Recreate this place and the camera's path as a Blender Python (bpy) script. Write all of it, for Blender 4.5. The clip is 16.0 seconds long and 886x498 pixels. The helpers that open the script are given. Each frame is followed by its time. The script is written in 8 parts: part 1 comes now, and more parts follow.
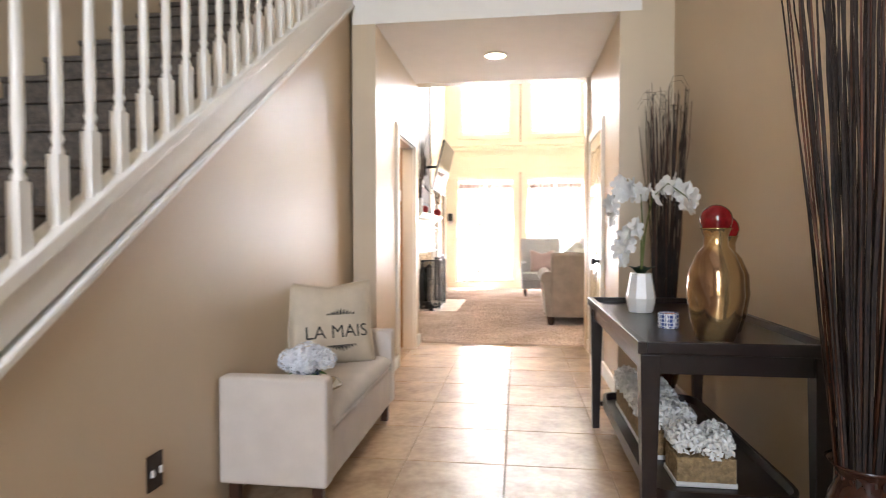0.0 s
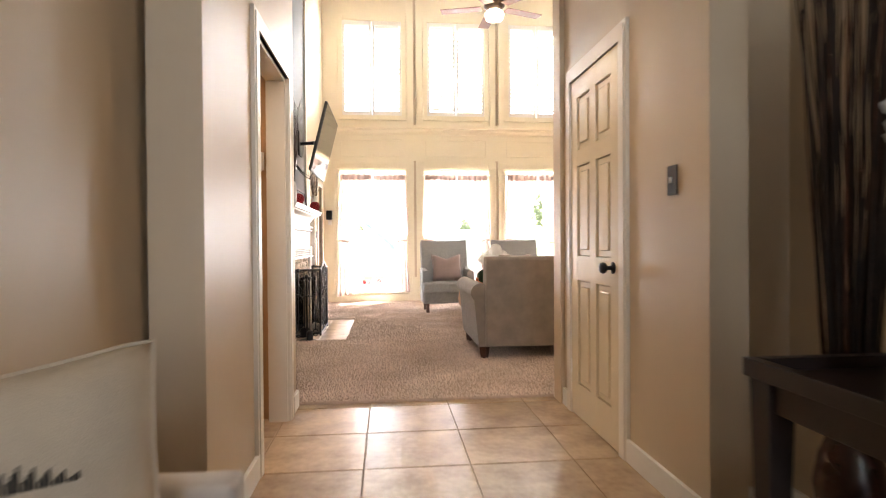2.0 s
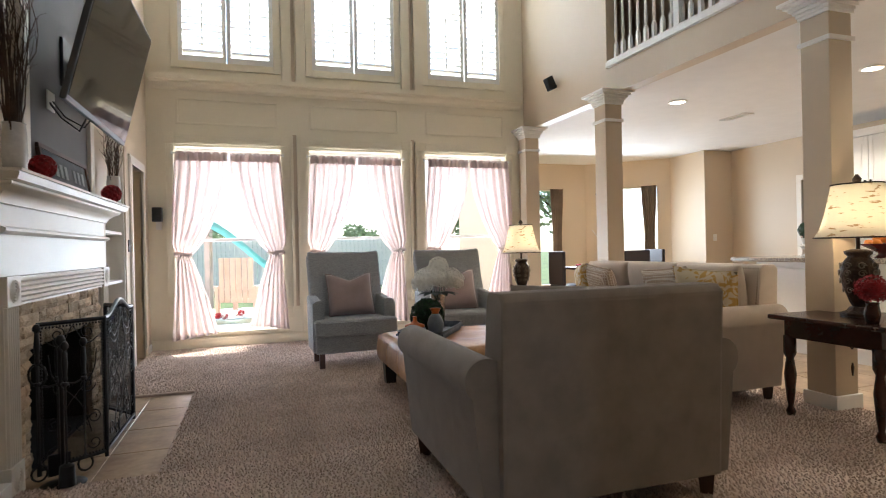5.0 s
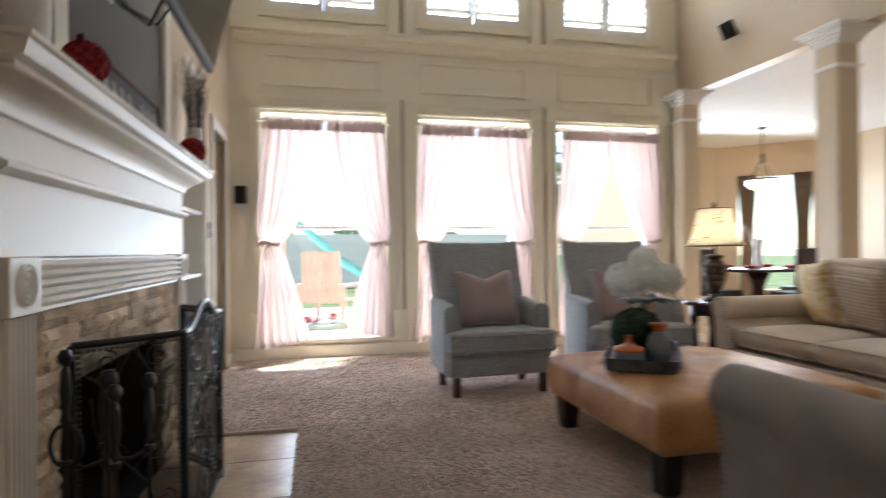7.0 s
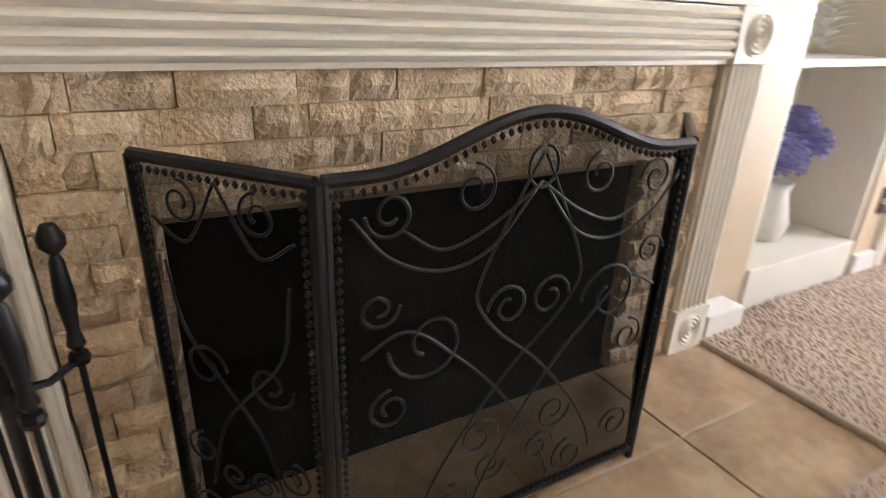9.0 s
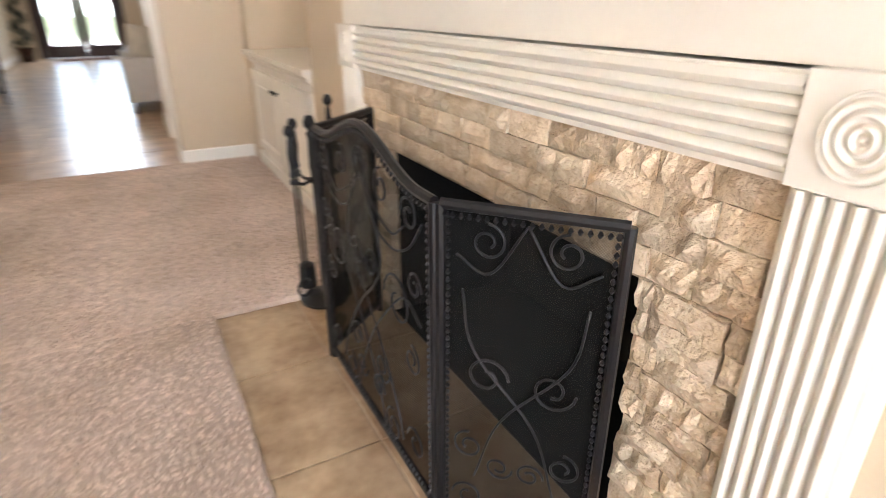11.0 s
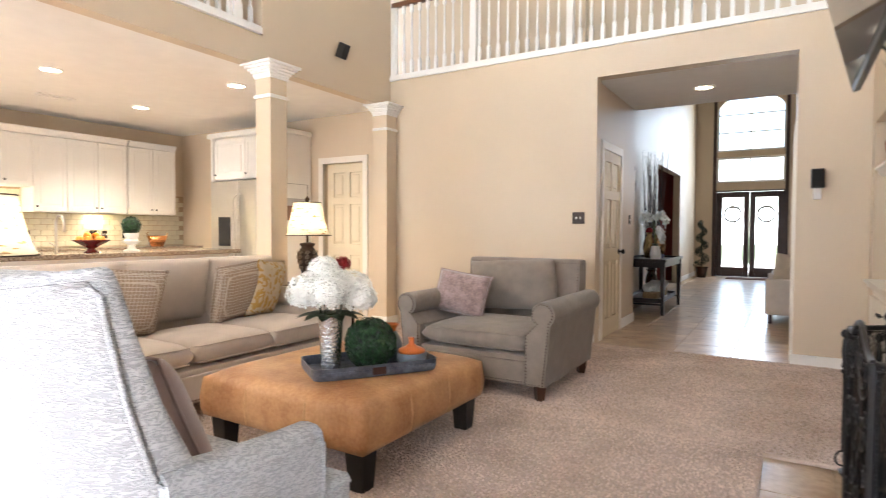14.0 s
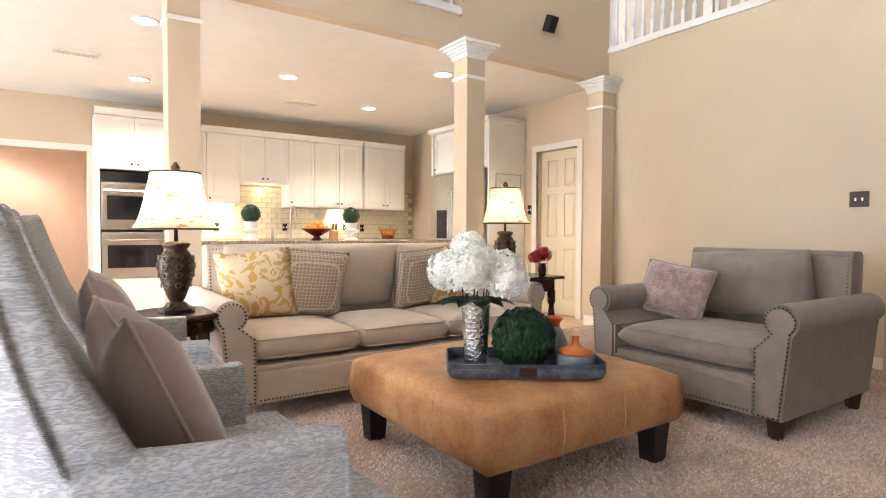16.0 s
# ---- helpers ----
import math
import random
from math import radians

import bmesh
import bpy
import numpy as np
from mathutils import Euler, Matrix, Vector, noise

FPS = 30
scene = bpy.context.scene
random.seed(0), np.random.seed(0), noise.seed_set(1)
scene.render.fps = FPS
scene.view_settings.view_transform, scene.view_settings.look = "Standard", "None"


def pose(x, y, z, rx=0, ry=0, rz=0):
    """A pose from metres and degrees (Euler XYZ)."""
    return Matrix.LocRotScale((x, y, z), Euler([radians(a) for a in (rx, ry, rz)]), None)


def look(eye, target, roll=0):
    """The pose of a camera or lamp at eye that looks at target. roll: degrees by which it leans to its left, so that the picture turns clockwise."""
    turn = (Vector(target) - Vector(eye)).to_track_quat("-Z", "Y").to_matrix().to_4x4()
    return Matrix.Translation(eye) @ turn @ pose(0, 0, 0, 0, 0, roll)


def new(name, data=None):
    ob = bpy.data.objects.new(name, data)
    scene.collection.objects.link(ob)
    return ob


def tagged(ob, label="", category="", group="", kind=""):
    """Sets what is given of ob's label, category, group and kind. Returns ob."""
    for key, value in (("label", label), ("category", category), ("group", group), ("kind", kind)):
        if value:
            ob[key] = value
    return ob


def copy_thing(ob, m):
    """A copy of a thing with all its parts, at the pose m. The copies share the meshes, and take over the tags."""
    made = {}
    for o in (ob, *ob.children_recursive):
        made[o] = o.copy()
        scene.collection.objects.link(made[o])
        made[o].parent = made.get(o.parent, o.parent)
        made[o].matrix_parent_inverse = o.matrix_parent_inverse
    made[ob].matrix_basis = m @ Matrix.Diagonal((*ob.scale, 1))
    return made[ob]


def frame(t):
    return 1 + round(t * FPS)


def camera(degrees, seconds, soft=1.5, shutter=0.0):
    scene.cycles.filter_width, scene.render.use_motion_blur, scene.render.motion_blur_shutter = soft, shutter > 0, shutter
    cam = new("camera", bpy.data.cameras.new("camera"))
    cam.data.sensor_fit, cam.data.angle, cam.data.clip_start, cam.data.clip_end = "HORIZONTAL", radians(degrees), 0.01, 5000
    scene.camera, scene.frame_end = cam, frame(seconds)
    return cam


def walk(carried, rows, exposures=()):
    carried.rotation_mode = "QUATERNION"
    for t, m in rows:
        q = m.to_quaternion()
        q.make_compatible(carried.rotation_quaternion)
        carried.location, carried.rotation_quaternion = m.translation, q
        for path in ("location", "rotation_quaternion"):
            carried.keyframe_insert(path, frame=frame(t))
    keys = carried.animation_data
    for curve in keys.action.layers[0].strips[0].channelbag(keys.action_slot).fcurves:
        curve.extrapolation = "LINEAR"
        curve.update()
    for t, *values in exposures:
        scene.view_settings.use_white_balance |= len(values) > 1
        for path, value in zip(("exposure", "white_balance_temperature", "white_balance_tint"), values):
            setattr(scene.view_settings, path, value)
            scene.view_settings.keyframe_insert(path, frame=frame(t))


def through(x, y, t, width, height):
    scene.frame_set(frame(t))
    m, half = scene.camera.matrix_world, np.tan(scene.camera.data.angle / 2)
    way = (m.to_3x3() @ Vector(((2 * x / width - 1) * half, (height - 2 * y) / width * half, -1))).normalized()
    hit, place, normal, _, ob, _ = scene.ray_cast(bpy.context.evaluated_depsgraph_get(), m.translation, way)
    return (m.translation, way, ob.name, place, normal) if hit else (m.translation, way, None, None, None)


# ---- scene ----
cam = camera(76.3, 16.0, soft=1.0, shutter=0.4)
PATH = [
    (0, (1.337, -0.047, 1.16), (1.074, 1.935, 1.112), -0.1),
    (0.5, (1.105, 0.249, 1.128), (1.165, 2.248, 1.082), -0.2),
    (1, (0.927, 0.768, 1.109), (1.097, 2.76, 1.066), -0.2),
    (1.5, (0.895, 1.431, 1.091), (1.087, 3.421, 1.059), -0.3),
    (2, (0.885, 2.156, 1.074), (1.081, 4.146, 1.049), -0.4),
    (2.5, (0.93, 2.851, 1.073), (1.11, 4.843, 1.054), -1.0),
    (3, (0.969, 3.514, 1.087), (1.13, 5.508, 1.071), -1.0),
    (3.5, (0.952, 4.134, 1.116), (1.17, 6.122, 1.102), -0.7),
    (4, (0.919, 4.691, 1.129), (1.325, 6.65, 1.118), -0.7),
    (4.2, (0.972, 4.81, 1.116), (1.434, 6.757, 1.106), -0.9),
    (6.5, (0.609, 6.267, 1.105), (1.369, 8.117, 1.118), -0.9),
    (7, (0.53, 6.772, 1.032), (0.976, 8.729, 1.037), -0.5),
    (7.5, (0.739, 7.284, 0.991), (0.499, 9.264, 0.837), -0.2),
    (8, (0.767, 7.738, 0.976), (-0.039, 9.528, 0.59), 0.8),
    (8.4, (0.823, 8.079, 0.953), (-0.383, 9.554, 0.354), 1.2),
    (8.5, (0.841, 8.163, 0.948), (-0.435, 9.567, 0.315), 1.8),
    (8.7, (0.827, 8.335, 0.943), (-0.582, 9.56, 0.233), 1.7),
    (9, (0.802, 8.57, 0.977), (-0.79, 9.5, 0.207), 2.3),
    (9.2, (0.8, 8.71, 0.993), (-0.878, 9.446, 0.193), 3.4),
    (11.3, (0.52, 10.664, 1.097), (0.027, 8.846, 0.43), -0.5),
    (11.5, (0.509, 10.853, 1.083), (0.25, 8.943, 0.549), -0.4),
    (12, (0.452, 11.287, 1.103), (0.601, 9.318, 0.801), -0.2),
    (12.5, (0.375, 11.508, 1.129), (0.84, 9.571, 0.942), -0.1),
    (13, (0.292, 11.602, 1.146), (0.999, 9.736, 1.012), 0.0),
    (13.5, (0.28, 11.645, 1.172), (1.17, 9.855, 1.088), 0.1),
    (14, (0.341, 11.694, 1.173), (1.381, 9.988, 1.108), 0.2),
    (14.5, (0.475, 11.651, 1.132), (1.697, 10.069, 1.07), 0.1),
    (15, (0.486, 11.511, 1.103), (1.904, 10.103, 1.042), 0.2),
    (15.5, (0.392, 11.272, 1.054), (1.987, 10.067, 0.995), 0.2),
    (16, (0.384, 11.034, 1.04), (2.04, 9.915, 0.98), 0.3),
]
EXPOSURE = ((0, 3.83, 6750, 14), (1.5, 3.43, 7000, 15), (2.5, 2.68, 7300, 15), (3, 2.36, 7500, 16), (3.5, 2.03, 7100, 12), (4.2, 1.73, 6050, 8), (6.5, 1.6, 6000, 8), (7, 1.65, 5983, 7.7), (8, 1.8, 5950, 7), (8.5, 2.08, 6600, 12), (9, 2.55, 6500, 10), (9.2, 2.65, 6500, 10.2), (11.3, 2.95, 6550, 12), (12.5, 2.66, 6527, 12.5), (13.5, 2.75, 6550, 13), (14, 2.65, 6450, 12.5), (15, 2.3, 6350, 12), (15.5, 2.35, 6300, 11), (16, 2.52, 6350, 12))
walk(cam, [(t, look(eye, target, roll)) for t, eye, target, roll in PATH], EXPOSURE)

# ---- light ----
world = bpy.data.worlds.new("sky")
scene.world = world
world.use_nodes = True
wn = world.node_tree.nodes
sky = wn.new("ShaderNodeTexSky")
sky.sky_type, sky.sun_disc = "NISHITA", False
sky.sun_elevation, sky.sun_rotation = radians(67), radians(30)
world.node_tree.links.new(sky.outputs[0], wn["Background"].inputs[0])
wn["Background"].inputs[1].default_value = 0.15
sun = new("sun", bpy.data.lights.new("sun", "SUN"))
sun.data.energy, sun.data.angle, sun.data.color = 5.0, radians(0.6), (1.0, 0.95, 0.88)
sun.matrix_world = look((6.0, 19.0, 22.0), (1.2, 11.0, 0.0))


def area(name, eye, target, w, h, power, color):
    lamp = new(name, bpy.data.lights.new(name, "AREA"))
    lamp.data.shape, lamp.data.size, lamp.data.size_y = "RECTANGLE", w, h
    lamp.data.energy, lamp.data.color = power, color
    lamp.matrix_world = look(eye, target)
    return lamp


DAY = (0.82, 0.91, 1.0)
for cx in (0.64, 2.14, 3.62):
    area("window_daylight", (cx, 12.62, 1.25), (cx, 6.0, 1.0), 1.1, 2.0, 22, DAY)
    area("upper_daylight", (cx, 12.62, 4.05), (cx, 6.0, 1.6), 1.1, 1.6, 35, DAY)
area("entry_daylight", (1.2, -4.62, 2.6), (1.2, 4.0, 1.0), 1.4, 3.6, 20, DAY)
area("nook_daylight", (6.6, 14.2, 1.5), (6.2, 10.0, 1.0), 2.2, 1.4, 32, DAY)


def spot(x, y, z, power, color=(1.0, 0.82, 0.6)):
    lamp = new("downlight_lamp", bpy.data.lights.new("downlight_lamp", "SPOT"))
    lamp.data.energy, lamp.data.color, lamp.data.spot_size, lamp.data.spot_blend = power, color, radians(130), 0.6
    lamp.data.shadow_soft_size = 0.06
    lamp.matrix_world = look((x, y, z), (x, y, 0))


def bulb(x, y, z, power, color=(1.0, 0.72, 0.42)):
    lamp = new("lamp_bulb_light", bpy.data.lights.new("lamp_bulb_light", "POINT"))
    lamp.data.energy, lamp.data.color, lamp.data.shadow_soft_size = power, color, 0.04
    lamp.location = (x, y, z)


# ---- materials ----
def mat(name, color, rough=0.6, metal=0.0, var=0.08, scale=6.0, bump=0.0, bscale=60.0, color2=None, sheen=0.0, trans=0.0, spec=0.5, world_size=False):
    m = bpy.data.materials.new(name)
    m.use_nodes = True
    t = m.node_tree
    b = t.nodes["Principled BSDF"]
    b.inputs["Roughness"].default_value, b.inputs["Metallic"].default_value = rough, metal
    b.inputs["Specular IOR Level"].default_value = spec
    if sheen:
        b.inputs["Sheen Weight"].default_value, b.inputs["Sheen Roughness"].default_value = sheen, 0.5
    if trans:
        b.inputs["Transmission Weight"].default_value = trans
    co = t.nodes.new("ShaderNodeTexCoord")
    n1, n2 = t.nodes.new("ShaderNodeTexNoise"), t.nodes.new("ShaderNodeTexNoise")
    n1.inputs["Scale"].default_value, n2.inputs["Scale"].default_value = scale, bscale
    n1.inputs["Detail"].default_value, n2.inputs["Detail"].default_value = 5, 4
    where = t.nodes.new("ShaderNodeNewGeometry").outputs["Position"] if world_size else co.outputs["Object"]
    for n in (n1, n2):
        t.links.new(where, n.inputs["Vector"])
    mix = t.nodes.new("ShaderNodeMix")
    mix.data_type = "RGBA"
    c2 = color2 or tuple(max(0.0, c * (1 - 2.5 * var)) for c in color)
    mix.inputs[6].default_value, mix.inputs[7].default_value = (*color, 1), (*c2, 1)
    add = t.nodes.new("ShaderNodeMath")
    add.operation = "MULTIPLY_ADD"
    t.links.new(n2.outputs[0], add.inputs[0])
    add.inputs[1].default_value = 0.45
    t.links.new(n1.outputs[0], add.inputs[2])
    rng = t.nodes.new("ShaderNodeMapRange")
    rng.inputs[1].default_value, rng.inputs[2].default_value = 0.5, 0.95
    t.links.new(add.outputs[0], rng.inputs[0])
    t.links.new(rng.outputs[0], mix.inputs[0])
    t.links.new(mix.outputs[2], b.inputs["Base Color"])
    if bump:
        bp = t.nodes.new("ShaderNodeBump")
        bp.inputs["Strength"].default_value, bp.inputs["Distance"].default_value = bump, 0.01
        t.links.new(n2.outputs[0], bp.inputs["Height"])
        t.links.new(bp.outputs[0], b.inputs["Normal"])
    return m


def glow(name, color, strength):
    m = bpy.data.materials.new(name)
    m.use_nodes = True
    b = m.node_tree.nodes["Principled BSDF"]
    b.inputs["Base Color"].default_value = (*color, 1)
    b.inputs["Emission Color"].default_value, b.inputs["Emission Strength"].default_value = (*color, 1), strength
    return m


PAINT = mat("tan_wall_paint", (0.60, 0.485, 0.35), 0.42, var=0.02, scale=1.5, bump=0.06, bscale=180)
CEIL = mat("white_ceiling_paint", (0.82, 0.80, 0.77), 0.8, var=0.02, bump=0.05, bscale=120)
CREAM = mat("cream_trim_paint", (0.78, 0.73, 0.65), 0.4, var=0.02, scale=3, bump=0.02, bscale=40)
WHITE = mat("white_trim_paint", (0.82, 0.80, 0.76), 0.35, var=0.02, scale=3, bump=0.02, bscale=40)
TILE = mat("beige_travertine_tile", (0.56, 0.41, 0.265), 0.28, var=0.1, scale=5, bump=0.05, bscale=25, color2=(0.29, 0.18, 0.10), world_size=True)
GROUT = mat("brown_grout", (0.44, 0.33, 0.22), 0.9, var=0.1)
CARPET = mat("beige_carpet", (0.65, 0.515, 0.435), 0.95, var=0.1, scale=2.0, bump=0.4, bscale=70, color2=(0.44, 0.335, 0.26), sheen=0.2)
BLACK = mat("black_iron", (0.012, 0.012, 0.014), 0.35, 0.3, var=0.1, bump=0.1)
GREYWALL = mat("grey_taupe_paint", (0.10, 0.085, 0.075), 0.6, var=0.05)
DARKWOOD = mat("dark_espresso_wood", (0.014, 0.007, 0.006), 0.3, var=0.2, scale=12, bump=0.03)
WALLCREAM = mat("warm_cream_wall_paint", (0.84, 0.765, 0.60), 0.4, var=0.02, scale=3, bump=0.02, bscale=40)
STONE = mat("split_travertine", (0.76, 0.625, 0.465), 0.85, var=0.12, scale=14, bump=0.9, bscale=110, color2=(0.54, 0.39, 0.25), world_size=True)
SOFA = mat("cream_linen", (0.58, 0.485, 0.40), 0.9, var=0.05, scale=8, bump=0.25, bscale=400, sheen=0.2)
LOVE = mat("taupe_linen", (0.27, 0.222, 0.182), 0.9, var=0.1, scale=10, bump=0.35, bscale=350, sheen=0.2)
LEATHER = mat("tan_leather", (0.56, 0.31, 0.14), 0.42, var=0.12, scale=5, bump=0.15, bscale=60, color2=(0.32, 0.125, 0.04))


# ---- mesh helpers ----
def box(bm, x0, x1, y0, y1, z0, z1):
    vs = [bm.verts.new(p) for p in ((x0, y0, z0), (x1, y0, z0), (x1, y1, z0), (x0, y1, z0), (x0, y0, z1), (x1, y0, z1), (x1, y1, z1), (x0, y1, z1))]
    return [bm.faces.new([vs[i] for i in f]) for f in ((3, 2, 1, 0), (4, 5, 6, 7), (0, 1, 5, 4), (1, 2, 6, 5), (2, 3, 7, 6), (3, 0, 4, 7))]


def boxes(*bs):
    bm = bmesh.new()
    for b in bs:
        box(bm, *b)
    return bm


def link(name, bm, material, parent=None, bevel=0.0, smooth=False, segs=2):
    if bevel:
        bmesh.ops.bevel(bm, geom=bm.edges[:], offset=bevel, segments=segs, affect="EDGES", profile=0.6, clamp_overlap=True)
    bmesh.ops.recalc_face_normals(bm, faces=bm.faces[:])
    me = bpy.data.meshes.new(name)
    if smooth:
        for f in bm.faces:
            f.smooth = True
    bm.to_mesh(me)
    bm.free()
    me.materials.append(material)
    if smooth == "auto":
        me.set_sharp_from_angle(angle=radians(40))
    ob = new(name, me)
    if parent:
        ob.parent = parent
    return ob


def part(name, bm, material, parent, label="", bevel=0.0, smooth=False, segs=2):
    return tagged(link(name, bm, material, parent, bevel, smooth, segs), label)


def structure(name, bm, material, label, category, bevel=0.0, smooth=False):
    return tagged(link(name, bm, material, None, bevel, smooth), label, category, "", "structure")


def thing(name, m, label, category, group=""):
    ob = new(name)
    ob.empty_display_size = 0.1
    ob.matrix_world = m
    return tagged(ob, label, category, group)


def lathe(bm, prof, n=24, c=(0, 0, 0), sx=1.0, sy=1.0):
    rings = []
    for r, z in prof:
        rings.append([bm.verts.new((c[0] + sx * r * math.cos(2 * math.pi * i / n), c[1] + sy * r * math.sin(2 * math.pi * i / n), c[2] + z)) for i in range(n)])
    for a, b in zip(rings, rings[1:]):
        for i in range(n):
            bm.faces.new((a[i], a[(i + 1) % n], b[(i + 1) % n], b[i]))
    bm.faces.new(rings[0][::-1])
    bm.faces.new(rings[-1])
    return bm


def tube(bm, pts, r, n=6, r1=None):
    pts = [Vector(p) for p in pts]
    rings = []
    ref = None
    for i, p in enumerate(pts):
        d = (pts[min(i + 1, len(pts) - 1)] - pts[max(i - 1, 0)]).normalized()
        if ref is None:
            ref = d.orthogonal().normalized()
        ref = (ref - d * ref.dot(d)).normalized()
        s = d.cross(ref)
        k = r if r1 is None else r + (r1 - r) * i / (len(pts) - 1)
        rings.append([bm.verts.new(p + k * (ref * math.cos(2 * math.pi * j / n) + s * math.sin(2 * math.pi * j / n))) for j in range(n)])
    for a, b in zip(rings, rings[1:]):
        for j in range(n):
            bm.faces.new((a[j], a[(j + 1) % n], b[(j + 1) % n], b[j]))
    bm.faces.new(rings[0][::-1])
    bm.faces.new(rings[-1])
    return bm


def prism(bm, outline, axis, a, b):
    """Extrudes a closed outline of pairs along an axis from a to b."""
    def at(p, v):
        return {"x": (v, p[0], p[1]), "y": (p[0], v, p[1]), "z": (p[0], p[1], v)}[axis]
    va = [bm.verts.new(at(p, a)) for p in outline]
    vb = [bm.verts.new(at(p, b)) for p in outline]
    n = len(outline)
    for i in range(n):
        bm.faces.new((va[i], va[(i + 1) % n], vb[(i + 1) % n], vb[i]))
    bm.faces.new(va[::-1])
    bm.faces.new(vb)
    return bm


# ---- setting: floors ----
structure("floor", boxes((-6, 10, -6.5, 15.6, -0.2, -0.006)), GROUT, "brown grout bed under the beige floor tiles", "floor")
CARP = structure("carpet", boxes((-0.22, 4.6, 5.95, 8.345, -0.006, 0.02), (0.425, 4.6, 8.345, 10.125, -0.006, 0.02), (-0.22, 4.6, 10.125, 12.3, -0.006, 0.02)), CARPET, "thick beige cut-pile carpet", "carpet", bevel=0.008)

# ---- setting: walls ----
TOP = 5.6
structure("wall_hall", boxes((-0.9, 0.28, 5.78, 5.93, 0, 2.74), (2.02, 4.9, 5.78, 5.93, 0, 2.74), (-0.9, 4.9, 5.78, 5.93, 2.74, 3.04)), PAINT, "tan painted wall with a wide hall opening", "wall")
structure("wall_corridor_left", boxes((0.1, 0.28, 4.1, 4.86, 0, 2.74), (0.17, 0.28, 5.63, 5.78, 0, 2.74), (0.17, 0.28, 4.86, 5.63, 2.06, 2.74)), PAINT, "tan painted corridor wall with an open doorway", "wall")
structure("wall_corridor_right", boxes((2.05, 2.2, 4.1, 4.87, 0, 2.74), (2.05, 2.2, 5.6, 5.78, 0, 2.74), (2.05, 2.2, 4.87, 5.6, 2.06, 2.74)), PAINT, "tan painted corridor wall around a closet door", "wall")
structure("ceiling_corridor", boxes((0.1, 2.2, 4.1, 5.78, 2.74, 3.0)), CEIL, "flat painted corridor ceiling", "ceiling")
structure("wall_bridge", boxes((-1.25, 0.1, 4.22, 4.37, 0, TOP), (2.2, 2.6, 4.22, 4.37, 0, TOP), (0.1, 2.2, 4.1, 4.37, 3.0, TOP)), PAINT, "tan painted wall over the corridor", "wall")
bm = bmesh.new()
prism(bm, [(-0.35, 0), (4.22, 0), (4.22, 2.97), (-0.08, 0)], "x", -0.03, 0.08)
structure("wall_under_stairs", bm, PAINT, "tan painted sloping wall under the stairs", "wall")
structure("wall_foyer_right", boxes((2.45, 2.6, 0.4, 4.22, 0, TOP), (2.45, 2.6, -2.2, 0.4, 2.45, TOP), (2.45, 2.6, -4.7, -2.2, 0, TOP)), PAINT, "tan painted tall foyer wall", "wall")
structure("wall_front", boxes((-1.4, 0.4, -4.9, -4.7, 0, TOP), (1.95, 2.6, -4.9, -4.7, 0, TOP), (0.4, 1.95, -4.9, -4.7, 2.24, 2.44), (0.4, 1.95, -4.9, -4.7, 3.1, 3.24), (0.4, 1.95, -4.9, -4.7, 4.72, TOP)), PAINT, "tan painted front wall with door and tall window", "wall")
structure("wall_stair_far", boxes((-1.4, -1.25, -4.7, 4.37, 0, TOP)), PAINT, "tan painted wall behind the stairs", "wall")
RED = mat("deep_red_paint", (0.20, 0.022, 0.018), 0.6, var=0.06)
structure("wall_dining", boxes((3.6, 3.75, -2.8, 0.6, 0, 2.75), (2.6, 3.6, 0.45, 0.6, 0, 2.75), (2.6, 3.6, -2.8, -2.65, 0, 2.75)), RED, "deep red painted dining room walls", "wall")
structure("ceiling_dining", boxes((2.6, 3.75, -2.8, 0.6, 2.75, 2.9)), CEIL, "white ceiling of the red side room", "ceiling")
structure("wall_left", boxes((-0.4, -0.24, 7.6, 8.578, 0, TOP), (-0.4, -0.24, 9.77, 10.42, 0, TOP), (-0.4, -0.24, 8.578, 9.77, 0.645, TOP), (-0.4, -0.24, 5.93, 6.1, 0, TOP), (-0.4, -0.24, 6.1, 7.6, 2.04, TOP), (-0.4, -0.24, 10.42, 11.18, 2.3, TOP), (-0.4, -0.24, 11.18, 11.42, 0, TOP), (-0.4, -0.24, 11.42, 12.0, 2.0, TOP), (-0.4, -0.24, 12.0, 12.6, 0, TOP)), PAINT, "tan painted wall beside the fireplace", "wall")
structure("wall_chimney", boxes((-0.24, -0.2, 8.065, 10.325, 1.5, TOP)), PAINT, "tan painted chimney breast above the mantel", "wall")
structure("wall_niche", boxes((-0.75, -0.4, 6.02, 6.1, 0, 2.1), (-0.75, -0.4, 7.6, 7.68, 0, 2.1), (-0.83, -0.75, 6.02, 7.68, 0, 2.1), (-0.75, -0.4, 6.1, 7.6, 2.04, 2.12)), PAINT, "tan painted recess over the cabinet", "wall")
YEL = mat("yellow_room_paint", (0.62, 0.47, 0.10), 0.6, var=0.03)
structure("wall_side_room", boxes((-1.6, -1.5, 11.0, 12.6, 0, 2.4), (-1.5, -0.4, 12.45, 12.6, 0, 2.4), (-1.5, -0.4, 11.2, 11.3, 0, 2.4), (-1.5, -0.4, 11.3, 12.45, 2.3, 2.4)), YEL, "yellow painted side room walls", "wall")
BROWN = mat("warm_brown_paint", (0.50, 0.30, 0.15), 0.6, var=0.03)
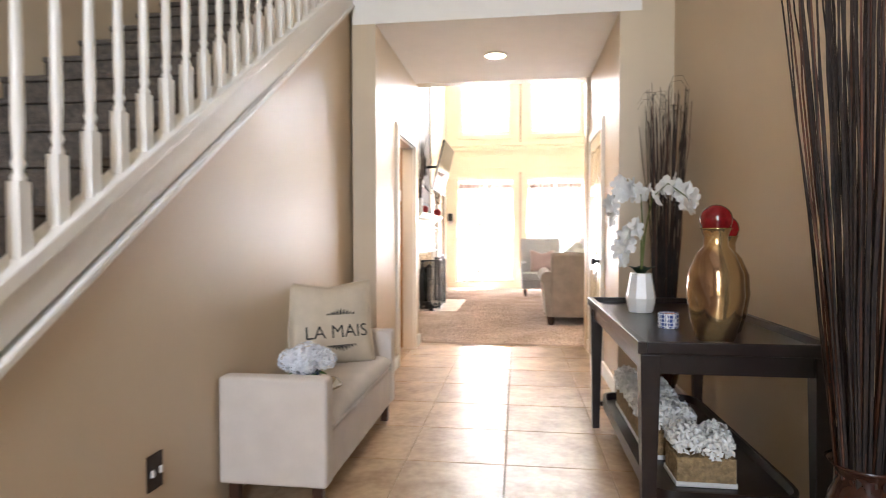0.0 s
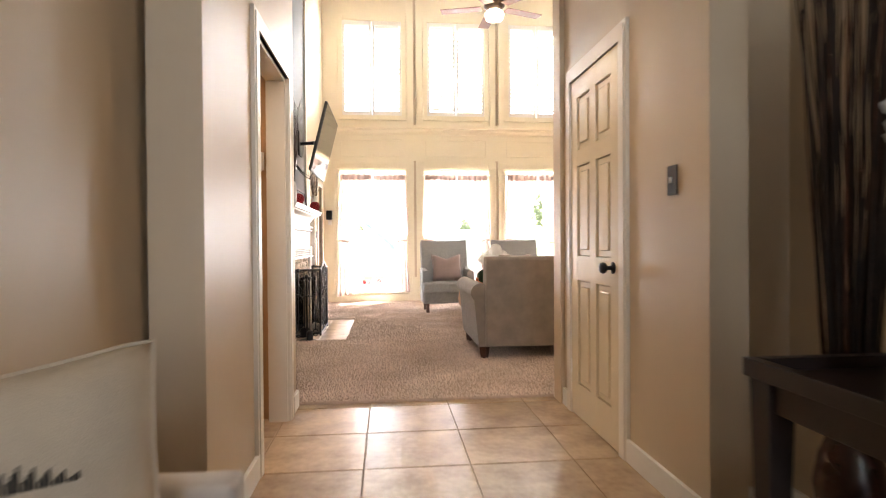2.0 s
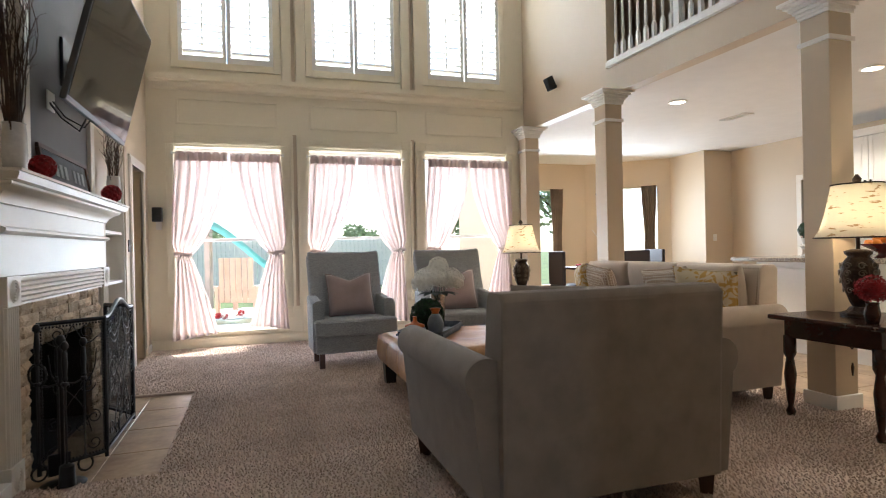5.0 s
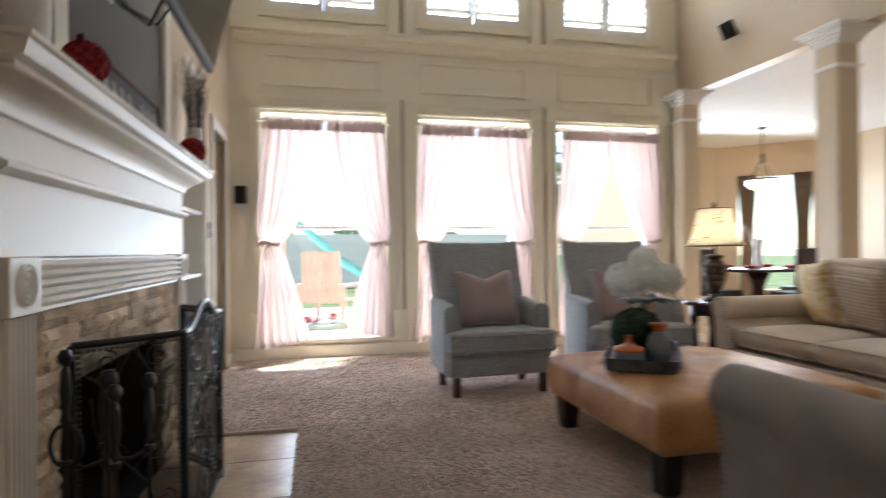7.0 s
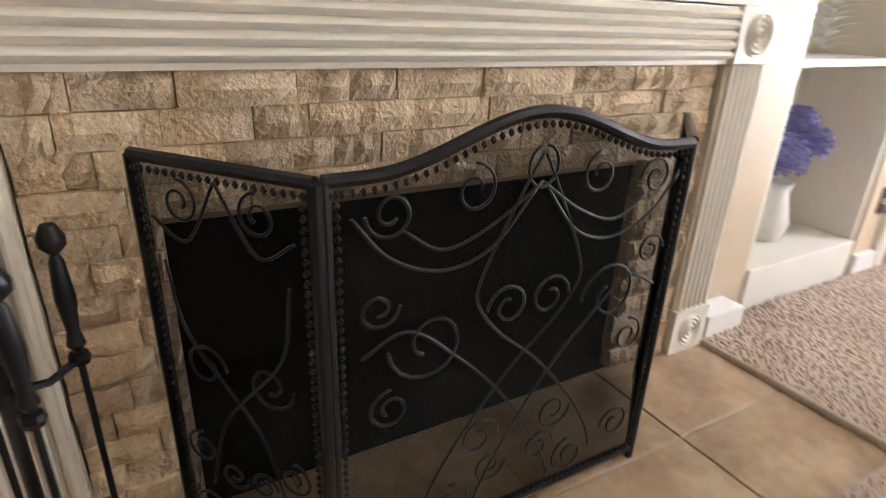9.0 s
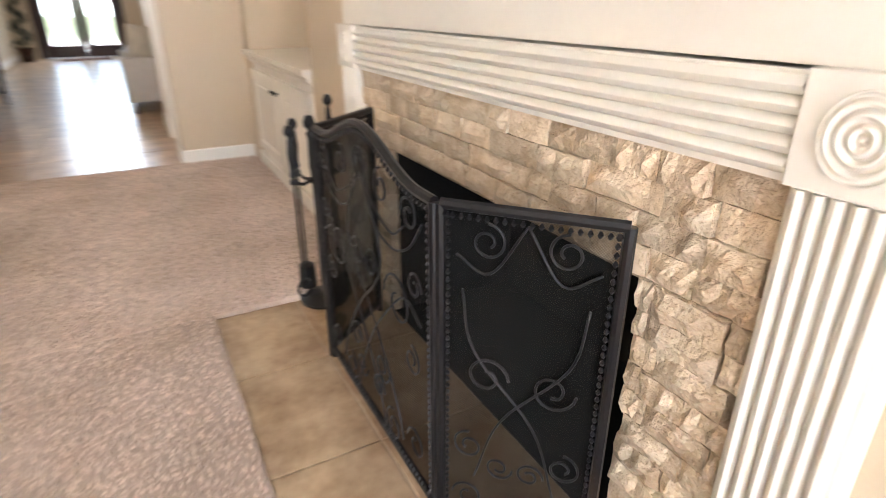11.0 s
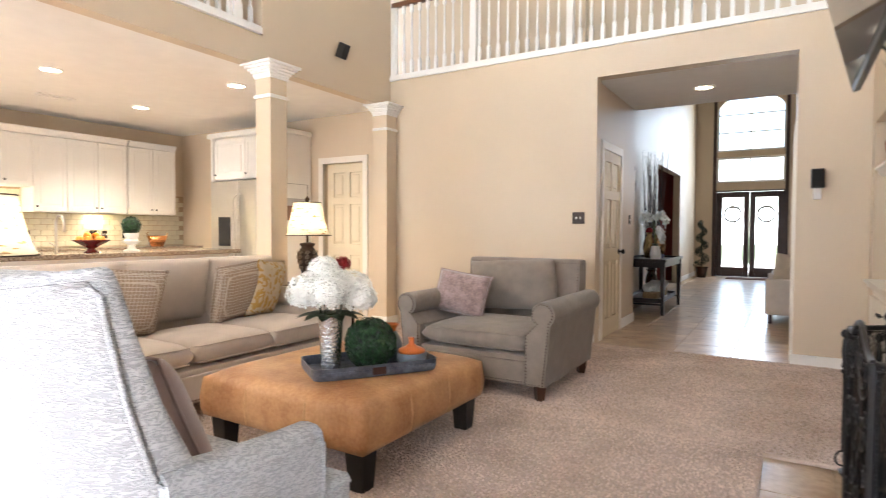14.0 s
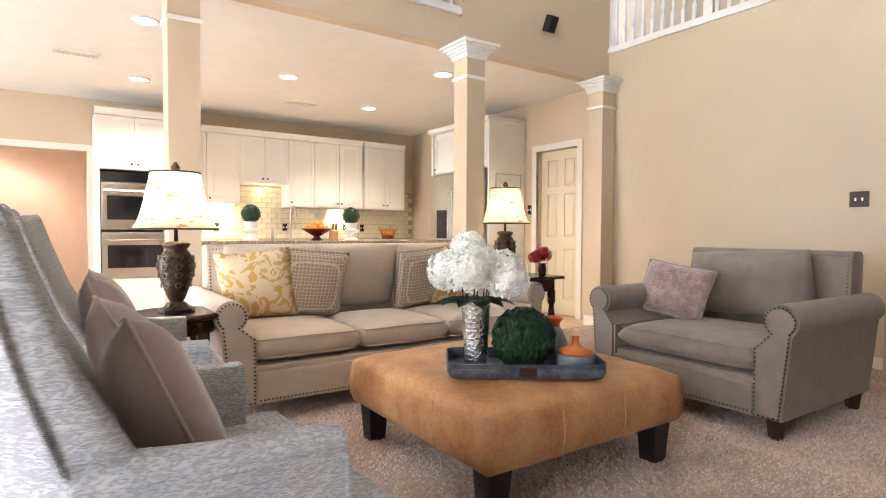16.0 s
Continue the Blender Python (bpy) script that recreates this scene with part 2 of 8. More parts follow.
structure("wall_passage", boxes((-0.95, -0.85, 4.4, 5.72, 0, 2.6), (-0.85, 0.17, 5.68, 5.78, 0, 2.6), (-0.95, 0.1, 4.37, 4.45, 0, 2.6), (-0.95, 0.17, 4.45, 5.68, 2.5, 2.6)), BROWN, "warm brown painted side passage", "wall")
WIN = ((0.05, 1.22), (1.56, 2.72), (3.05, 4.2))
structure("wall_windows", boxes((-0.24, 0.05, 12.34, 12.6, 0, TOP), (1.22, 1.56, 12.34, 12.6, 0, TOP), (2.72, 3.05, 12.34, 12.6, 0, TOP), (4.2, 4.6, 12.34, 12.6, 0, TOP),
          *[(a, b, 12.34, 12.6, z0, z1) for a, b in WIN for z0, z1 in ((0, 0.19), (2.353, 3.311), (5.041, TOP))]), WALLCREAM, "cream panelled window wall, two storeys tall", "wall")
def beam(y):
    return 4.5 + 0.021 * (12.34 - y)


bm = bmesh.new()
for ya, yb, za, zb in ((5.93, 12.34, 2.714, 3.0), (10.42, 12.34, 3.0, TOP), (5.93, 8.0, 3.0, TOP), (8.0, 10.42, 5.0, TOP)):
    prism(bm, [(beam(ya), ya), (beam(ya) + 0.14, ya), (beam(yb) + 0.14, yb), (beam(yb), yb)], "z", za, zb)
structure("wall_over_columns", bm, PAINT, "tan painted wall over the kitchen opening", "wall")
structure("wall_loft", boxes((6.0, 6.1, 5.5, 12.6, 2.85, TOP), (4.64, 6.0, 12.5, 12.6, 2.85, TOP), (2.6, 6.0, 4.37, 4.5, 2.85, TOP)), PAINT, "tan painted loft wall behind the railings", "wall")
structure("ceiling_living", boxes((-1.4, 6.1, 4.37, 12.6, TOP, TOP + 0.15), (-1.4, 2.6, -4.9, 4.37, TOP, TOP + 0.15)), CEIL, "white painted high ceiling", "ceiling")
structure("floor_loft", boxes((-0.9, 4.64, 4.37, 5.78, 2.9, 3.0), (4.64, 6.0, 4.5, 12.5, 2.85, 2.95)), CARPET, "beige carpeted loft floor", "floor")
structure("ceiling_kitchen", boxes((4.64, 9.2, 4.4, 15.2, 2.72, 2.84)), CEIL, "white painted kitchen ceiling", "ceiling")
structure("wall_kitchen_back", boxes((8.95, 9.1, 4.4, 10.76, 0, 2.72), (8.95, 9.1, 11.75, 13.2, 0, 2.72), (8.95, 9.1, 10.76, 11.75, 2.05, 2.72)), PAINT, "tan painted kitchen wall with a doorway", "wall")
structure("wall_kitchen_side", boxes((4.64, 5.1, 5.75, 5.9, 0, 2.72), (5.8, 8.95, 5.75, 5.9, 0, 2.72), (5.1, 5.8, 5.75, 5.9, 2.08, 2.72)), PAINT, "tan painted kitchen side wall with a doorway", "wall")
bm = boxes((4.64, 5.55, 15.05, 15.2, 0, 2.72), (6.65, 7.2, 15.05, 15.2, 0, 2.72), (5.55, 6.65, 15.05, 15.2, 0, 0.35), (5.55, 6.65, 15.05, 15.2, 2.2, 2.72), (4.5, 4.64, 12.6, 15.05, 0, 2.72), (8.35, 8.95, 13.1, 13.2, 0, 2.72), (8.35, 8.45, 13.2, 13.95, 0, 2.72))
for a, b, z0, z1 in ((0, 0.3, 0, 2.72), (0.3, 1.35, 0, 0.35), (0.3, 1.35, 2.2, 2.72), (1.35, 1.62, 0, 2.72)):
    d = (0.726, -0.688)
    p, q = (7.2 + d[0] * a, 15.05 + d[1] * a), (7.2 + d[0] * b, 15.05 + d[1] * b)
    prism(bm, [p, q, (q[0] + 0.09, q[1] + 0.1), (p[0] + 0.09, p[1] + 0.1)], "z", z0, z1)
structure("wall_nook", bm, PAINT, "tan painted breakfast nook wall with bay windows", "wall")
PINK = mat("pale_peach_paint", (0.80, 0.62, 0.52), 0.6, var=0.03)
structure("wall_utility", boxes((10.6, 10.7, 10.3, 13.3, 0, 2.6), (9.1, 10.6, 10.3, 10.4, 0, 2.6), (9.1, 10.6, 13.2, 13.3, 0, 2.6), (9.1, 10.6, 10.4, 13.2, 2.5, 2.6)), PINK, "pale peach painted utility room", "wall")
structure("wall_pantry_hall", boxes((4.64, 4.74, 4.4, 5.75, 0, 2.72), (6.5, 6.6, 4.4, 5.75, 0, 2.72), (4.74, 6.5, 4.4, 4.5, 0, 2.72)), PAINT, "tan painted hall behind the kitchen", "wall")

# ---- trim ----
structure("baseboard", boxes((2.03, 2.05, 4.11, 4.78, 0, 0.11), (2.03, 2.05, 5.69, 5.93, 0, 0.11), (0.28, 0.3, 4.11, 4.84, 0, 0.11), (0.28, 0.3, 5.75, 5.93, 0, 0.11), (0.12, 0.28, 4.085, 4.1, 0, 0.11), (2.05, 2.2, 4.085, 4.1, 0, 0.11),
          (2.43, 2.45, 0.4, 4.2, 0, 0.11), (2.43, 2.45, -4.68, -2.2, 0, 0.11), (2.2, 2.43, 4.2, 4.22, 0, 0.11),
          (-0.22, 0.28, 5.93, 5.95, 0, 0.11), (2.02, 4.36, 5.93, 5.95, 0, 0.11), (-0.24, -0.22, 7.6, 8.06, 0, 0.1), (-0.24, -0.15, 8.06, 8.25, 0, 0.1), (-0.24, -0.15, 10.135, 10.32, 0, 0.1),
          (-0.24, -0.22, 11.18, 11.35, 0, 0.1), (-0.24, -0.22, 12.07, 12.3, 0, 0.1), (5.9, 6.0, 5.9, 5.92, 0, 0.11)), WHITE, "white painted baseboards", "baseboard", bevel=0.004)
bm = bmesh.new()
for x0, x1, y0, y1 in ((0.262, 0.298, 4.77, 5.72), (2.032, 2.068, 4.78, 5.69), (-0.258, -0.222, 11.33, 12.09)):
    zt = 2.06 if x0 > 0 else 2.0
    w = 0.09
    for k, inset in ((0, 0.0), (0.006, 0.02)):
        xa, xb = (x0, x1 + k) if x0 < 2 else (x0 - k, x1)
        box(bm, xa, xb, y0 + inset, y0 + w - inset / 2, 0, zt)
        box(bm, xa, xb, y1 - w + inset / 2, y1 - inset, 0, zt)
        box(bm, xa, xb, y0 + inset, y1 - inset, zt, zt + w - inset)
box(bm, 5.02, 5.1, 5.88, 5.92, 0, 2.08), box(bm, 5.8, 5.88, 5.88, 5.92, 0, 2.08), box(bm, 5.02, 5.88, 5.88, 5.92, 2.08, 2.16)
box(bm, 8.93, 8.97, 10.7, 10.76, 0, 2.05), box(bm, 8.93, 8.97, 11.75, 11.83, 0, 2.05), box(bm, 8.93, 8.97, 10.7, 11.83, 2.05, 2.13)
structure("trim", bm, CREAM, "cream moulded door casings", "trim")
structure("door_jamb", boxes((0.17, 0.28, 5.61, 5.63, 0, 2.06), (0.17, 0.28, 4.86, 4.88, 0, 2.06), (0.17, 0.28, 4.88, 5.61, 2.04, 2.06)), CREAM, "cream painted doorway lining", "trim")


# ---- doors ----
def panel_door(name, m, w, h, material, label, knob_x=None):
    """A six-panel door in its own frame of reference: x across, z up, both faces moulded."""
    t = thing(name, m, label, "door")
    t["kind"] = "structure"
    rails = ((0, 0.20), (0.83, 0.98), (1.52, 1.62), (h - 0.12, h))
    st = 0.11
    bm = boxes((0, st, -0.018, 0.018, 0, h), (w - st, w, -0.018, 0.018, 0, h), (w / 2 - 0.05, w / 2 + 0.05, -0.018, 0.018, 0, h), *[(0.0, w, -0.0175, 0.0175, a, b) for a, b in rails])
    part("frame", bm, material, t, bevel=0.004)
    for i in range(3):
        za, zb = rails[i][1], rails[i + 1][0]
        for xa, xb in ((st, w / 2 - 0.05), (w / 2 + 0.05, w - st)):
            bm = bmesh.new()
            box(bm, xa, xb, -0.006, 0.006, za, zb)
            box(bm, xa + 0.035, xb - 0.035, -0.015, 0.015, za + 0.035, zb - 0.035)
            part("panel", bm, material, t, bevel=0.008, segs=1)
    if knob_x is not None:
        k = part("knob", lathe(bmesh.new(), [(0.03, 0), (0.032, 0.005), (0.012, 0.012), (0.012, 0.035), (0.024, 0.042), (0.03, 0.055), (0.024, 0.07), (0.005, 0.074)], 20), BLACK, t, "round black metal knob", smooth=True)
        k.matrix_local = pose(knob_x, -0.018, 0.93, 90, 0, 0)
    return t


DOOR = mat("cream_door_paint", (0.76, 0.66, 0.48), 0.2, var=0.02, scale=3, bump=0.02, bscale=30)
panel_door("door_closet", pose(2.053, 5.6, 0.005, 0, 0, -90), 0.73, 2.053, DOOR, "closed cream six-panel door with a black knob", 0.66)
panel_door("door_kitchen", pose(5.1, 5.80, 0.005), 0.70, 2.073, DOOR, "cream six-panel door behind the kitchen", 0.66)
for zz in (0.25, 1.05, 1.85):
    bm = boxes((2.03, 2.05, 5.592, 5.612, zz, zz + 0.09))
    structure("door_hinge", bm, WHITE, "painted door hinge on the closet casing", "hinge")

# ---- window wall dressing ----
def flutes(bm, axis, a, b, c0, c1, n, y):
    """Narrow half-round ribs on the window wall: axis 'z' upright from a to b, 'x' level."""
    for i in range(n):
        p = c0 + (c1 - c0) * (i + 0.5) / n
        r = abs(c1 - c0) / n * 0.36
        if axis == "z":
            box(bm, p - r, p + r, y - 0.01, y, a, b)
        else:
            box(bm, a, b, y - 0.01, y, p - r, p + r)


Y0 = 12.34
for i, (a, b) in enumerate(WIN):
    bm = boxes((a - 0.11, a - 0.01, Y0 - 0.03, Y0, 0.12, 2.3), (b + 0.01, b + 0.11, Y0 - 0.03, Y0, 0.12, 2.3), (a - 0.11, b + 0.11, Y0 - 0.03, Y0, 2.3, 2.42))
    flutes(bm, "z", 0.42, 2.3, a - 0.1, a - 0.02, 5, Y0 - 0.03)
    flutes(bm, "z", 0.42, 2.3, b + 0.02, b + 0.1, 5, Y0 - 0.03)
    flutes(bm, "x", a, b, 2.31, 2.41, 5, Y0 - 0.03)
    box(bm, a - 0.11, b + 0.11, Y0 - 0.028, Y0, 0.02, 0.12)
    box(bm, a - 0.06, b + 0.06, Y0 - 0.05, Y0 + 0.2, 0.145, 0.172)
    structure("window_casing", bm, WALLCREAM, "cream fluted window casing", "trim")
    bm = bmesh.new()
    for xa, xb, za, zb in ((a + 0.02, b - 0.02, 2.52, 2.82),):
        for q in ((xa, xb, za, za + 0.025), (xa, xb, zb - 0.025, zb), (xa, xa + 0.025, za, zb), (xb - 0.025, xb, za, zb)):
            box(bm, q[0], q[1], Y0 - 0.018, Y0, q[2], q[3])
    structure("wall_panel", bm, WALLCREAM, "cream raised panel moulding", "trim", bevel=0.005)
    for c in (a - 0.06, b + 0.06):
        bm = boxes((c - 0.055, c + 0.055, Y0 - 0.045, Y0 - 0.03, 2.3, 2.42), (c - 0.055, c + 0.055, Y0 - 0.045, Y0 - 0.03, 0.28, 0.42))
        structure("corner_block", bm, WALLCREAM, "cream carved corner block of the window casing", "trim", bevel=0.008)
    # lower window
    w = tagged(new("window_1"), "tall clear window behind tied curtains", "window", "lower windows", "structure")
    bm = boxes((a, a + 0.045, 12.47, 12.53, 0.17, 2.27), (b - 0.045, b, 12.47, 12.53, 0.17, 2.27), (a + 0.045, b - 0.045, 12.47, 12.53, 0.17, 0.22), (a + 0.045, b - 0.045, 12.47, 12.53, 2.22, 2.27), (a + 0.045, b - 0.045, 12.48, 12.52, 1.2, 1.235))
    part("frame", bm, WHITE, w, bevel=0.004)
    # upper window with shutters
    w = tagged(new("window_2"), "tall upper window with white plantation shutters", "window", "upper windows", "structure")
    bm = boxes((a - 0.02, a + 0.06, Y0 - 0.03, Y0 + 0.02, 3.15, 4.95), (b - 0.06, b + 0.02, Y0 - 0.03, Y0 + 0.02, 3.15, 4.95), (a + 0.06, b - 0.06, Y0 - 0.03, Y0 + 0.02, 3.15, 3.23), (a + 0.06, b - 0.06, Y0 - 0.03, Y0 + 0.02, 4.86, 4.95))
    part("frame", bm, WALLCREAM, w, bevel=0.005)
    mid = (a + b) / 2
    for xa, xb in ((a + 0.06, mid - 0.004), (mid + 0.004, b - 0.06)):
        sh = part("shutter", boxes((xa, xa + 0.045, Y0 - 0.01, Y0 + 0.02, 3.23, 4.86), (xb - 0.045, xb, Y0 - 0.01, Y0 + 0.02, 3.23, 4.86), (xa + 0.045, xb - 0.045, Y0 - 0.01, Y0 + 0.02, 3.23, 3.3), (xa + 0.045, xb - 0.045, Y0 - 0.01, Y0 + 0.02, 4.79, 4.86), ((xa + xb) / 2 - 0.006, (xa + xb) / 2 + 0.006, Y0 - 0.045, Y0 - 0.033, 3.35, 4.75)), WHITE, w)
        me = None
        for k in range(20):
            if me is None:
                lv = part("louver", prism(bmesh.new(), [(-0.04, -0.002), (0, -0.006), (0.04, -0.002), (0.04, 0.002), (0, 0.006), (-0.04, 0.002)], "x", xa + 0.047, xb - 0.047), WHITE, sh)
                me = lv.data
            else:
                lv = new("louver", me)
                lv.parent = sh
            lv.matrix_local = pose(0, Y0 + 0.006, 3.34 + 0.0745 * k, -28, 0, 0)
for c in (1.39, 2.885):
    structure("wall_groove", boxes((c - 0.055, c - 0.022, Y0 - 0.06, Y0, 0.42, 2.42), (c + 0.022, c + 0.055, Y0 - 0.06, Y0, 0.42, 2.42)), WALLCREAM, "cream strips beside a recessed wall joint", "trim")
    # tan colour on the cream wall stands in for shade deep in the joint
    structure("wall_joint", boxes((c - 0.022, c + 0.022, Y0 - 0.004, Y0, 0.42, 2.45), (c - 0.02, c + 0.02, Y0 - 0.004, Y0, 3.06, TOP)), PAINT, "recessed joint, its shade put in as tan colour", "trim")
    structure("wall_pier", boxes((c - 0.14, c - 0.03, Y0 - 0.06, Y0, 3.06, TOP), (c + 0.03, c + 0.14, Y0 - 0.06, Y0, 3.06, TOP)), WALLCREAM, "cream flat upright strips between upper windows", "trim", bevel=0.003)
bm = bmesh.new()
prism(bm, [(Y0, 2.9), (Y0 - 0.02, 2.9), (Y0 - 0.03, 2.93), (Y0 - 0.07, 2.965), (Y0 - 0.075, 2.985), (Y0 - 0.11, 3.0), (Y0 - 0.115, 3.05), (Y0, 3.06)], "x", -0.2, 4.44)
structure("ledge", bm, WALLCREAM, "cream moulded ledge across the window wall", "ledge")
structure("wall_base", boxes((-0.22, 4.5, Y0 - 0.045, Y0 - 0.03, 0, 0.13), (-0.22, 4.5, Y0 - 0.03, Y0, 0, 0.02)), WALLCREAM, "cream wide base under the windows", "baseboard", bevel=0.004)


def sheer(name, color, through):
    m = bpy.data.materials.new(name)
    m.use_nodes = True
    t = m.node_tree
    t.nodes.remove(t.nodes["Principled BSDF"])
    d, tr, mx = t.nodes.new("ShaderNodeBsdfDiffuse"), t.nodes.new("ShaderNodeBsdfTranslucent"), t.nodes.new("ShaderNodeMixShader")
    co, wv = t.nodes.new("ShaderNodeTexCoord"), t.nodes.new("ShaderNodeTexNoise")
    wv.inputs["Scale"].default_value = 90
    ramp = t.nodes.new("ShaderNodeMix")
    ramp.data_type = "RGBA"
    ramp.inputs[6].default_value, ramp.inputs[7].default_value = (*[c * 0.86 for c in color], 1), (*color, 1)
    t.links.new(co.outputs["Object"], wv.inputs["Vector"])
    t.links.new(wv.outputs[0], ramp.inputs[0])
    for n in (d, tr):
        t.links.new(ramp.outputs[2], n.inputs["Color"])
    mx.inputs[0].default_value = through
    t.links.new(d.outputs[0], mx.inputs[1])
    t.links.new(tr.outputs[0], mx.inputs[2])
    t.links.new(mx.outputs[0], t.nodes["Material Output"].inputs["Surface"])
    return m


VOILE = sheer("pink_beige_voile", (0.76, 0.64, 0.60), 0.37)


def curtain(x_out, x_in, y, z_top, z_tie, z_bot, material, label, seed, belly=0.34):
    """One tied-back curtain panel: pleated head, gathered at the outer side, flaring to the floor."""
    t = thing("curtain", pose(0, 0, 0), label, "curtain", "window curtains")
    s = 1 if x_in > x_out else -1
    W = abs(x_in - x_out)
    rnd = random.Random(seed)
    nu, nv = 60, 44
    bm = bmesh.new()
    rows = []
    ph = [rnd.uniform(0, 6.28) for _ in range(4)]
    for j in range(nv + 1):
        v = j / nv
        z = z_top + (z_bot - z_top) * v
        if z > z_tie:
            k = (z_top - z) / (z_top - z_tie)
            c = 0.72 * max(0.0, (min(k, 0.9) - 0.06) / 0.94) ** 2.0
            inner = W * (1 - c) if k < 0.9 else W * (1 - c) * (1 - (k - 0.9) / 0.1) + 0.13 * (k - 0.9) / 0.1
            outer = -0.05 * math.sin(min(k / 0.9, 1) * math.pi / 2) if k < 0.9 else -0.05 + 0.05 * (k - 0.9) / 0.1
        else:
            k = (z_tie - z) / (z_tie - z_bot)
            inner = 0.13 + (0.25 + 0.05 * seed % 0.1) * k ** 0.8
            outer = -0.07 * k
        amp = 0.012 + 0.02 * min(1, abs(z - z_tie) / 0.5)
        row = []
        for i in range(nu + 1):
            u = i / nu
            px = outer + (inner - outer) * u
            wave = math.sin(u * 2 * math.pi * 6 + ph[0] + 0.5 * v) + 0.45 * math.sin(u * 2 * math.pi * 11 + ph[1] - 2 * v) + 0.3 * math.sin(u * 5 + ph[2] + 5 * v)
            swag = -0.10 * math.exp(-((z - z_tie - 0.14) / 0.12) ** 2) * math.sin(u * math.pi) if z > z_tie - 0.02 else 0
            dz = 0.06 * u * k if z < z_tie else -0.10 * u * max(0, (z_top - z) / (z_top - z_tie) - 0.55)
            row.append(bm.verts.new((x_out + s * px, y + amp * wave + swag * 0.6, z + dz)))
        rows.append(row)
    for a, b in zip(rows, rows[1:]):
        for i in range(nu):
            bm.faces.new((a[i], a[i + 1], b[i + 1], b[i]))
    bmesh.ops.solidify(bm, geom=bm.faces[:], thickness=0.0012)
    part("panel", bm, material, t, smooth=True)
    bm = bmesh.new()
    hd = []
    for j in (0, 1):
        hd.append([bm.verts.new((x_out + s * W * i / 60, y - 0.012 + 0.016 * math.sin(i / 60 * 2 * math.pi * 6 + ph[0]) * 1.2, z_top + 0.03 - 0.1 * j)) for i in range(61)])
    for i in range(60):
        bm.faces.new((hd[0][i], hd[0][i + 1], hd[1][i + 1], hd[1][i]))
    bmesh.ops.solidify(bm, geom=bm.faces[:], thickness=0.003)
    part("heading", bm, material, t, "doubled pleated heading", smooth=True)
    bm = bmesh.new()
    tube(bm, [(x_out + s * (0.065 + 0.085 * math.cos(q)), y + 0.055 * math.sin(q), z_tie + 0.012 * math.sin(2 * q)) for q in [2 * math.pi * i / 18 for i in range(19)]], 0.018, 8)
    for dx in (-0.03, 0.02):
        tube(bm, [(x_out + s * 0.06, y - 0.06, z_tie), (x_out + s * (0.06 + dx), y - 0.075, z_tie - 0.06), (x_out + s * (0.06 + 1.8 * dx), y - 0.07, z_tie - 0.14)], 0.014, 6, 0.006)
    part("tieback", bm, material, t, "knotted fabric tieback", smooth=True)
    return t


for i, (a, b) in enumerate(WIN):
    mid = (a + b) / 2
    curtain(a + 0.01, mid - 0.01, Y0 - 0.08, 2.17, 1.06, 0.1, VOILE, "pinkish beige sheer curtain panel tied back at the side", i * 2 + 1)
    curtain(b - 0.01, mid + 0.01, Y0 - 0.08, 2.17, 1.06, 0.16, VOILE, "pinkish beige sheer curtain panel tied back at the side", i * 2 + 2)
    bm = tube(bmesh.new(), [(a - 0.03, Y0 - 0.07, 2.19), (b + 0.03, Y0 - 0.07, 2.19)], 0.008, 8)
    t = thing("curtain_rod", pose(0, 0, 0), "thin white metal curtain rod across the window", "curtain rod", "curtain rods")
    part("rod", bm, WHITE, t, smooth=True)
    part("bracket", boxes((a - 0.035, a - 0.02, Y0 - 0.08, Y0 - 0.03, 2.175, 2.205)), WHITE, t)
    part("bracket", boxes((b + 0.02, b + 0.035, Y0 - 0.08, Y0 - 0.03, 2.175, 2.205)), WHITE, t)

# the window wall's fittings stand a little taller than drawn above
WINM = pose(0, 0, 0.015) @ Matrix.Diagonal((1, 1, 1.03, 1))
for ob in list(scene.objects):
    if ob.parent is None and ob.name.split(".")[0] in ("window_casing", "wall_panel", "corner_block", "window_1", "window_2", "wall_groove", "wall_joint", "wall_pier", "ledge", "curtain", "curtain_rod"):
        ob.matrix_world = WINM @ ob.matrix_world

# ---- columns ----
for cx, cy in ((4.5, 12.2), (4.5, 10.36), (4.52, 7.96), (4.63, 6.05)):
    t = thing("column", pose(cx, cy, 0), "square tan painted column with a white moulded capital", "column", "columns along the kitchen opening")
    h = 0.10
    part("shaft", boxes((-h, h, -h, h, 0, 2.6)), PAINT, t, bevel=0.006)
    part("base", boxes((-h - 0.018, h + 0.018, -h - 0.018, h + 0.018, 0, 0.11)), WHITE, t, "white square base", bevel=0.006)
    bm = boxes((-h - 0.014, h + 0.014, -h - 0.014, h + 0.014, 2.40, 2.43))
    for k in range(6):
        e = h + 0.012 + 0.085 * (k / 5) ** 1.6
        box(bm, -e, e, -e, e, 2.58 + 0.023 * k, 2.58 + 0.023 * (k + 1))
    part("capital", bm, WHITE, t, "white stepped capital with a neck band", bevel=0.003)

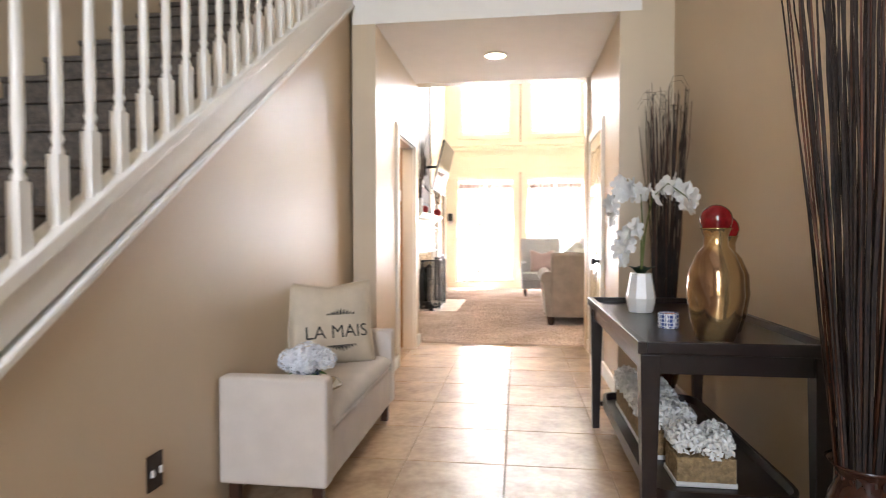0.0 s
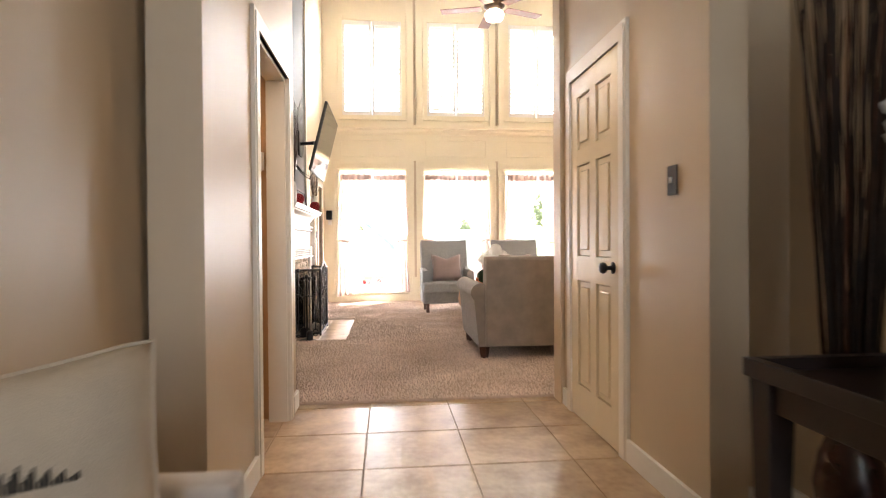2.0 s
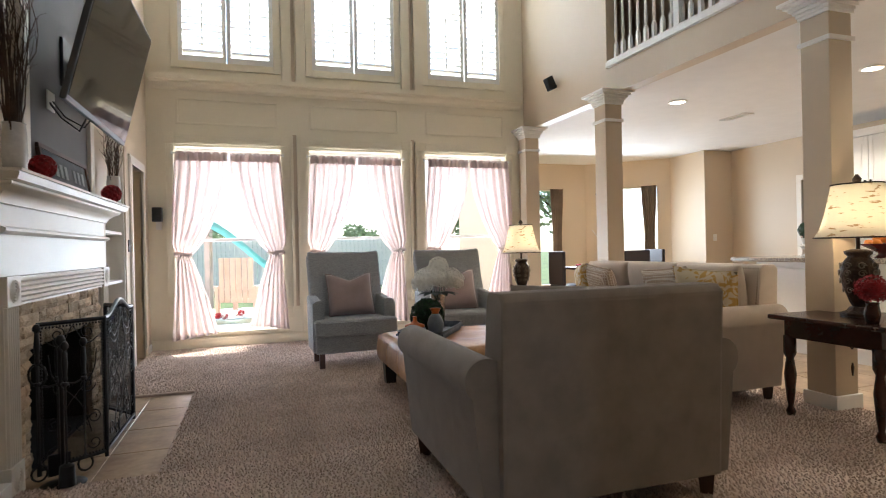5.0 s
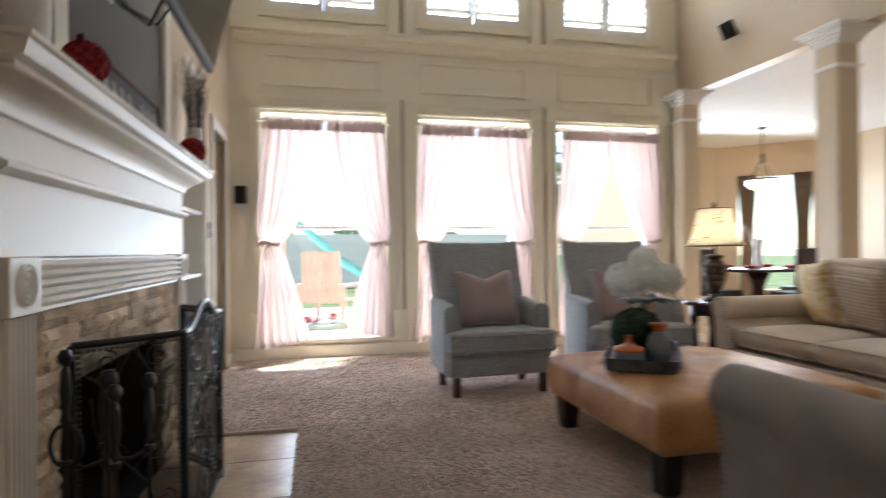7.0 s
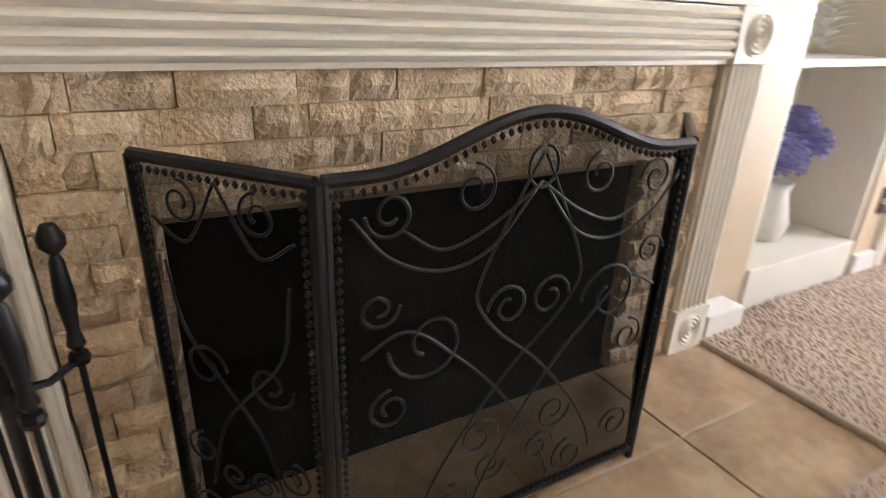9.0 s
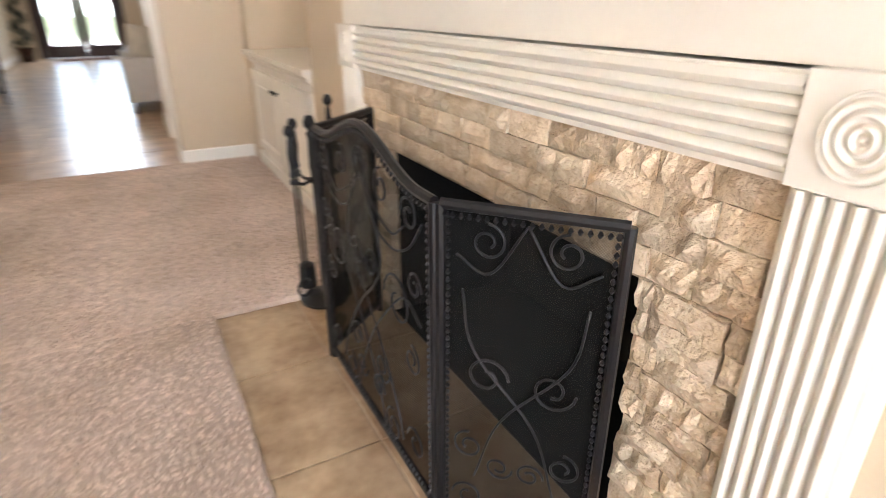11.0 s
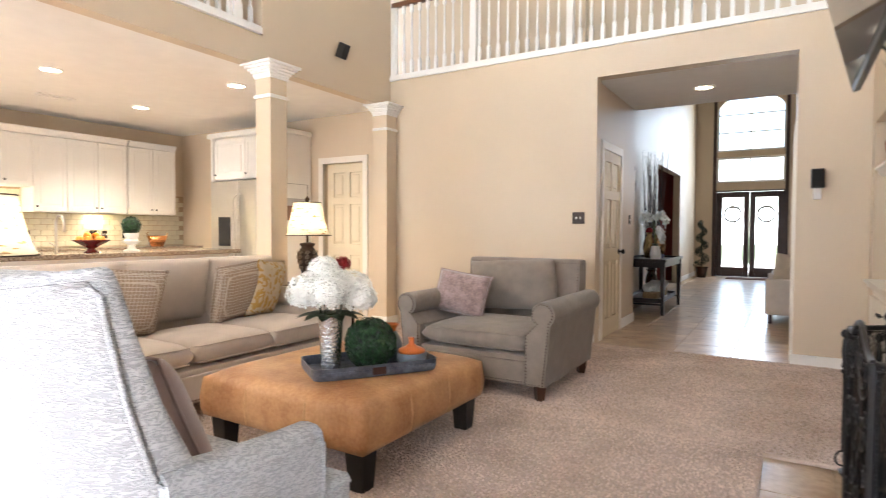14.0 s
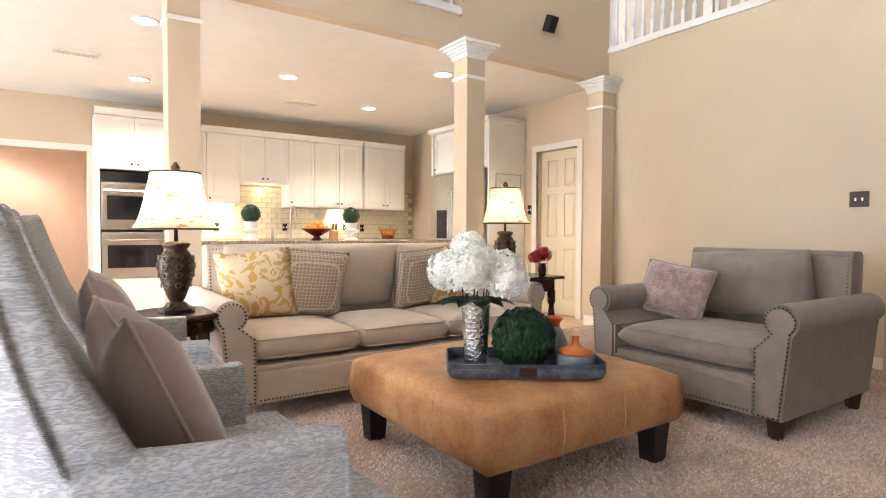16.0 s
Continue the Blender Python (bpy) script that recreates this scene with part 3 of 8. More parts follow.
# ---- balcony railings ----
def railing(name, m, length, label):
    t = thing(name, m, label, "railing", "balcony railings")
    part("sill", boxes((0, length, -0.10, 0.10, 0.0, 0.055), (0, length, -0.085, 0.085, 0.055, 0.075)), WHITE, t, "white painted sill", bevel=0.006)
    part("handrail", boxes((0, length, -0.035, 0.035, 0.93, 0.99)), mat("brown_handrail_wood", (0.16, 0.06, 0.025), 0.3, var=0.15), t, "brown wood handrail", bevel=0.012)
    me = None
    n = int(length / 0.118)
    for i in range(n):
        if me is None:
            bm = boxes((-0.018, 0.018, -0.018, 0.018, 0.075, 0.24), (-0.018, 0.018, -0.018, 0.018, 0.84, 0.93))
            lathe(bm, [(0.017, 0.24), (0.019, 0.255), (0.011, 0.27), (0.016, 0.34), (0.012, 0.6), (0.010, 0.82), (0.016, 0.84)], 8)
            o = part("baluster", bm, WHITE, t)
            me = o.data
        else:
            o = new("baluster", me)
            o.parent = t
        o.matrix_local = pose(0.06 + i * length / n, 0, 0)
    k = 0
    while k * 1.15 < length:
        part("post", boxes((k * 1.15 + 0.2, k * 1.15 + 0.27, -0.035, 0.035, 0.075, 0.93)), WHITE, t, bevel=0.004)
        k += 1
    return t


railing("balcony_railing", pose(-0.2, 5.855, 3.04), 4.86, "white baluster railing with a brown handrail over the hall")
railing("balcony_railing", pose(4.65, 8.03, 3.0, 0, 0, 91.2), 2.36, "white baluster railing of the loft over the kitchen")
# ---- fireplace ----
FPM = pose(0, 9.19 - 9.13 * 0.955, 0) @ Matrix.Diagonal((1, 0.955, 1.02, 1))
fp = thing("fireplace", FPM, "cream carved fireplace surround with split stone facing", "fireplace")
FX = -0.19
part("frieze", boxes((-0.24, -0.172, 8.32, 9.95, 0.865, 1.0)), CREAM, fp)
for k in range(5):
    bm = prism(bmesh.new(), [(-0.172, 0.875 + 0.024 * k), (-0.160, 0.881 + 0.024 * k), (-0.157, 0.887 + 0.024 * k), (-0.160, 0.893 + 0.024 * k), (-0.172, 0.899 + 0.024 * k)], "y", 8.325, 9.945)
    part("fluting", bm, CREAM, fp, smooth="auto")
for c in (8.24, 10.03):
    part("pilaster", boxes((-0.24, -0.175, c - 0.08, c + 0.08, 0.15, 0.865)), CREAM, fp)
    for k in range(6):
        y = c - 0.062 + 0.0248 * k
        bm = prism(bmesh.new(), [(-0.175, y - 0.010), (-0.163, y - 0.007), (-0.160, y), (-0.163, y + 0.007), (-0.175, y + 0.010)], "z", 0.15, 0.862)
        part("fluting", bm, CREAM, fp, smooth="auto")
    for z0, z1, rr in ((0.865, 1.005, 0.055), (0.0, 0.15, 0.055)):
        b = part("corner_block", boxes((-0.24, -0.155, c - 0.083, c + 0.083, z0, z1)), CREAM, fp, bevel=0.004)
        prof = []
        for q in range(25):
            r = rr * q / 24
            prof.append((max(r, 0.0005), 0.008 * (0.5 + 0.5 * math.cos(q * math.pi / 3)) if q < 24 else -0.003))
        o = part("rosette", lathe(bmesh.new(), prof[::-1], 32), CREAM, b, "carved ring rosette", smooth=True)
        o.matrix_local = pose(-0.156, c, (z0 + z1) / 2, 0, 90, 0)
part("panel", boxes((-0.24, -0.185, 8.15, 10.11, 1.005, 1.40)), CREAM, fp)
bm = bmesh.new()
prism(bm, [(-0.19, 1.195), (-0.165, 1.20), (-0.15, 1.21), (-0.15, 1.222), (-0.165, 1.23), (-0.19, 1.235)], "y", 8.14, 10.12)
part("band", bm, CREAM, fp, smooth="auto")
OUT = [(0.0, 1.33), (0.012, 1.335), (0.018, 1.35), (0.03, 1.365), (0.055, 1.385), (0.085, 1.40), (0.095, 1.41), (0.095, 1.42), (0.125, 1.425), (0.135, 1.44), (0.14, 1.455), (0.15, 1.458), (0.15, 1.47), (0.0, 1.47)]
bm = bmesh.new()
rings = []
for d, z in OUT[:-1]:
    rings.append([bm.verts.new(p) for p in ((-0.238, 8.13 - d, z), (-0.185 + d, 8.13 - d, z), (-0.185 + d, 10.13 + d, z), (-0.238, 10.13 + d, z))])
for a, b in zip(rings, rings[1:]):
    for i in range(3):
        bm.faces.new((a[i], a[i + 1], b[i + 1], b[i]))
    bm.faces.new((a[3], a[0], b[0], b[3]))
bm.faces.new(rings[-1]), bm.faces.new(rings[0][::-1])
part("mantel_shelf", bm, CREAM, fp, "moulded mantel shelf", smooth="auto")
SOOT = mat("sooty_firebox", (0.005, 0.0045, 0.004), 0.95, var=0.2)
part("firebox", boxes((-0.75, -0.72, 8.52, 9.71, 0.0, 0.61), (-0.75, -0.23, 8.50, 8.52, 0, 0.61), (-0.75, -0.23, 9.71, 9.73, 0, 0.61), (-0.75, -0.23, 8.50, 9.73, 0.61, 0.63), (-0.75, -0.2, 8.52, 9.71, -0.004, 0.004)), SOOT, fp, "black sooty firebox")
part("backing", boxes((-0.24, -0.215, 8.32, 8.515, 0, 0.865), (-0.24, -0.215, 9.715, 9.95, 0, 0.865), (-0.24, -0.215, 8.515, 9.715, 0.615, 0.865)), mat("stone_mortar", (0.42, 0.32, 0.22), 0.95), fp)

# built-in cabinet in the recess by the hall
t = thing("cabinet", pose(0, 0, 0), "cream built-in cabinet with moulded top in a wall recess", "cabinet")
part("body", boxes((-0.74, -0.25, 6.11, 7.59, 0.0, 0.72)), CREAM, t)
bm = bmesh.new()
prism(bm, [(-0.74, 0.72), (-0.235, 0.72), (-0.225, 0.735), (-0.21, 0.745), (-0.21, 0.76), (-0.19, 0.775), (-0.19, 0.80), (-0.74, 0.80)], "y", 6.105, 7.595)
part("top", bm, CREAM, t, "moulded cabinet top", smooth="auto")
part("plinth", boxes((-0.25, -0.222, 6.11, 7.59, 0, 0.1)), CREAM, t, bevel=0.006)
for a, b in ((6.17, 6.84), (6.87, 7.54)):
    d = part("door", boxes((-0.25, -0.232, a, b, 0.14, 0.68)), CREAM, t, bevel=0.003)
    bm = boxes((-0.232, -0.222, a + 0.0, a + 0.055, 0.14, 0.68), (-0.232, -0.222, b - 0.055, b, 0.14, 0.68), (-0.232, -0.222, a + 0.055, b - 0.055, 0.14, 0.2), (-0.232, -0.222, a + 0.055, b - 0.055, 0.62, 0.68), (-0.232, -0.226, a + 0.09, b - 0.09, 0.235, 0.585))
    part("moulding", bm, CREAM, d, bevel=0.003)
    part("knob", lathe(bmesh.new(), [(0.006, 0), (0.006, 0.012), (0.014, 0.018), (0.012, 0.028), (0.003, 0.03)], 12), BLACK, d, "dark round knob", smooth=True).matrix_local = pose(-0.222, (b - 0.03) if a < 6.5 else (a + 0.03), 0.6, 0, 90, 0)

# built-in shelves by the windows
t = thing("bookcase", pose(0, 0, 0), "cream built-in bookcase recessed in the wall", "bookcase")
part("back", boxes((-0.62, -0.6, 10.44, 11.16, 0, 2.3)), CREAM, t)
part("side", boxes((-0.6, -0.25, 10.43, 10.45, 0, 2.3)), CREAM, t)
part("side", boxes((-0.6, -0.25, 11.15, 11.17, 0, 2.3)), CREAM, t)
part("top", boxes((-0.6, -0.25, 10.45, 11.15, 2.28, 2.3)), CREAM, t)
part("plinth", boxes((-0.6, -0.235, 10.45, 11.15, 0, 0.17)), CREAM, t, bevel=0.005)
for z in (0.86, 1.3, 1.75):
    part("shelf", boxes((-0.6, -0.27, 10.45, 11.15, z, z + 0.025)), WHITE, t, bevel=0.004)

# taupe panel above the mantel
t = thing("chimney_panel", pose(0, 0.47, 0.03) @ Matrix.Diagonal((1, 0.955, 1, 1)), "dark taupe painted panel in a cream frame above the mantel", "wall panel")
part("panel", boxes((-0.2, -0.194, 8.55, 9.72, 1.475, 4.6)), GREYWALL, t)
part("frame", boxes((-0.2, -0.17, 8.45, 8.55, 1.475, 4.7), (-0.2, -0.17, 9.72, 9.82, 1.475, 4.7), (-0.2, -0.17, 8.55, 9.72, 4.6, 4.7)), CREAM, t, bevel=0.006)

# television on its arm
SCREEN = mat("black_television_glass", (0.004, 0.004, 0.005), 0.06, var=0.0)
PLASTIC = mat("black_plastic", (0.012, 0.012, 0.013), 0.35, var=0.05)
tvm = pose(0.17, 8.91, 2.21) @ pose(0, 0, 0, 0, 14, 0)
t = thing("television", tvm, "large black flat television tilted forward on a wall mount", "television")
part("casing", boxes((-0.03, 0.0, -0.62, 0.62, -0.37, 0.385), (-0.06, -0.03, -0.4, 0.4, -0.3, 0.2)), PLASTIC, t, bevel=0.006)
part("screen", boxes((0.0, 0.003, -0.605, 0.605, -0.345, 0.37)), SCREEN, t)
t2 = thing("television_mount", pose(0, 0, 0), "black metal television wall mount with hanging cables", "wall mount")
part("plate", boxes((-0.194, -0.175, 9.2, 9.4, 2.15, 2.45)), BLACK, t2, bevel=0.004)
part("arm", tube(bmesh.new(), [(-0.18, 9.3, 2.3), (0.02, 9.1, 2.28), (0.1, 8.85, 2.22)], 0.022, 8), BLACK, t2)
bm = tube(bmesh.new(), [(0.06, 8.85, 1.95), (-0.02, 8.9, 1.82), (-0.12, 8.95, 1.9), (-0.185, 8.98, 1.99)], 0.006, 6)
tube(bm, [(0.06, 8.95, 1.95), (-0.02, 9.0, 1.86), (-0.12, 9.02, 1.92), (-0.185, 9.03, 2.01)], 0.005, 6)
part("cable", bm, PLASTIC, t2, smooth=True)
t = thing("outlet_plate", pose(0, 0, 0), "white wall plate under the television", "outlet")
part("plate", boxes((-0.194, -0.186, 8.95, 9.07, 1.95, 2.06)), WHITE, t, bevel=0.003)

# mantel decor
RED_F = mat("red_paper_petals", (0.42, 0.012, 0.018), 0.75, var=0.25, scale=20)
GLASSW = mat("milky_glass", (0.75, 0.72, 0.70), 0.25, var=0.1, scale=12)
TWIG = mat("brown_twigs", (0.09, 0.045, 0.025), 0.8, var=0.3, scale=10)


def rosette_ball(m, r, material, label):
    t = thing("decorative_ball", m, label, "ornament", "red mantel balls")
    bm = bmesh.new()
    rnd = random.Random(int(r * 1000))
    for i in range(70):
        g = i * 2.39996
        z = 1 - 2 * (i + 0.5) / 70
        d = Vector((math.sqrt(1 - z * z) * math.cos(g), math.sqrt(1 - z * z) * math.sin(g), z))
        q = d.to_track_quat("Z", "Y").to_matrix()
        for ring, (rr, hh) in enumerate(((0.30, 0.86), (0.2, 0.97))):
            pts = [d * (r * hh) + q @ Vector((math.cos(a) * rr * r, math.sin(a) * rr * r, rnd.uniform(-0.02, 0.06) * r)) for a in [k * math.pi / 3 + ring * 0.5 for k in range(6)]]
            c = bm.verts.new(d * (r * (hh - 0.08)))
            vs = [bm.verts.new(p) for p in pts]
            for k in range(6):
                bm.faces.new((c, vs[k], vs[(k + 1) % 6]))
    part("petals", bm, material, t)
    return t


def twig_vase(m, tall, n, label, seed, spread=0.28):
    t = thing("branch_vase", m, label, "vase", "mantel vases with branches")
    part("vase", lathe(bmesh.new(), [(0.035, 0), (0.046, 0.01), (0.05, 0.08), (0.048, 0.18), (0.043, 0.215), (0.046, 0.22), (0.04, 0.215), (0.036, 0.05)], 20), GLASSW, t, "milky glass cylinder vase", smooth=True)
    bm = bmesh.new()
    rnd = random.Random(seed)
    for i in range(n):
        a = rnd.uniform(0, 6.28)
        rr = spread * rnd.uniform(0.2, 1.0)
        hgt = tall * rnd.uniform(0.65, 1.0)
        pts = []
        for k in range(9):
            f = k / 8
            w = 0.02 * f
            pts.append((0.02 * math.cos(a) + rr * 0.35 * f ** 1.5 * math.cos(a) + rnd.uniform(-w, w), 0.02 * math.sin(a) + rr * f ** 1.5 * math.sin(a) + rnd.uniform(-w, w), 0.03 + hgt * f))
        tube(bm, pts, 0.0045, 4, 0.0012)
        for k in (4, 5, 6, 7):
            p = Vector(pts[k])
            e = p + Vector((rnd.uniform(-0.05, 0.05), rnd.uniform(-0.09, 0.09), rnd.uniform(0.05, 0.14)))
            tube(bm, [p, (p + e) / 2 + Vector((0, rnd.uniform(-0.02, 0.02), 0)), e], 0.002, 3, 0.0008)
    part("branch_spray", bm, TWIG, t, "bundle of dark curly branches")
    return t


twig_vase(pose(-0.115, 8.254, 1.499), 1.15, 34, "milky glass vase of tall dark branches on the mantel", 4)
twig_vase(pose(-0.115, 10.135, 1.499), 0.62, 22, "milky glass vase of short brown branches on the mantel", 9, 0.14)
rosette_ball(pose(-0.085, 8.512, 1.559), 0.06, RED_F, "red petal-covered ball resting on the mantel")
rosette_ball(pose(-0.09, 9.944, 1.566), 0.067, RED_F, "red petal-covered ball resting on the mantel")
t = thing("wooden_sign", pose(-0.165, 9.209, 1.503, 0, -9, 0), "long dark slate sign in a brown frame leaning on the mantel", "sign")
SLATE = mat("dark_slate", (0.06, 0.06, 0.065), 0.6, var=0.3, scale=14)
part("board", boxes((0, 0.012, -0.42, 0.42, 0.0, 0.2)), SLATE, t)
part("frame", boxes((0, 0.022, -0.45, 0.45, 0.2, 0.225), (0, 0.022, -0.45, 0.45, 0.0, 0.022), (0, 0.022, -0.45, -0.42, 0.022, 0.2), (0, 0.022, 0.42, 0.45, 0.022, 0.2)), mat("brown_sign_wood", (0.07, 0.025, 0.012), 0.5), t, bevel=0.003)
CHALK = mat("pale_chalk", (0.35, 0.35, 0.34), 0.8)
for k in (0, 1, 2, 3, 5, 6, 7):
    part("letter", boxes((0.012, 0.015, -0.3 + 0.085 * k, -0.25 + 0.085 * k, 0.07, 0.15)), CHALK, t, "unreadable pale letter shape")

# fireplace screen
MESH = bpy.data.materials.new("fine_black_mesh")
MESH.use_nodes = True
mt = MESH.node_tree
mb = mt.nodes["Principled BSDF"]
mb.inputs["Base Color"].default_value, mb.inputs["Roughness"].default_value = (0.012, 0.011, 0.01, 1), 0.8
mb.inputs["Specular IOR Level"].default_value = 0.1
tp, mx, wv1 = mt.nodes.new("ShaderNodeBsdfTransparent"), mt.nodes.new("ShaderNodeMixShader"), mt.nodes.new("ShaderNodeTexChecker")
tc = mt.nodes.new("ShaderNodeTexCoord")
wv1.inputs["Scale"].default_value = 400
wv1.inputs["Color1"].default_value, wv1.inputs["Color2"].default_value = (0.46, 0.46, 0.46, 1), (0.74, 0.74, 0.74, 1)
mt.links.new(tc.outputs["Object"], wv1.inputs["Vector"])
mt.links.new(wv1.outputs[0], mx.inputs[0])
mt.links.new(tp.outputs[0], mx.inputs[1])
mt.links.new(mb.outputs[0], mx.inputs[2])
mt.links.new(mx.outputs[0], mt.nodes["Material Output"].inputs["Surface"])


def spiral(bm, c, r, turns, a0, s, q, rad=0.0028):
    """A scroll in the panel's plane: c is (u, z)."""
    pts = []
    for k in range(int(18 * turns) + 1):
        f = k / (18 * turns)
        a = a0 + s * f * turns * 2 * math.pi
        rr = r * (1 - 0.72 * f)
        pts.append((c[0] + rr * math.cos(a), q, c[1] + rr * math.sin(a)))
    tube(bm, pts, rad, 5)


def curl(bm, pts, rad, n=5):
    """A smooth wrought rod through the given points."""
    p = [Vector(q) for q in pts]
    p = [2 * p[0] - p[1]] + p + [2 * p[-1] - p[-2]]
    out = []
    for a, b, c, d in zip(p, p[1:], p[2:], p[3:]):
        for k in range(6):
            f = k / 6
            out.append(0.5 * (2 * b + (c - a) * f + (2 * a - 5 * b + 4 * c - d) * f * f + (3 * b - a - 3 * c + d) * f ** 3))
    tube(bm, out + [p[-2]], rad, n)


def screen_panel(name, w, h, hump, m, parent):
    top = [(u, h + hump * max(0, math.cos(min(1.0, abs(u - w / 2) / (w * 0.42)) * math.pi) * 0.5 + 0.5)) for u in [w * i / 24 for i in range(25)]]
    bm = tube(bmesh.new(), [(u, 0, z) for u, z in top], 0.011, 8)
    tube(bm, [(0, 0, 0.0), (0, 0, h)], 0.011, 8), tube(bm, [(w, 0, 0.0), (w, 0, h)], 0.011, 8), tube(bm, [(0, 0, 0.03), (w, 0, 0.03)], 0.010, 8)
    pf = part("frame", bm, BLACK, parent, smooth="auto")
    pf.matrix_local = m
    bm = bmesh.new()
    for a, b in (((0.016, 0.05), (0.016, h - 0.01)), ((w - 0.016, 0.05), (w - 0.016, h - 0.01)), ((0.016, 0.045), (w - 0.016, 0.045))):
        n = int((Vector(b) - Vector(a)).length / 0.016)
        for k in range(n):
            p = Vector(a).lerp(Vector(b), (k + 0.5) / n)
            lathe(bm, [(0.002, -0.006), (0.0055, 0), (0.002, 0.006)], 5, (p[0], -0.006, p[1]))
    for k in range(int(w / 0.016)):
        u = (k + 0.5) * 0.016
        i = min(23, int(u / w * 24))
        z = top[i][1] + (top[i + 1][1] - top[i][1]) * (u / w * 24 - i) - 0.018
        lathe(bm, [(0.002, -0.006), (0.0055, 0), (0.002, 0.006)], 5, (u, -0.006, z))
    o = part("beading", bm, BLACK, parent, "rope-twist beading")
    o["kind"] = "stuff"
    o.matrix_local = m
    bm = bmesh.new()
    vs = [bm.verts.new((u, 0.004, z)) for u, z in top] + [bm.verts.new((w, 0.004, 0.03)), bm.verts.new((0, 0.004, 0.03))]
    bm.faces.new(vs)
    part("mesh", bm, MESH, parent, "fine black wire mesh").matrix_local = m
    bm = bmesh.new()
    mid = w / 2
    q = -0.008
    if hump:
        H = h + hump
        for s in (-1, 1):
            curl(bm, [(mid, q, H - 0.06 - 0.0), (mid + s * 0.035, q, H - 0.12), (mid + s * 0.10, q, H - 0.25), (mid + s * 0.11, q, H - 0.31), (mid + s * 0.06, q, H - 0.38), (mid - s * 0.03, q, H - 0.46), (mid - s * 0.13, q, H - 0.58), (mid - s * 0.19, q, H - 0.68), (mid - s * 0.21, q, 0.1)], 0.0028, 5)
            curl(bm, [(mid, q, H - 0.11), (mid + s * 0.09, q, H - 0.17), (mid + s * 0.18, q, H - 0.2), (mid + s * 0.25, q, H - 0.16)], 0.0028, 5)
            curl(bm, [(mid + s * 0.33, q, H - 0.13), (mid + s * 0.27, q, H - 0.20), (mid + s * 0.18, q, H - 0.235), (mid + s * 0.09, q, H - 0.21), (mid + s * 0.01, q, H - 0.12)], 0.0028, 5)
            curl(bm, [(mid + s * 0.32, q, H - 0.36), (mid + s * 0.24, q, H - 0.33), (mid + s * 0.15, q, H - 0.40), (mid + s * 0.04, q, H - 0.52), (mid - s * 0.06, q, H - 0.68), (mid - s * 0.10, q, 0.06)], 0.0028, 5)
            spiral(bm, (mid + s * 0.045, H - 0.33), 0.045, 1.3, 0 if s > 0 else math.pi, s, q)
            spiral(bm, (mid + s * 0.13, H - 0.11), 0.042, 1.3, math.pi / 2, s, q)
            spiral(bm, (mid + s * 0.27, H - 0.13), 0.04, 1.4, math.pi, -s, q)
            spiral(bm, (mid + s * 0.29, H - 0.28), 0.035, 1.3, 0, s, q)
            spiral(bm, (mid + s * 0.20, H - 0.36), 0.075, 1.2, math.pi, -s, q)
            spiral(bm, (mid + s * 0.27, H - 0.47), 0.04, 1.4, math.pi / 2, -s, q)
            spiral(bm, (mid + s * 0.09, H - 0.60), 0.045, 1.3, 0, -s, q)
            spiral(bm, (mid + s * 0.15, 0.10), 0.05, 1.4, math.pi / 2, s, q)
            spiral(bm, (mid + s * 0.28, 0.14), 0.045, 1.3, math.pi, -s, q)
            spiral(bm, (mid + s * 0.06, 0.16), 0.04, 1.3, 0, s, q)
        pts = [(mid + 0.03 * math.sin(a), q, H - 0.085 + 0.035 * math.cos(a)) for a in [2 * math.pi * k / 14 for k in range(15)]]
        tube(bm, pts, 0.0028, 5)
    else:
        for s in (-1, 1):
            spiral(bm, (mid + s * w * 0.22, h - 0.06), 0.036, 1.4, math.pi / 2, s, q)
            curl(bm, [(mid, q, h - 0.02), (mid + s * w * 0.2, q, h - 0.12), (mid + s * w * 0.4, q, h - 0.09)], 0.0027, 5)
            spiral(bm, (mid + s * w * 0.10, 0.20), 0.03, 1.4, 0, s, q)
            spiral(bm, (mid + s * w * 0.30, 0.24), 0.036, 1.4, math.pi / 2, -s, q)
            spiral(bm, (mid + s * w * 0.30, 0.10), 0.036, 1.3, math.pi, s, q)
            spiral(bm, (mid + s * w * 0.2, h * 0.55), 0.045, 1.3, 0, -s, q)
            curl(bm, [(mid + s * w * 0.36, q, h - 0.16), (mid + s * w * 0.28, q, h * 0.62), (mid - s * w * 0.1, q, h * 0.42), (mid - s * w * 0.26, q, 0.16)], 0.0027, 5)
    part("scrollwork", bm, BLACK, parent, "wrought iron scrolls", smooth=True).matrix_local = m


scr = thing("fireplace_screen", pose(0, 0, 0), "three-fold black wrought iron fireplace screen with scrolls", "fire screen")
screen_panel("centre", 0.73, 0.765, 0.075, pose(0.105, 8.79, 0.002, 0, 0, 90), scr)
screen_panel("wing", 0.325, 0.765, 0.0, pose(-0.148, 8.578, 0.002, 0, 0, 38), scr)
screen_panel("wing", 0.325, 0.765, 0.0, pose(0.097, 9.532, 0.002, 0, 0, 130), scr)

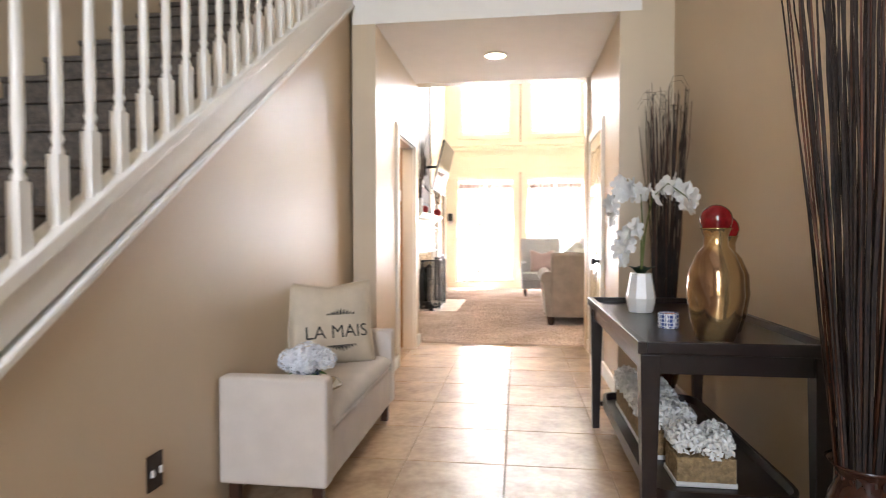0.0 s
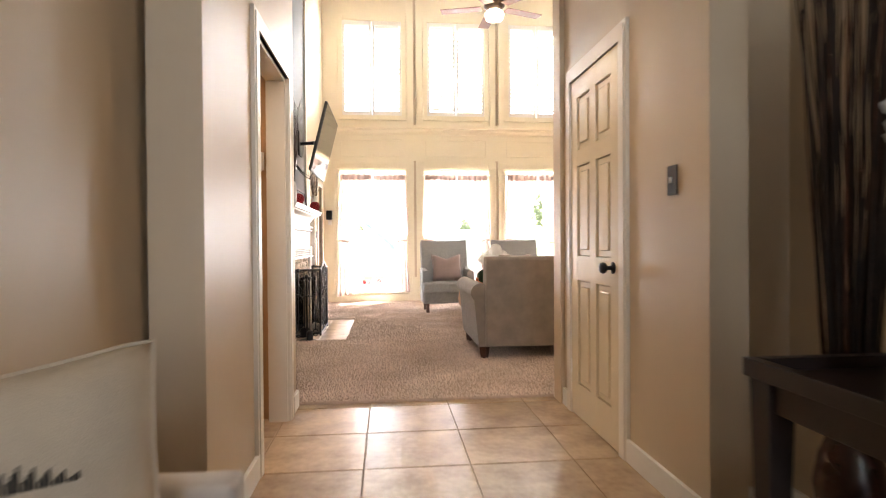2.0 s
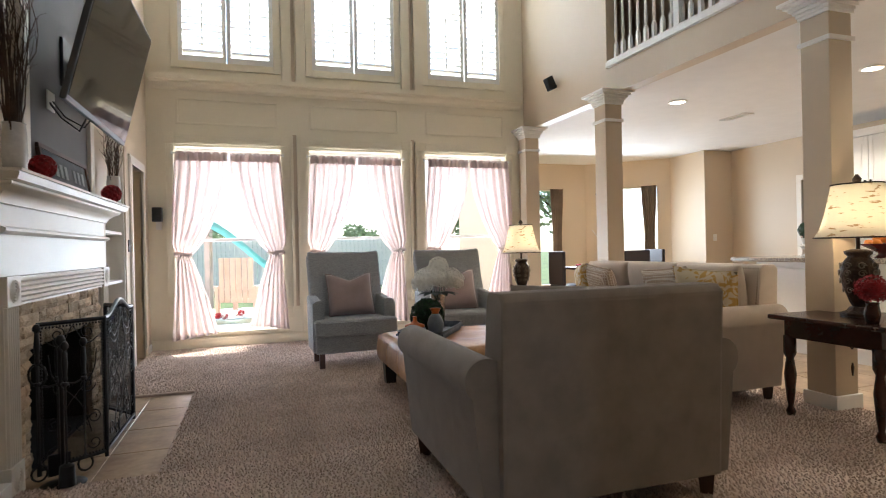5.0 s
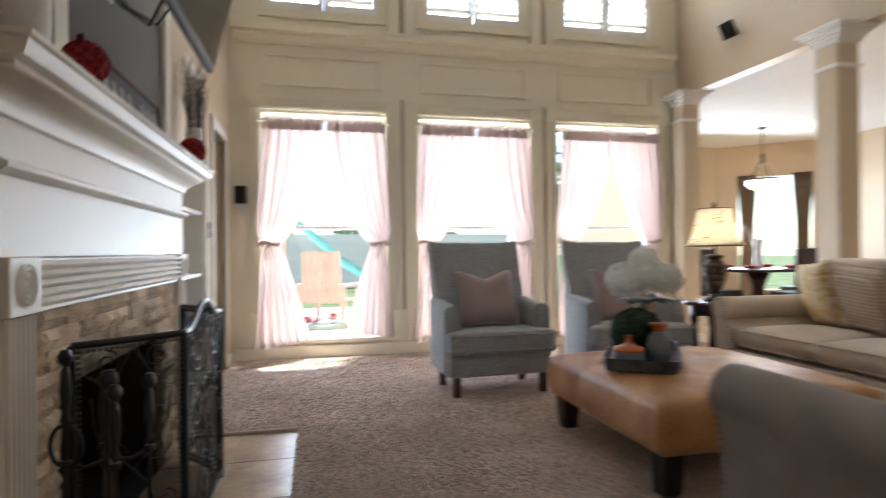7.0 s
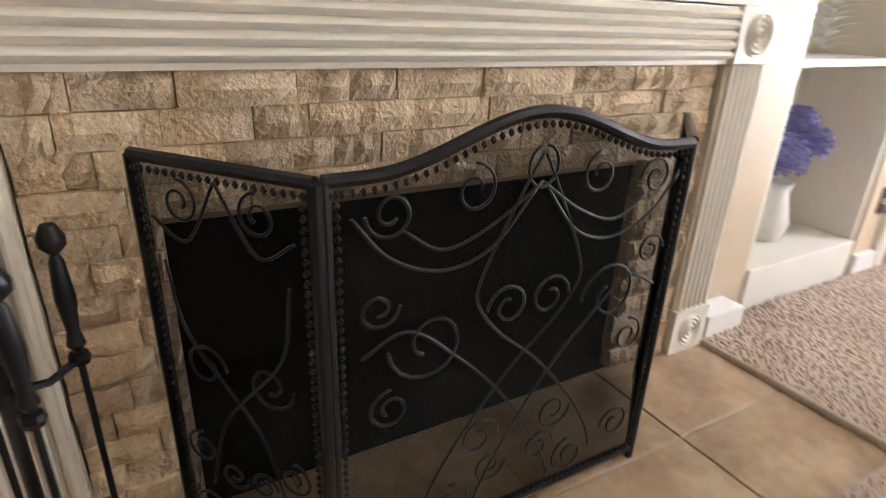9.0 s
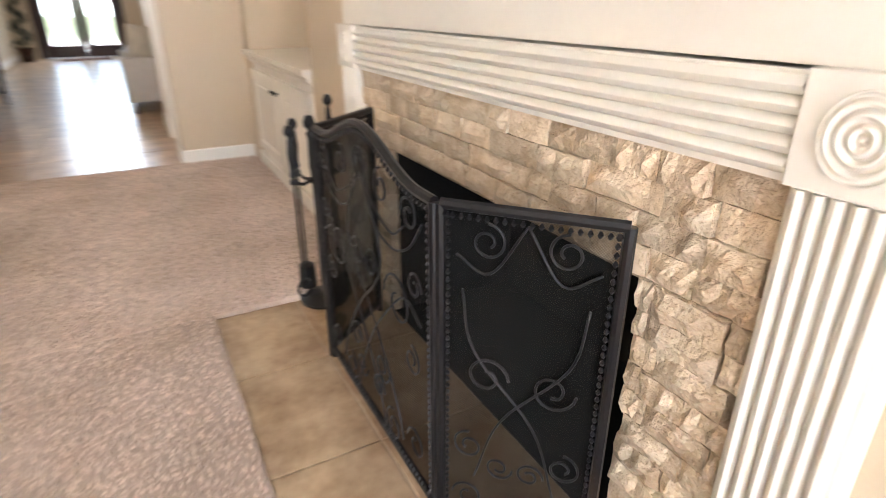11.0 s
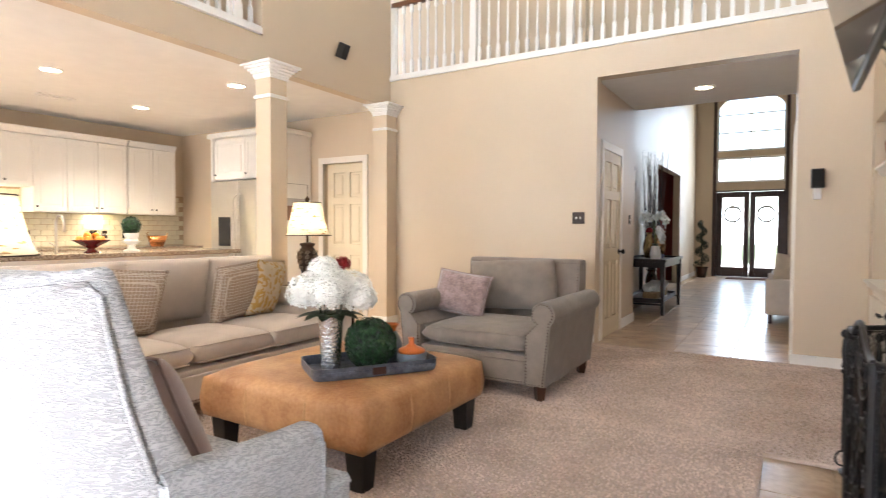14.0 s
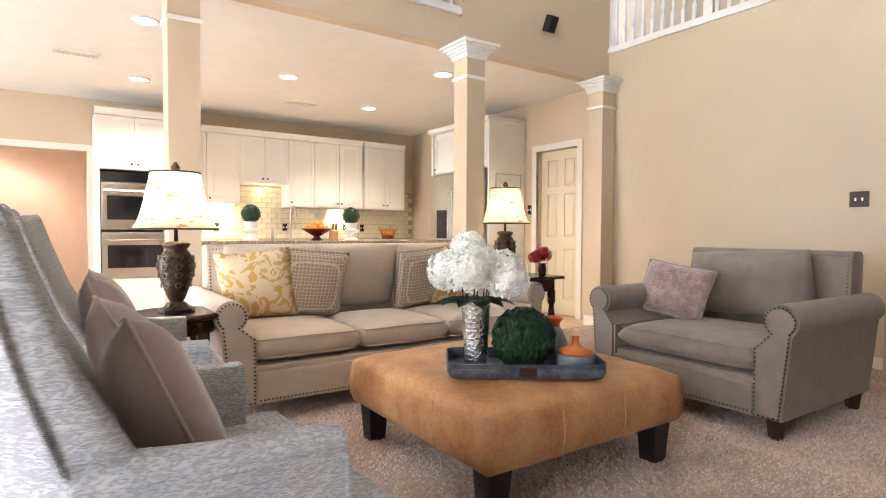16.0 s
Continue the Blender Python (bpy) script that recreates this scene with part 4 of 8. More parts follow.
# fire tools
t = thing("fire_tool_set", pose(0.01, 8.385, 0.003, 0, 0, 25) @ Matrix.Scale(1.04, 4), "black iron fireplace tool set on a round stand", "fire tools")
part("base", lathe(bmesh.new(), [(0.09, 0), (0.095, 0.012), (0.07, 0.022), (0.02, 0.03)], 20), BLACK, t, smooth="auto")
part("pole", lathe(bmesh.new(), [(0.009, 0.02), (0.009, 0.46), (0.016, 0.47), (0.01, 0.49), (0.014, 0.53), (0.011, 0.62), (0.016, 0.64), (0.006, 0.65), (0.02, 0.665), (0.021, 0.68), (0.012, 0.7)], 14), BLACK, t, smooth=True)
bm = bmesh.new()
for a in (0, 90, 180, 270):
    c, s = math.cos(radians(a)), math.sin(radians(a))
    tube(bm, [(0, 0, 0.48), (0.05 * c, 0.05 * s, 0.47), (0.085 * c, 0.085 * s, 0.485)], 0.006, 6)
    lathe(bm, [(0.012, 0.48), (0.014, 0.488), (0.012, 0.496)], 10, (0.09 * c, 0.09 * s, 0))
part("hook_ring", bm, BLACK, t)
for k, a in enumerate((0, 90, 180, 270)):
    c, s = 0.09 * math.cos(radians(a)), 0.09 * math.sin(radians(a))
    bm = lathe(bmesh.new(), [(0.006, 0.5), (0.012, 0.51), (0.008, 0.53), (0.013, 0.58), (0.009, 0.63), (0.005, 0.64), (0.016, 0.652), (0.017, 0.664), (0.009, 0.68)], 12, (c, s, 0))
    tube(bm, [(c, s, 0.5), (c, s, 0.12)], 0.005, 6)
    if k in (0, 2):
        tube(bm, [(c + 0.03 * math.sin(q), s, 0.12 - 0.035 + 0.035 * math.cos(q)) for q in [2 * math.pi * j / 12 for j in range(13)]], 0.005, 5)
    elif k == 1:
        box(bm, c - 0.045, c + 0.045, s - 0.006, s + 0.006, 0.03, 0.13)
    else:
        lathe(bm, [(0.012, 0.13), (0.03, 0.12), (0.035, 0.03)], 12, (c, s, 0))
    if k == 2:
        tube(bm, [(c + 0.03 * math.sin(q), s - 0.03 * math.sin(q), 0.45 + 0.05 * math.cos(q)) for q in [2 * math.pi * j / 16 for j in range(17)]], 0.0055, 5)
        bmesh.ops.translate(bm, vec=(0, 0, 0.08), verts=[v for v in bm.verts if v.co.z > 0.2])
    part("tool", bm, BLACK, t, smooth="auto")

# ---- soft furniture ----
def cushion(bm, w, d, h, m=Matrix(), puff=0.25, k=6.0, n=14):
    """A rounded, crowned block of w x d x h, centred over its base."""
    def pt(u, v, s):
        e = (1 - abs(u) ** k) ** (1 / 2.2) * (1 - abs(v) ** k) ** (1 / 2.2)
        crown = (1 - puff) + puff * (1 - u * u) * (1 - v * v)
        return m @ Vector((u * w / 2, v * d / 2, h / 2 + s * h / 2 * e * crown))
    g = [math.copysign(1 - (1 - abs(i)) ** 1.7, i) for i in [-1 + 2 * j / n for j in range(n + 1)]]
    up = [[bm.verts.new(pt(u, v, 1)) for u in g] for v in g]
    lo = [[up[j][i] if i in (0, n) or j in (0, n) else bm.verts.new(pt(g[i], g[j], -1)) for i in range(n + 1)] for j in range(n + 1)]
    for j in range(n):
        for i in range(n):
            bm.faces.new((up[j][i], up[j][i + 1], up[j + 1][i + 1], up[j + 1][i]))
            bm.faces.new((lo[j][i], lo[j + 1][i], lo[j + 1][i + 1], lo[j][i + 1]))
    return bm


def pillow_mesh(bm, w, h, d, dent=0.0, n=16, ears=0.05, karate=0.0):
    """A throw pillow standing in the xz plane, centred, with pulled-out corners."""
    def pt(u, v, s):
        th = d / 2 * (max(0, 1 - u ** 4) * max(0, 1 - v ** 4)) ** 0.55 * (1 - dent * (1 - abs(u)))
        x = u * w / 2 * (1 - ears * (1 - v * v))
        z = v * h / 2 * (1 - ears * (1 - u * u))
        if karate and v > 0:
            z -= karate * h * max(0, 1 - abs(u) / 0.8) * v
        return Vector((x, s * th, z))
    g = [-1 + 2 * j / n for j in range(n + 1)]
    up = [[bm.verts.new(pt(u, v, 1)) for u in g] for v in g]
    lo = [[up[j][i] if i in (0, n) or j in (0, n) else bm.verts.new(pt(g[i], g[j], -1)) for i in range(n + 1)] for j in range(n + 1)]
    for j in range(n):
        for i in range(n):
            bm.faces.new((up[j][i], up[j][i + 1], up[j + 1][i + 1], up[j + 1][i]))
            bm.faces.new((lo[j][i], lo[j + 1][i], lo[j + 1][i + 1], lo[j][i + 1]))
    return bm


def throw_pillow(m, w, h, d, material, label, group="", karate=0.0, piping=None):
    t = thing("throw_pillow", m, label, "pillow", group)
    part("cover", pillow_mesh(bmesh.new(), w, h, d, karate=karate), material, t, smooth=True)
    pts = []
    for u, v in [(-1 + k / 5, -1) for k in range(10)] + [(1, -1 + k / 5) for k in range(10)] + [(1 - k / 5, 1) for k in range(10)] + [(-1, 1 - k / 5) for k in range(11)]:
        z = v * h / 2 * (1 - 0.05 * (1 - u * u))
        if karate and v > 0:
            z -= karate * h * max(0, 1 - abs(u) / 0.8) * v
        pts.append((u * w / 2 * (1 - 0.05 * (1 - v * v)), 0, z))
    part("piping", tube(bmesh.new(), pts, 0.005, 6), piping or material, t, smooth=True)
    return t


NAIL = mat("antique_brass_nailheads", (0.10, 0.065, 0.035), 0.3, 0.9)
LEG = mat("dark_brown_leg_wood", (0.06, 0.022, 0.012), 0.35, var=0.15)


def nails(parent, pts, step=0.021, r=0.007):
    bm = bmesh.new()
    pts = [Vector(p) for p in pts]
    for a, b in zip(pts, pts[1:]):
        n = max(1, int((b - a).length / step))
        for k in range(n):
            p = a.lerp(b, k / n)
            v = [bm.verts.new(p + Vector(o) * r) for o in ((1, 0, 0), (-1, 0, 0), (0, 1, 0), (0, -1, 0), (0, 0, 1), (0, 0, -1))]
            for f in ((0, 2, 4), (2, 1, 4), (1, 3, 4), (3, 0, 4), (2, 0, 5), (1, 2, 5), (3, 1, 5), (0, 3, 5)):
                bm.faces.new([v[i] for i in f])
    o = part("nailhead_trim", bm, NAIL, parent, "row of bronze nailheads", smooth=True)
    o["kind"] = "stuff"


def rolled_sofa(name, m, W, D, seat_n, back_n, material, label, leg_h=0.10, back_h=0.95, arm_h=0.66, legs=True):
    """A rolled-arm sofa; its front looks along +y, its middle stands at the origin."""
    t = thing(name, m, label, "sofa" if seat_n > 1 else "loveseat")
    aw = 0.15
    iw = W / 2 - aw - 0.06
    part("base", boxes((-W / 2 + 0.07, W / 2 - 0.07, -D / 2 + 0.06, D / 2 - 0.04, leg_h, 0.30)), material, t, bevel=0.012)
    part("apron", boxes((-iw, iw, D / 2 - 0.04, D / 2 - 0.015, leg_h, 0.27)), material, t, bevel=0.01)
    bm = bmesh.new()
    prism(bm, [(-D / 2, leg_h), (-D / 2 + 0.17, leg_h), (-D / 2 + 0.17, 0.5), (-D / 2 + 0.13, back_h - 0.03), (-D / 2 + 0.11, back_h), (-D / 2 + 0.0, back_h), (-D / 2 - 0.03, back_h - 0.03)], "x", -W / 2 + 0.13, W / 2 - 0.13)
    part("back", bm, material, t, bevel=0.015)
    r = 0.085
    for s in (-1, 1):
        xo = s * (W / 2 - 0.1)
        cx = s * (W / 2 - 0.085)
        prof = []
        for k in range(19):
            a = radians(-50 + 290 * k / 18)
            prof.append((cx + s * r * math.cos(a), arm_h - r + r * math.sin(a)))
        inner, outer = s * (W / 2 - 0.21), s * (W / 2 - 0.07)
        poly = [(outer, leg_h)] + prof + [(inner, 0.45), (inner, leg_h)]
        bm = bmesh.new()
        prism(bm, poly, "y", -D / 2 + 0.03, D / 2 - 0.02)
        part("arm", bm, material, t, smooth="auto")
        bm = bmesh.new()
        face = [(outer - s * 0.012, leg_h + 0.012)] + [(cx + (p[0] - cx) * 0.82, arm_h - r + (p[1] - arm_h + r) * 0.82) for p in prof] + [(inner + s * 0.012, 0.45), (inner + s * 0.012, leg_h + 0.012)]
        prism(bm, face, "y", D / 2 - 0.02, D / 2 - 0.008)
        part("arm_front", bm, material, t, "flat scrolled arm front", bevel=0.003, segs=1)
        f = D / 2 - 0.006
        nails(t, [(q[0], f, q[1]) for q in face] + [(face[0][0], f, face[0][1])])
    sw = 2 * iw / seat_n
    for i in range(seat_n):
        cxi = -iw + sw * (i + 0.5)
        bm = cushion(bmesh.new(), sw - 0.006, D - 0.30, 0.19, pose(cxi, 0.115, 0.29), 0.22, 10)
        part("seat_cushion", bm, material, t, smooth=True)
        e = sw / 2 - 0.015
        yf = 0.115 + (D - 0.30) / 2 - 0.012
        for z in (0.335, 0.435):
            part("piping", tube(bmesh.new(), [(cxi - e, yf - 0.02, z), (cxi - e + 0.02, yf, z), (cxi, yf + 0.004, z + (0.004 if z > 0.4 else 0)), (cxi + e - 0.02, yf, z), (cxi + e, yf - 0.02, z)], 0.005, 6), material, t, smooth=True)
    bw = 2 * iw / back_n
    for i in range(back_n):
        cxi = -iw + bw * (i + 0.5)
        bm = bmesh.new()
        cushion(bm, bw - 0.01 if back_n > 1 else bw - 0.1, 0.46 if back_n > 1 else 0.42, 0.20, pose(cxi + (0 if back_n > 1 else 0.03), -D / 2 + (0.20 if back_n > 1 else 0.25), 0.70, 0, 0 if back_n > 1 else 3, 0) @ pose(0, 0, 0, 80, 0, 0) @ pose(0, 0, -0.08), 0.35, 7)
        part("back_cushion", bm, material, t, smooth=True)
    nails(t, [(-iw, D / 2 - 0.012, leg_h + 0.02), (iw, D / 2 - 0.012, leg_h + 0.02)])
    nails(t, [(-W / 2 + 0.15, -D / 2 + 0.165, 0.6), (-W / 2 + 0.15, -D / 2 + 0.125, back_h - 0.03), (W / 2 - 0.15, -D / 2 + 0.125, back_h - 0.03), (W / 2 - 0.15, -D / 2 + 0.165, 0.6)])
    for sx in (-1, 1):
        for sy in (-1, 1):
            bm = bmesh.new()
            lathe(bm, [(0.035, 0), (0.05, leg_h + 0.005)], 4, (sx * (W / 2 - 0.13), sy * (D / 2 - 0.09), 0))
            part("leg", bm, LEG, t, "tapered dark wooden leg")
    return t


FUR = mat("mauve_faux_fur", (0.42, 0.29, 0.27), 1.0, var=0.2, scale=18, bump=1.0, bscale=70, sheen=0.6)
MAUVE = mat("mauve_velvet", (0.36, 0.265, 0.25), 0.8, var=0.08, scale=6, sheen=0.5, bump=0.1, bscale=300)
love = rolled_sofa("loveseat", pose(2.26, 7.657, 0.02), 1.27, 1.08, 1, 1, LOVE, "taupe linen rolled-arm loveseat with bronze nailhead trim", 0.11, 0.92, 0.68)
throw_pillow(pose(2.60, 7.70, 0.665, -22, 8, 188), 0.46, 0.36, 0.15, FUR, "fluffy mauve faux fur pillow on the loveseat")
sofa = rolled_sofa("sofa", pose(3.86, 9.25, 0.02, 0, 0, 90), 2.3, 0.98, 3, 3, SOFA, "cream linen three-seat rolled-arm sofa with nailhead trim", 0.10, 0.93, 0.66)


def patterned(name, a, b, scale, kind):
    m = mat(name, a, 0.9, var=0.05, bump=0.15, bscale=300)
    t = m.node_tree
    bs = t.nodes["Principled BSDF"]
    co = t.nodes.new("ShaderNodeTexCoord")
    tx = t.nodes.new("ShaderNodeTexVoronoi" if kind == "hex" else "ShaderNodeTexNoise")
    tx.inputs["Scale"].default_value = scale
    if kind == "hex":
        tx.feature = "DISTANCE_TO_EDGE"
        tx.inputs["Randomness"].default_value = 0.15
    else:
        tx.inputs["Detail"].default_value, tx.inputs["Distortion"].default_value = 2, 2.5 if kind == "floral" else 2.4
    rg = t.nodes.new("ShaderNodeMapRange")
    lo, hi = (0.06, 0.12) if kind == "hex" else (0.50, 0.53)
    rg.inputs[1].default_value, rg.inputs[2].default_value = lo, hi
    mx = t.nodes.new("ShaderNodeMix")
    mx.data_type = "RGBA"
    mx.inputs[6].default_value, mx.inputs[7].default_value = (*b, 1), (*a, 1)
    t.links.new(co.outputs["Object"], tx.inputs["Vector"])
    t.links.new(tx.outputs[0], rg.inputs[0])
    t.links.new(rg.outputs[0], mx.inputs[0])
    t.links.new(mx.outputs[2], bs.inputs["Base Color"])
    if kind == "brocade":
        mp = t.nodes.new("ShaderNodeMapping")
        mp.inputs["Scale"].default_value = (0.55, 0.55, 1.9)
        t.links.new(co.outputs["Object"], mp.inputs["Vector"])
        t.links.new(mp.outputs[0], tx.inputs["Vector"])
        rg.inputs[1].default_value, rg.inputs[2].default_value = 0.44, 0.56
        bp = t.nodes.new("ShaderNodeBump")
        bp.inputs["Strength"].default_value, bp.inputs["Distance"].default_value = 0.7, 0.005
        bp.invert = True
        t.links.new(rg.outputs[0], bp.inputs["Height"])
        t.links.new(bp.outputs[0], bs.inputs["Normal"])
    return m


GOLDP = patterned("gold_floral_fabric", (0.52, 0.32, 0.09), (0.62, 0.52, 0.36), 9, "floral")
HEXP = patterned("taupe_lattice_fabric", (0.36, 0.27, 0.20), (0.62, 0.54, 0.44), 42, "hex")
throw_pillow(pose(3.98, 10.02, 0.70, -14, 6, 66), 0.46, 0.46, 0.16, GOLDP, "gold floral pillow leaning on the sofa arm", "sofa pillows")
throw_pillow(pose(3.94, 9.68, 0.70, -16, -5, 84), 0.46, 0.46, 0.15, HEXP, "taupe lattice-patterned pillow on the sofa", "sofa pillows")
throw_pillow(pose(3.96, 8.82, 0.70, -16, 5, 96), 0.46, 0.46, 0.15, HEXP, "taupe lattice-patterned pillow on the sofa", "sofa pillows")
throw_pillow(pose(4.0, 8.50, 0.70, -14, -4, 112), 0.46, 0.46, 0.16, GOLDP, "gold floral pillow leaning on the sofa arm", "sofa pillows")


def wing_chair(m, label, material):
    """A tall-backed armchair; its front looks along -y."""
    t = thing("armchair", m, label, "armchair", "armchairs by the windows")
    part("seat_frame", boxes((-0.375, 0.375, -0.35, 0.15, 0.135, 0.30)), material, t, bevel=0.02)
    tee = [(-0.385, -0.41), (0.385, -0.41), (0.385, -0.29), (0.283, -0.275), (0.283, 0.06), (-0.283, 0.06), (-0.283, -0.275), (-0.385, -0.29)]
    part("seat_cushion", prism(bmesh.new(), tee, "z", 0.295, 0.45), material, t, "thick wrap-around seat cushion", bevel=0.03, smooth="auto", segs=4)
    for z in (0.322, 0.425):
        part("piping", tube(bmesh.new(), [(-0.388, -0.30, z), (-0.386, -0.395, z), (-0.37, -0.411, z), (0.37, -0.411, z), (0.386, -0.395, z), (0.388, -0.30, z)], 0.005, 6), material, t, smooth=True)
    levels = ((0.16, -0.02, 0.10, 0.352), (0.30, -0.01, 0.125, 0.355), (0.45, 0.01, 0.16, 0.358), (0.64, 0.065, 0.205, 0.362), (0.80, 0.152, 0.257, 0.365), (0.95, 0.215, 0.295, 0.368), (1.03, 0.245, 0.310, 0.368), (1.055, 0.257, 0.306, 0.362), (1.062, 0.27, 0.295, 0.35))
    bm = bmesh.new()
    rows = []
    for z, yf, yr, hw in levels:
        row = []
        for i in range(48):
            a = 2 * math.pi * i / 48
            ca, sa = math.cos(a), math.sin(a)
            x = hw * math.copysign(abs(ca) ** 0.3, ca)
            y = (yf + yr) / 2 + (yr - yf) / 2 * math.copysign(abs(sa) ** 0.4, sa)
            y += (0.16 if sa > 0 else 0.045) * min(1.0, z / 0.6) * (1 - (x / hw) ** 2)
            row.append(bm.verts.new((x, y, z + 0.022 * (abs(x) / hw) ** 3 * max(0.0, (z - 0.8) / 0.26))))
        rows.append(row)
    for a, b in zip(rows, rows[1:]):
        for i in range(48):
            bm.faces.new((a[i], a[(i + 1) % 48], b[(i + 1) % 48], b[i]))
    bm.faces.new(rows[0]), bm.faces.new(rows[-1])
    part("backrest", bm, material, t, "tall reclined backrest", smooth=True)
    rear = [(hw + 0.001, yr - 0.012, z) for z, yf, yr, hw in levels[3:7]]
    for s in (-1, 1):
        pts = [(s * 0.388, -0.278, 0.15), (s * 0.39, -0.278, 0.575), (s * 0.39, -0.262, 0.592), (s * 0.39, -0.1, 0.597), (s * 0.388, 0.09, 0.605), (s * 0.38, 0.16, 0.62)] + [(s * x, y, z) for x, y, z in rear] + [(s * 0.355, 0.312, 1.05)]
        part("piping", tube(bmesh.new(), pts, 0.006, 6), material, t, smooth=True)
        prof = [(0.285, 0.14), (0.382, 0.14), (0.388, 0.5), (0.39, 0.59), (0.384, 0.613), (0.366, 0.628), (0.335, 0.632), (0.305, 0.628), (0.29, 0.61), (0.285, 0.57)]
        bm = bmesh.new()
        rows = []
        for j in range(11):
            f = j / 10
            y = -0.28 + 0.46 * f
            k = 0.985 + 0.075 * f ** 2
            rows.append([bm.verts.new((s * p[0], y, p[1] if p[1] < 0.2 else 0.14 + (p[1] - 0.14) * k)) for p in prof])
        for a, b in zip(rows, rows[1:]):
            for i in range(len(prof)):
                bm.faces.new((a[i], a[(i + 1) % len(prof)], b[(i + 1) % len(prof)], b[i]))
        bm.faces.new(rows[0]), bm.faces.new(rows[-1])
        part("arm", bm, material, t, "slim padded arm", smooth="auto")
        for y in (-0.32, 0.07):
            part("leg", prism(bmesh.new(), [(s * 0.32 - 0.024, y - 0.024), (s * 0.32 + 0.024, y - 0.024), (s * 0.32 + 0.024, y + 0.024), (s * 0.32 - 0.024, y + 0.024)], "z", 0, 0.14), LEG, t, "dark wooden leg", bevel=0.004)
    part("piping", tube(bmesh.new(), [(0.36 * u, 0.314 + 0.155 * (1 - u * u), 1.035 + 0.02 * abs(u) ** 3) for u in [-1 + k / 6 for k in range(13)]], 0.006, 6), material, t, smooth=True)
    return t


CHAIR = patterned("grey_brocade", (0.31, 0.315, 0.32), (0.45, 0.455, 0.46), 60, "brocade")
wing_chair(pose(1.785, 10.86, 0.02, 0, 0, 2), "grey textured tall-back armchair by the window", CHAIR)
wing_chair(pose(2.90, 10.86, 0.02, 0, 0, -3), "grey textured tall-back armchair by the window", CHAIR)
throw_pillow(pose(1.80, 10.865, 0.675, -24, 0, 4), 0.46, 0.44, 0.17, MAUVE, "mauve velvet pillow with a chopped top on an armchair", "armchair pillows", 0.16)
throw_pillow(pose(2.91, 10.865, 0.675, -24, 0, -3), 0.46, 0.44, 0.17, MAUVE, "mauve velvet pillow with a chopped top on an armchair", "armchair pillows", 0.16)

# ottoman
t = thing("ottoman", pose(2.40, 9.30, 0.02), "large tan leather ottoman with tufted top and dark legs", "ottoman")
bm = bmesh.new()
n = 26
top = []
for j in range(n + 1):
    row = []
    for i in range(n + 1):
        u, v = -1 + 2 * i / n, -1 + 2 * j / n
        k = (1 - abs(u) ** 14) ** 0.5 * (1 - abs(v) ** 14) ** 0.5
        tuft = sum(math.exp(-((u - a) ** 2 + (v - b) ** 2) / 0.012) for a in (-0.34, 0, 0.34) for b in (-0.3, 0.3))
        row.append(bm.verts.new((u * 0.535, v * 0.545, 0.385 + 0.05 * k * (1 - 0.3 * u * u) * (1 - 0.3 * v * v) - 0.014 * tuft)))
    top.append(row)
for j in range(n):
    for i in range(n):
        bm.faces.new((top[j][i], top[j][i + 1], top[j + 1][i + 1], top[j + 1][i]))
ring = top[0] + [r[-1] for r in top[1:]] + top[-1][-2::-1] + [r[0] for r in top[-2:0:-1]]
prev = ring
for q, z in ((0.006, 0.35), (0.014, 0.28), (0.010, 0.22), (-0.002, 0.185), (-0.03, 0.175)):
    cur = []
    for v in ring:
        x, y = v.co.x, v.co.y
        cur.append(bm.verts.new((x + q * x / 0.535, y + q * y / 0.545, z)))
    for i in range(len(ring)):
        bm.faces.new((prev[i], prev[(i + 1) % len(ring)], cur[(i + 1) % len(ring)], cur[i]))
    prev = cur
bm.faces.new(prev)
part("cushion", bm, LEATHER, t, "tufted tan leather cushion", smooth=True)
STITCH = mat("pale_leather_seam", (0.62, 0.36, 0.17), 0.5)
for x in (-0.2, 0.2):
    bm = tube(bmesh.new(), [(x, -0.549, 0.19), (x, -0.561, 0.28), (x, -0.549, 0.37)], 0.0035, 5)
    part("seam", bm, STITCH, t)
    bm = tube(bmesh.new(), [(x, 0.549, 0.19), (x, 0.561, 0.28), (x, 0.549, 0.37)], 0.0035, 5)
    part("seam", bm, STITCH, t)
for y in (-0.16, 0.19):
    bm = tube(bmesh.new(), [(-0.539, y, 0.19), (-0.551, y, 0.28), (-0.539, y, 0.37)], 0.0035, 5)
    part("seam", bm, STITCH, t)
    bm = tube(bmesh.new(), [(0.539, y, 0.19), (0.551, y, 0.28), (0.539, y, 0.37)], 0.0035, 5)
    part("seam", bm, STITCH, t)
for sx in (-1, 1):
    for sy in (-1, 1):
        x, y = sx * 0.46, sy * 0.465
        bm = bmesh.new()
        lathe(bm, [(0.055, -0.002), (0.072, 0.18)], 4, (0, 0, 0))
        o = part("leg", bm, mat("black_ottoman_leg", (0.012, 0.009, 0.008), 0.35), t, "square black leg")
        o.matrix_local = pose(x, y, 0, 0, 0, 45)
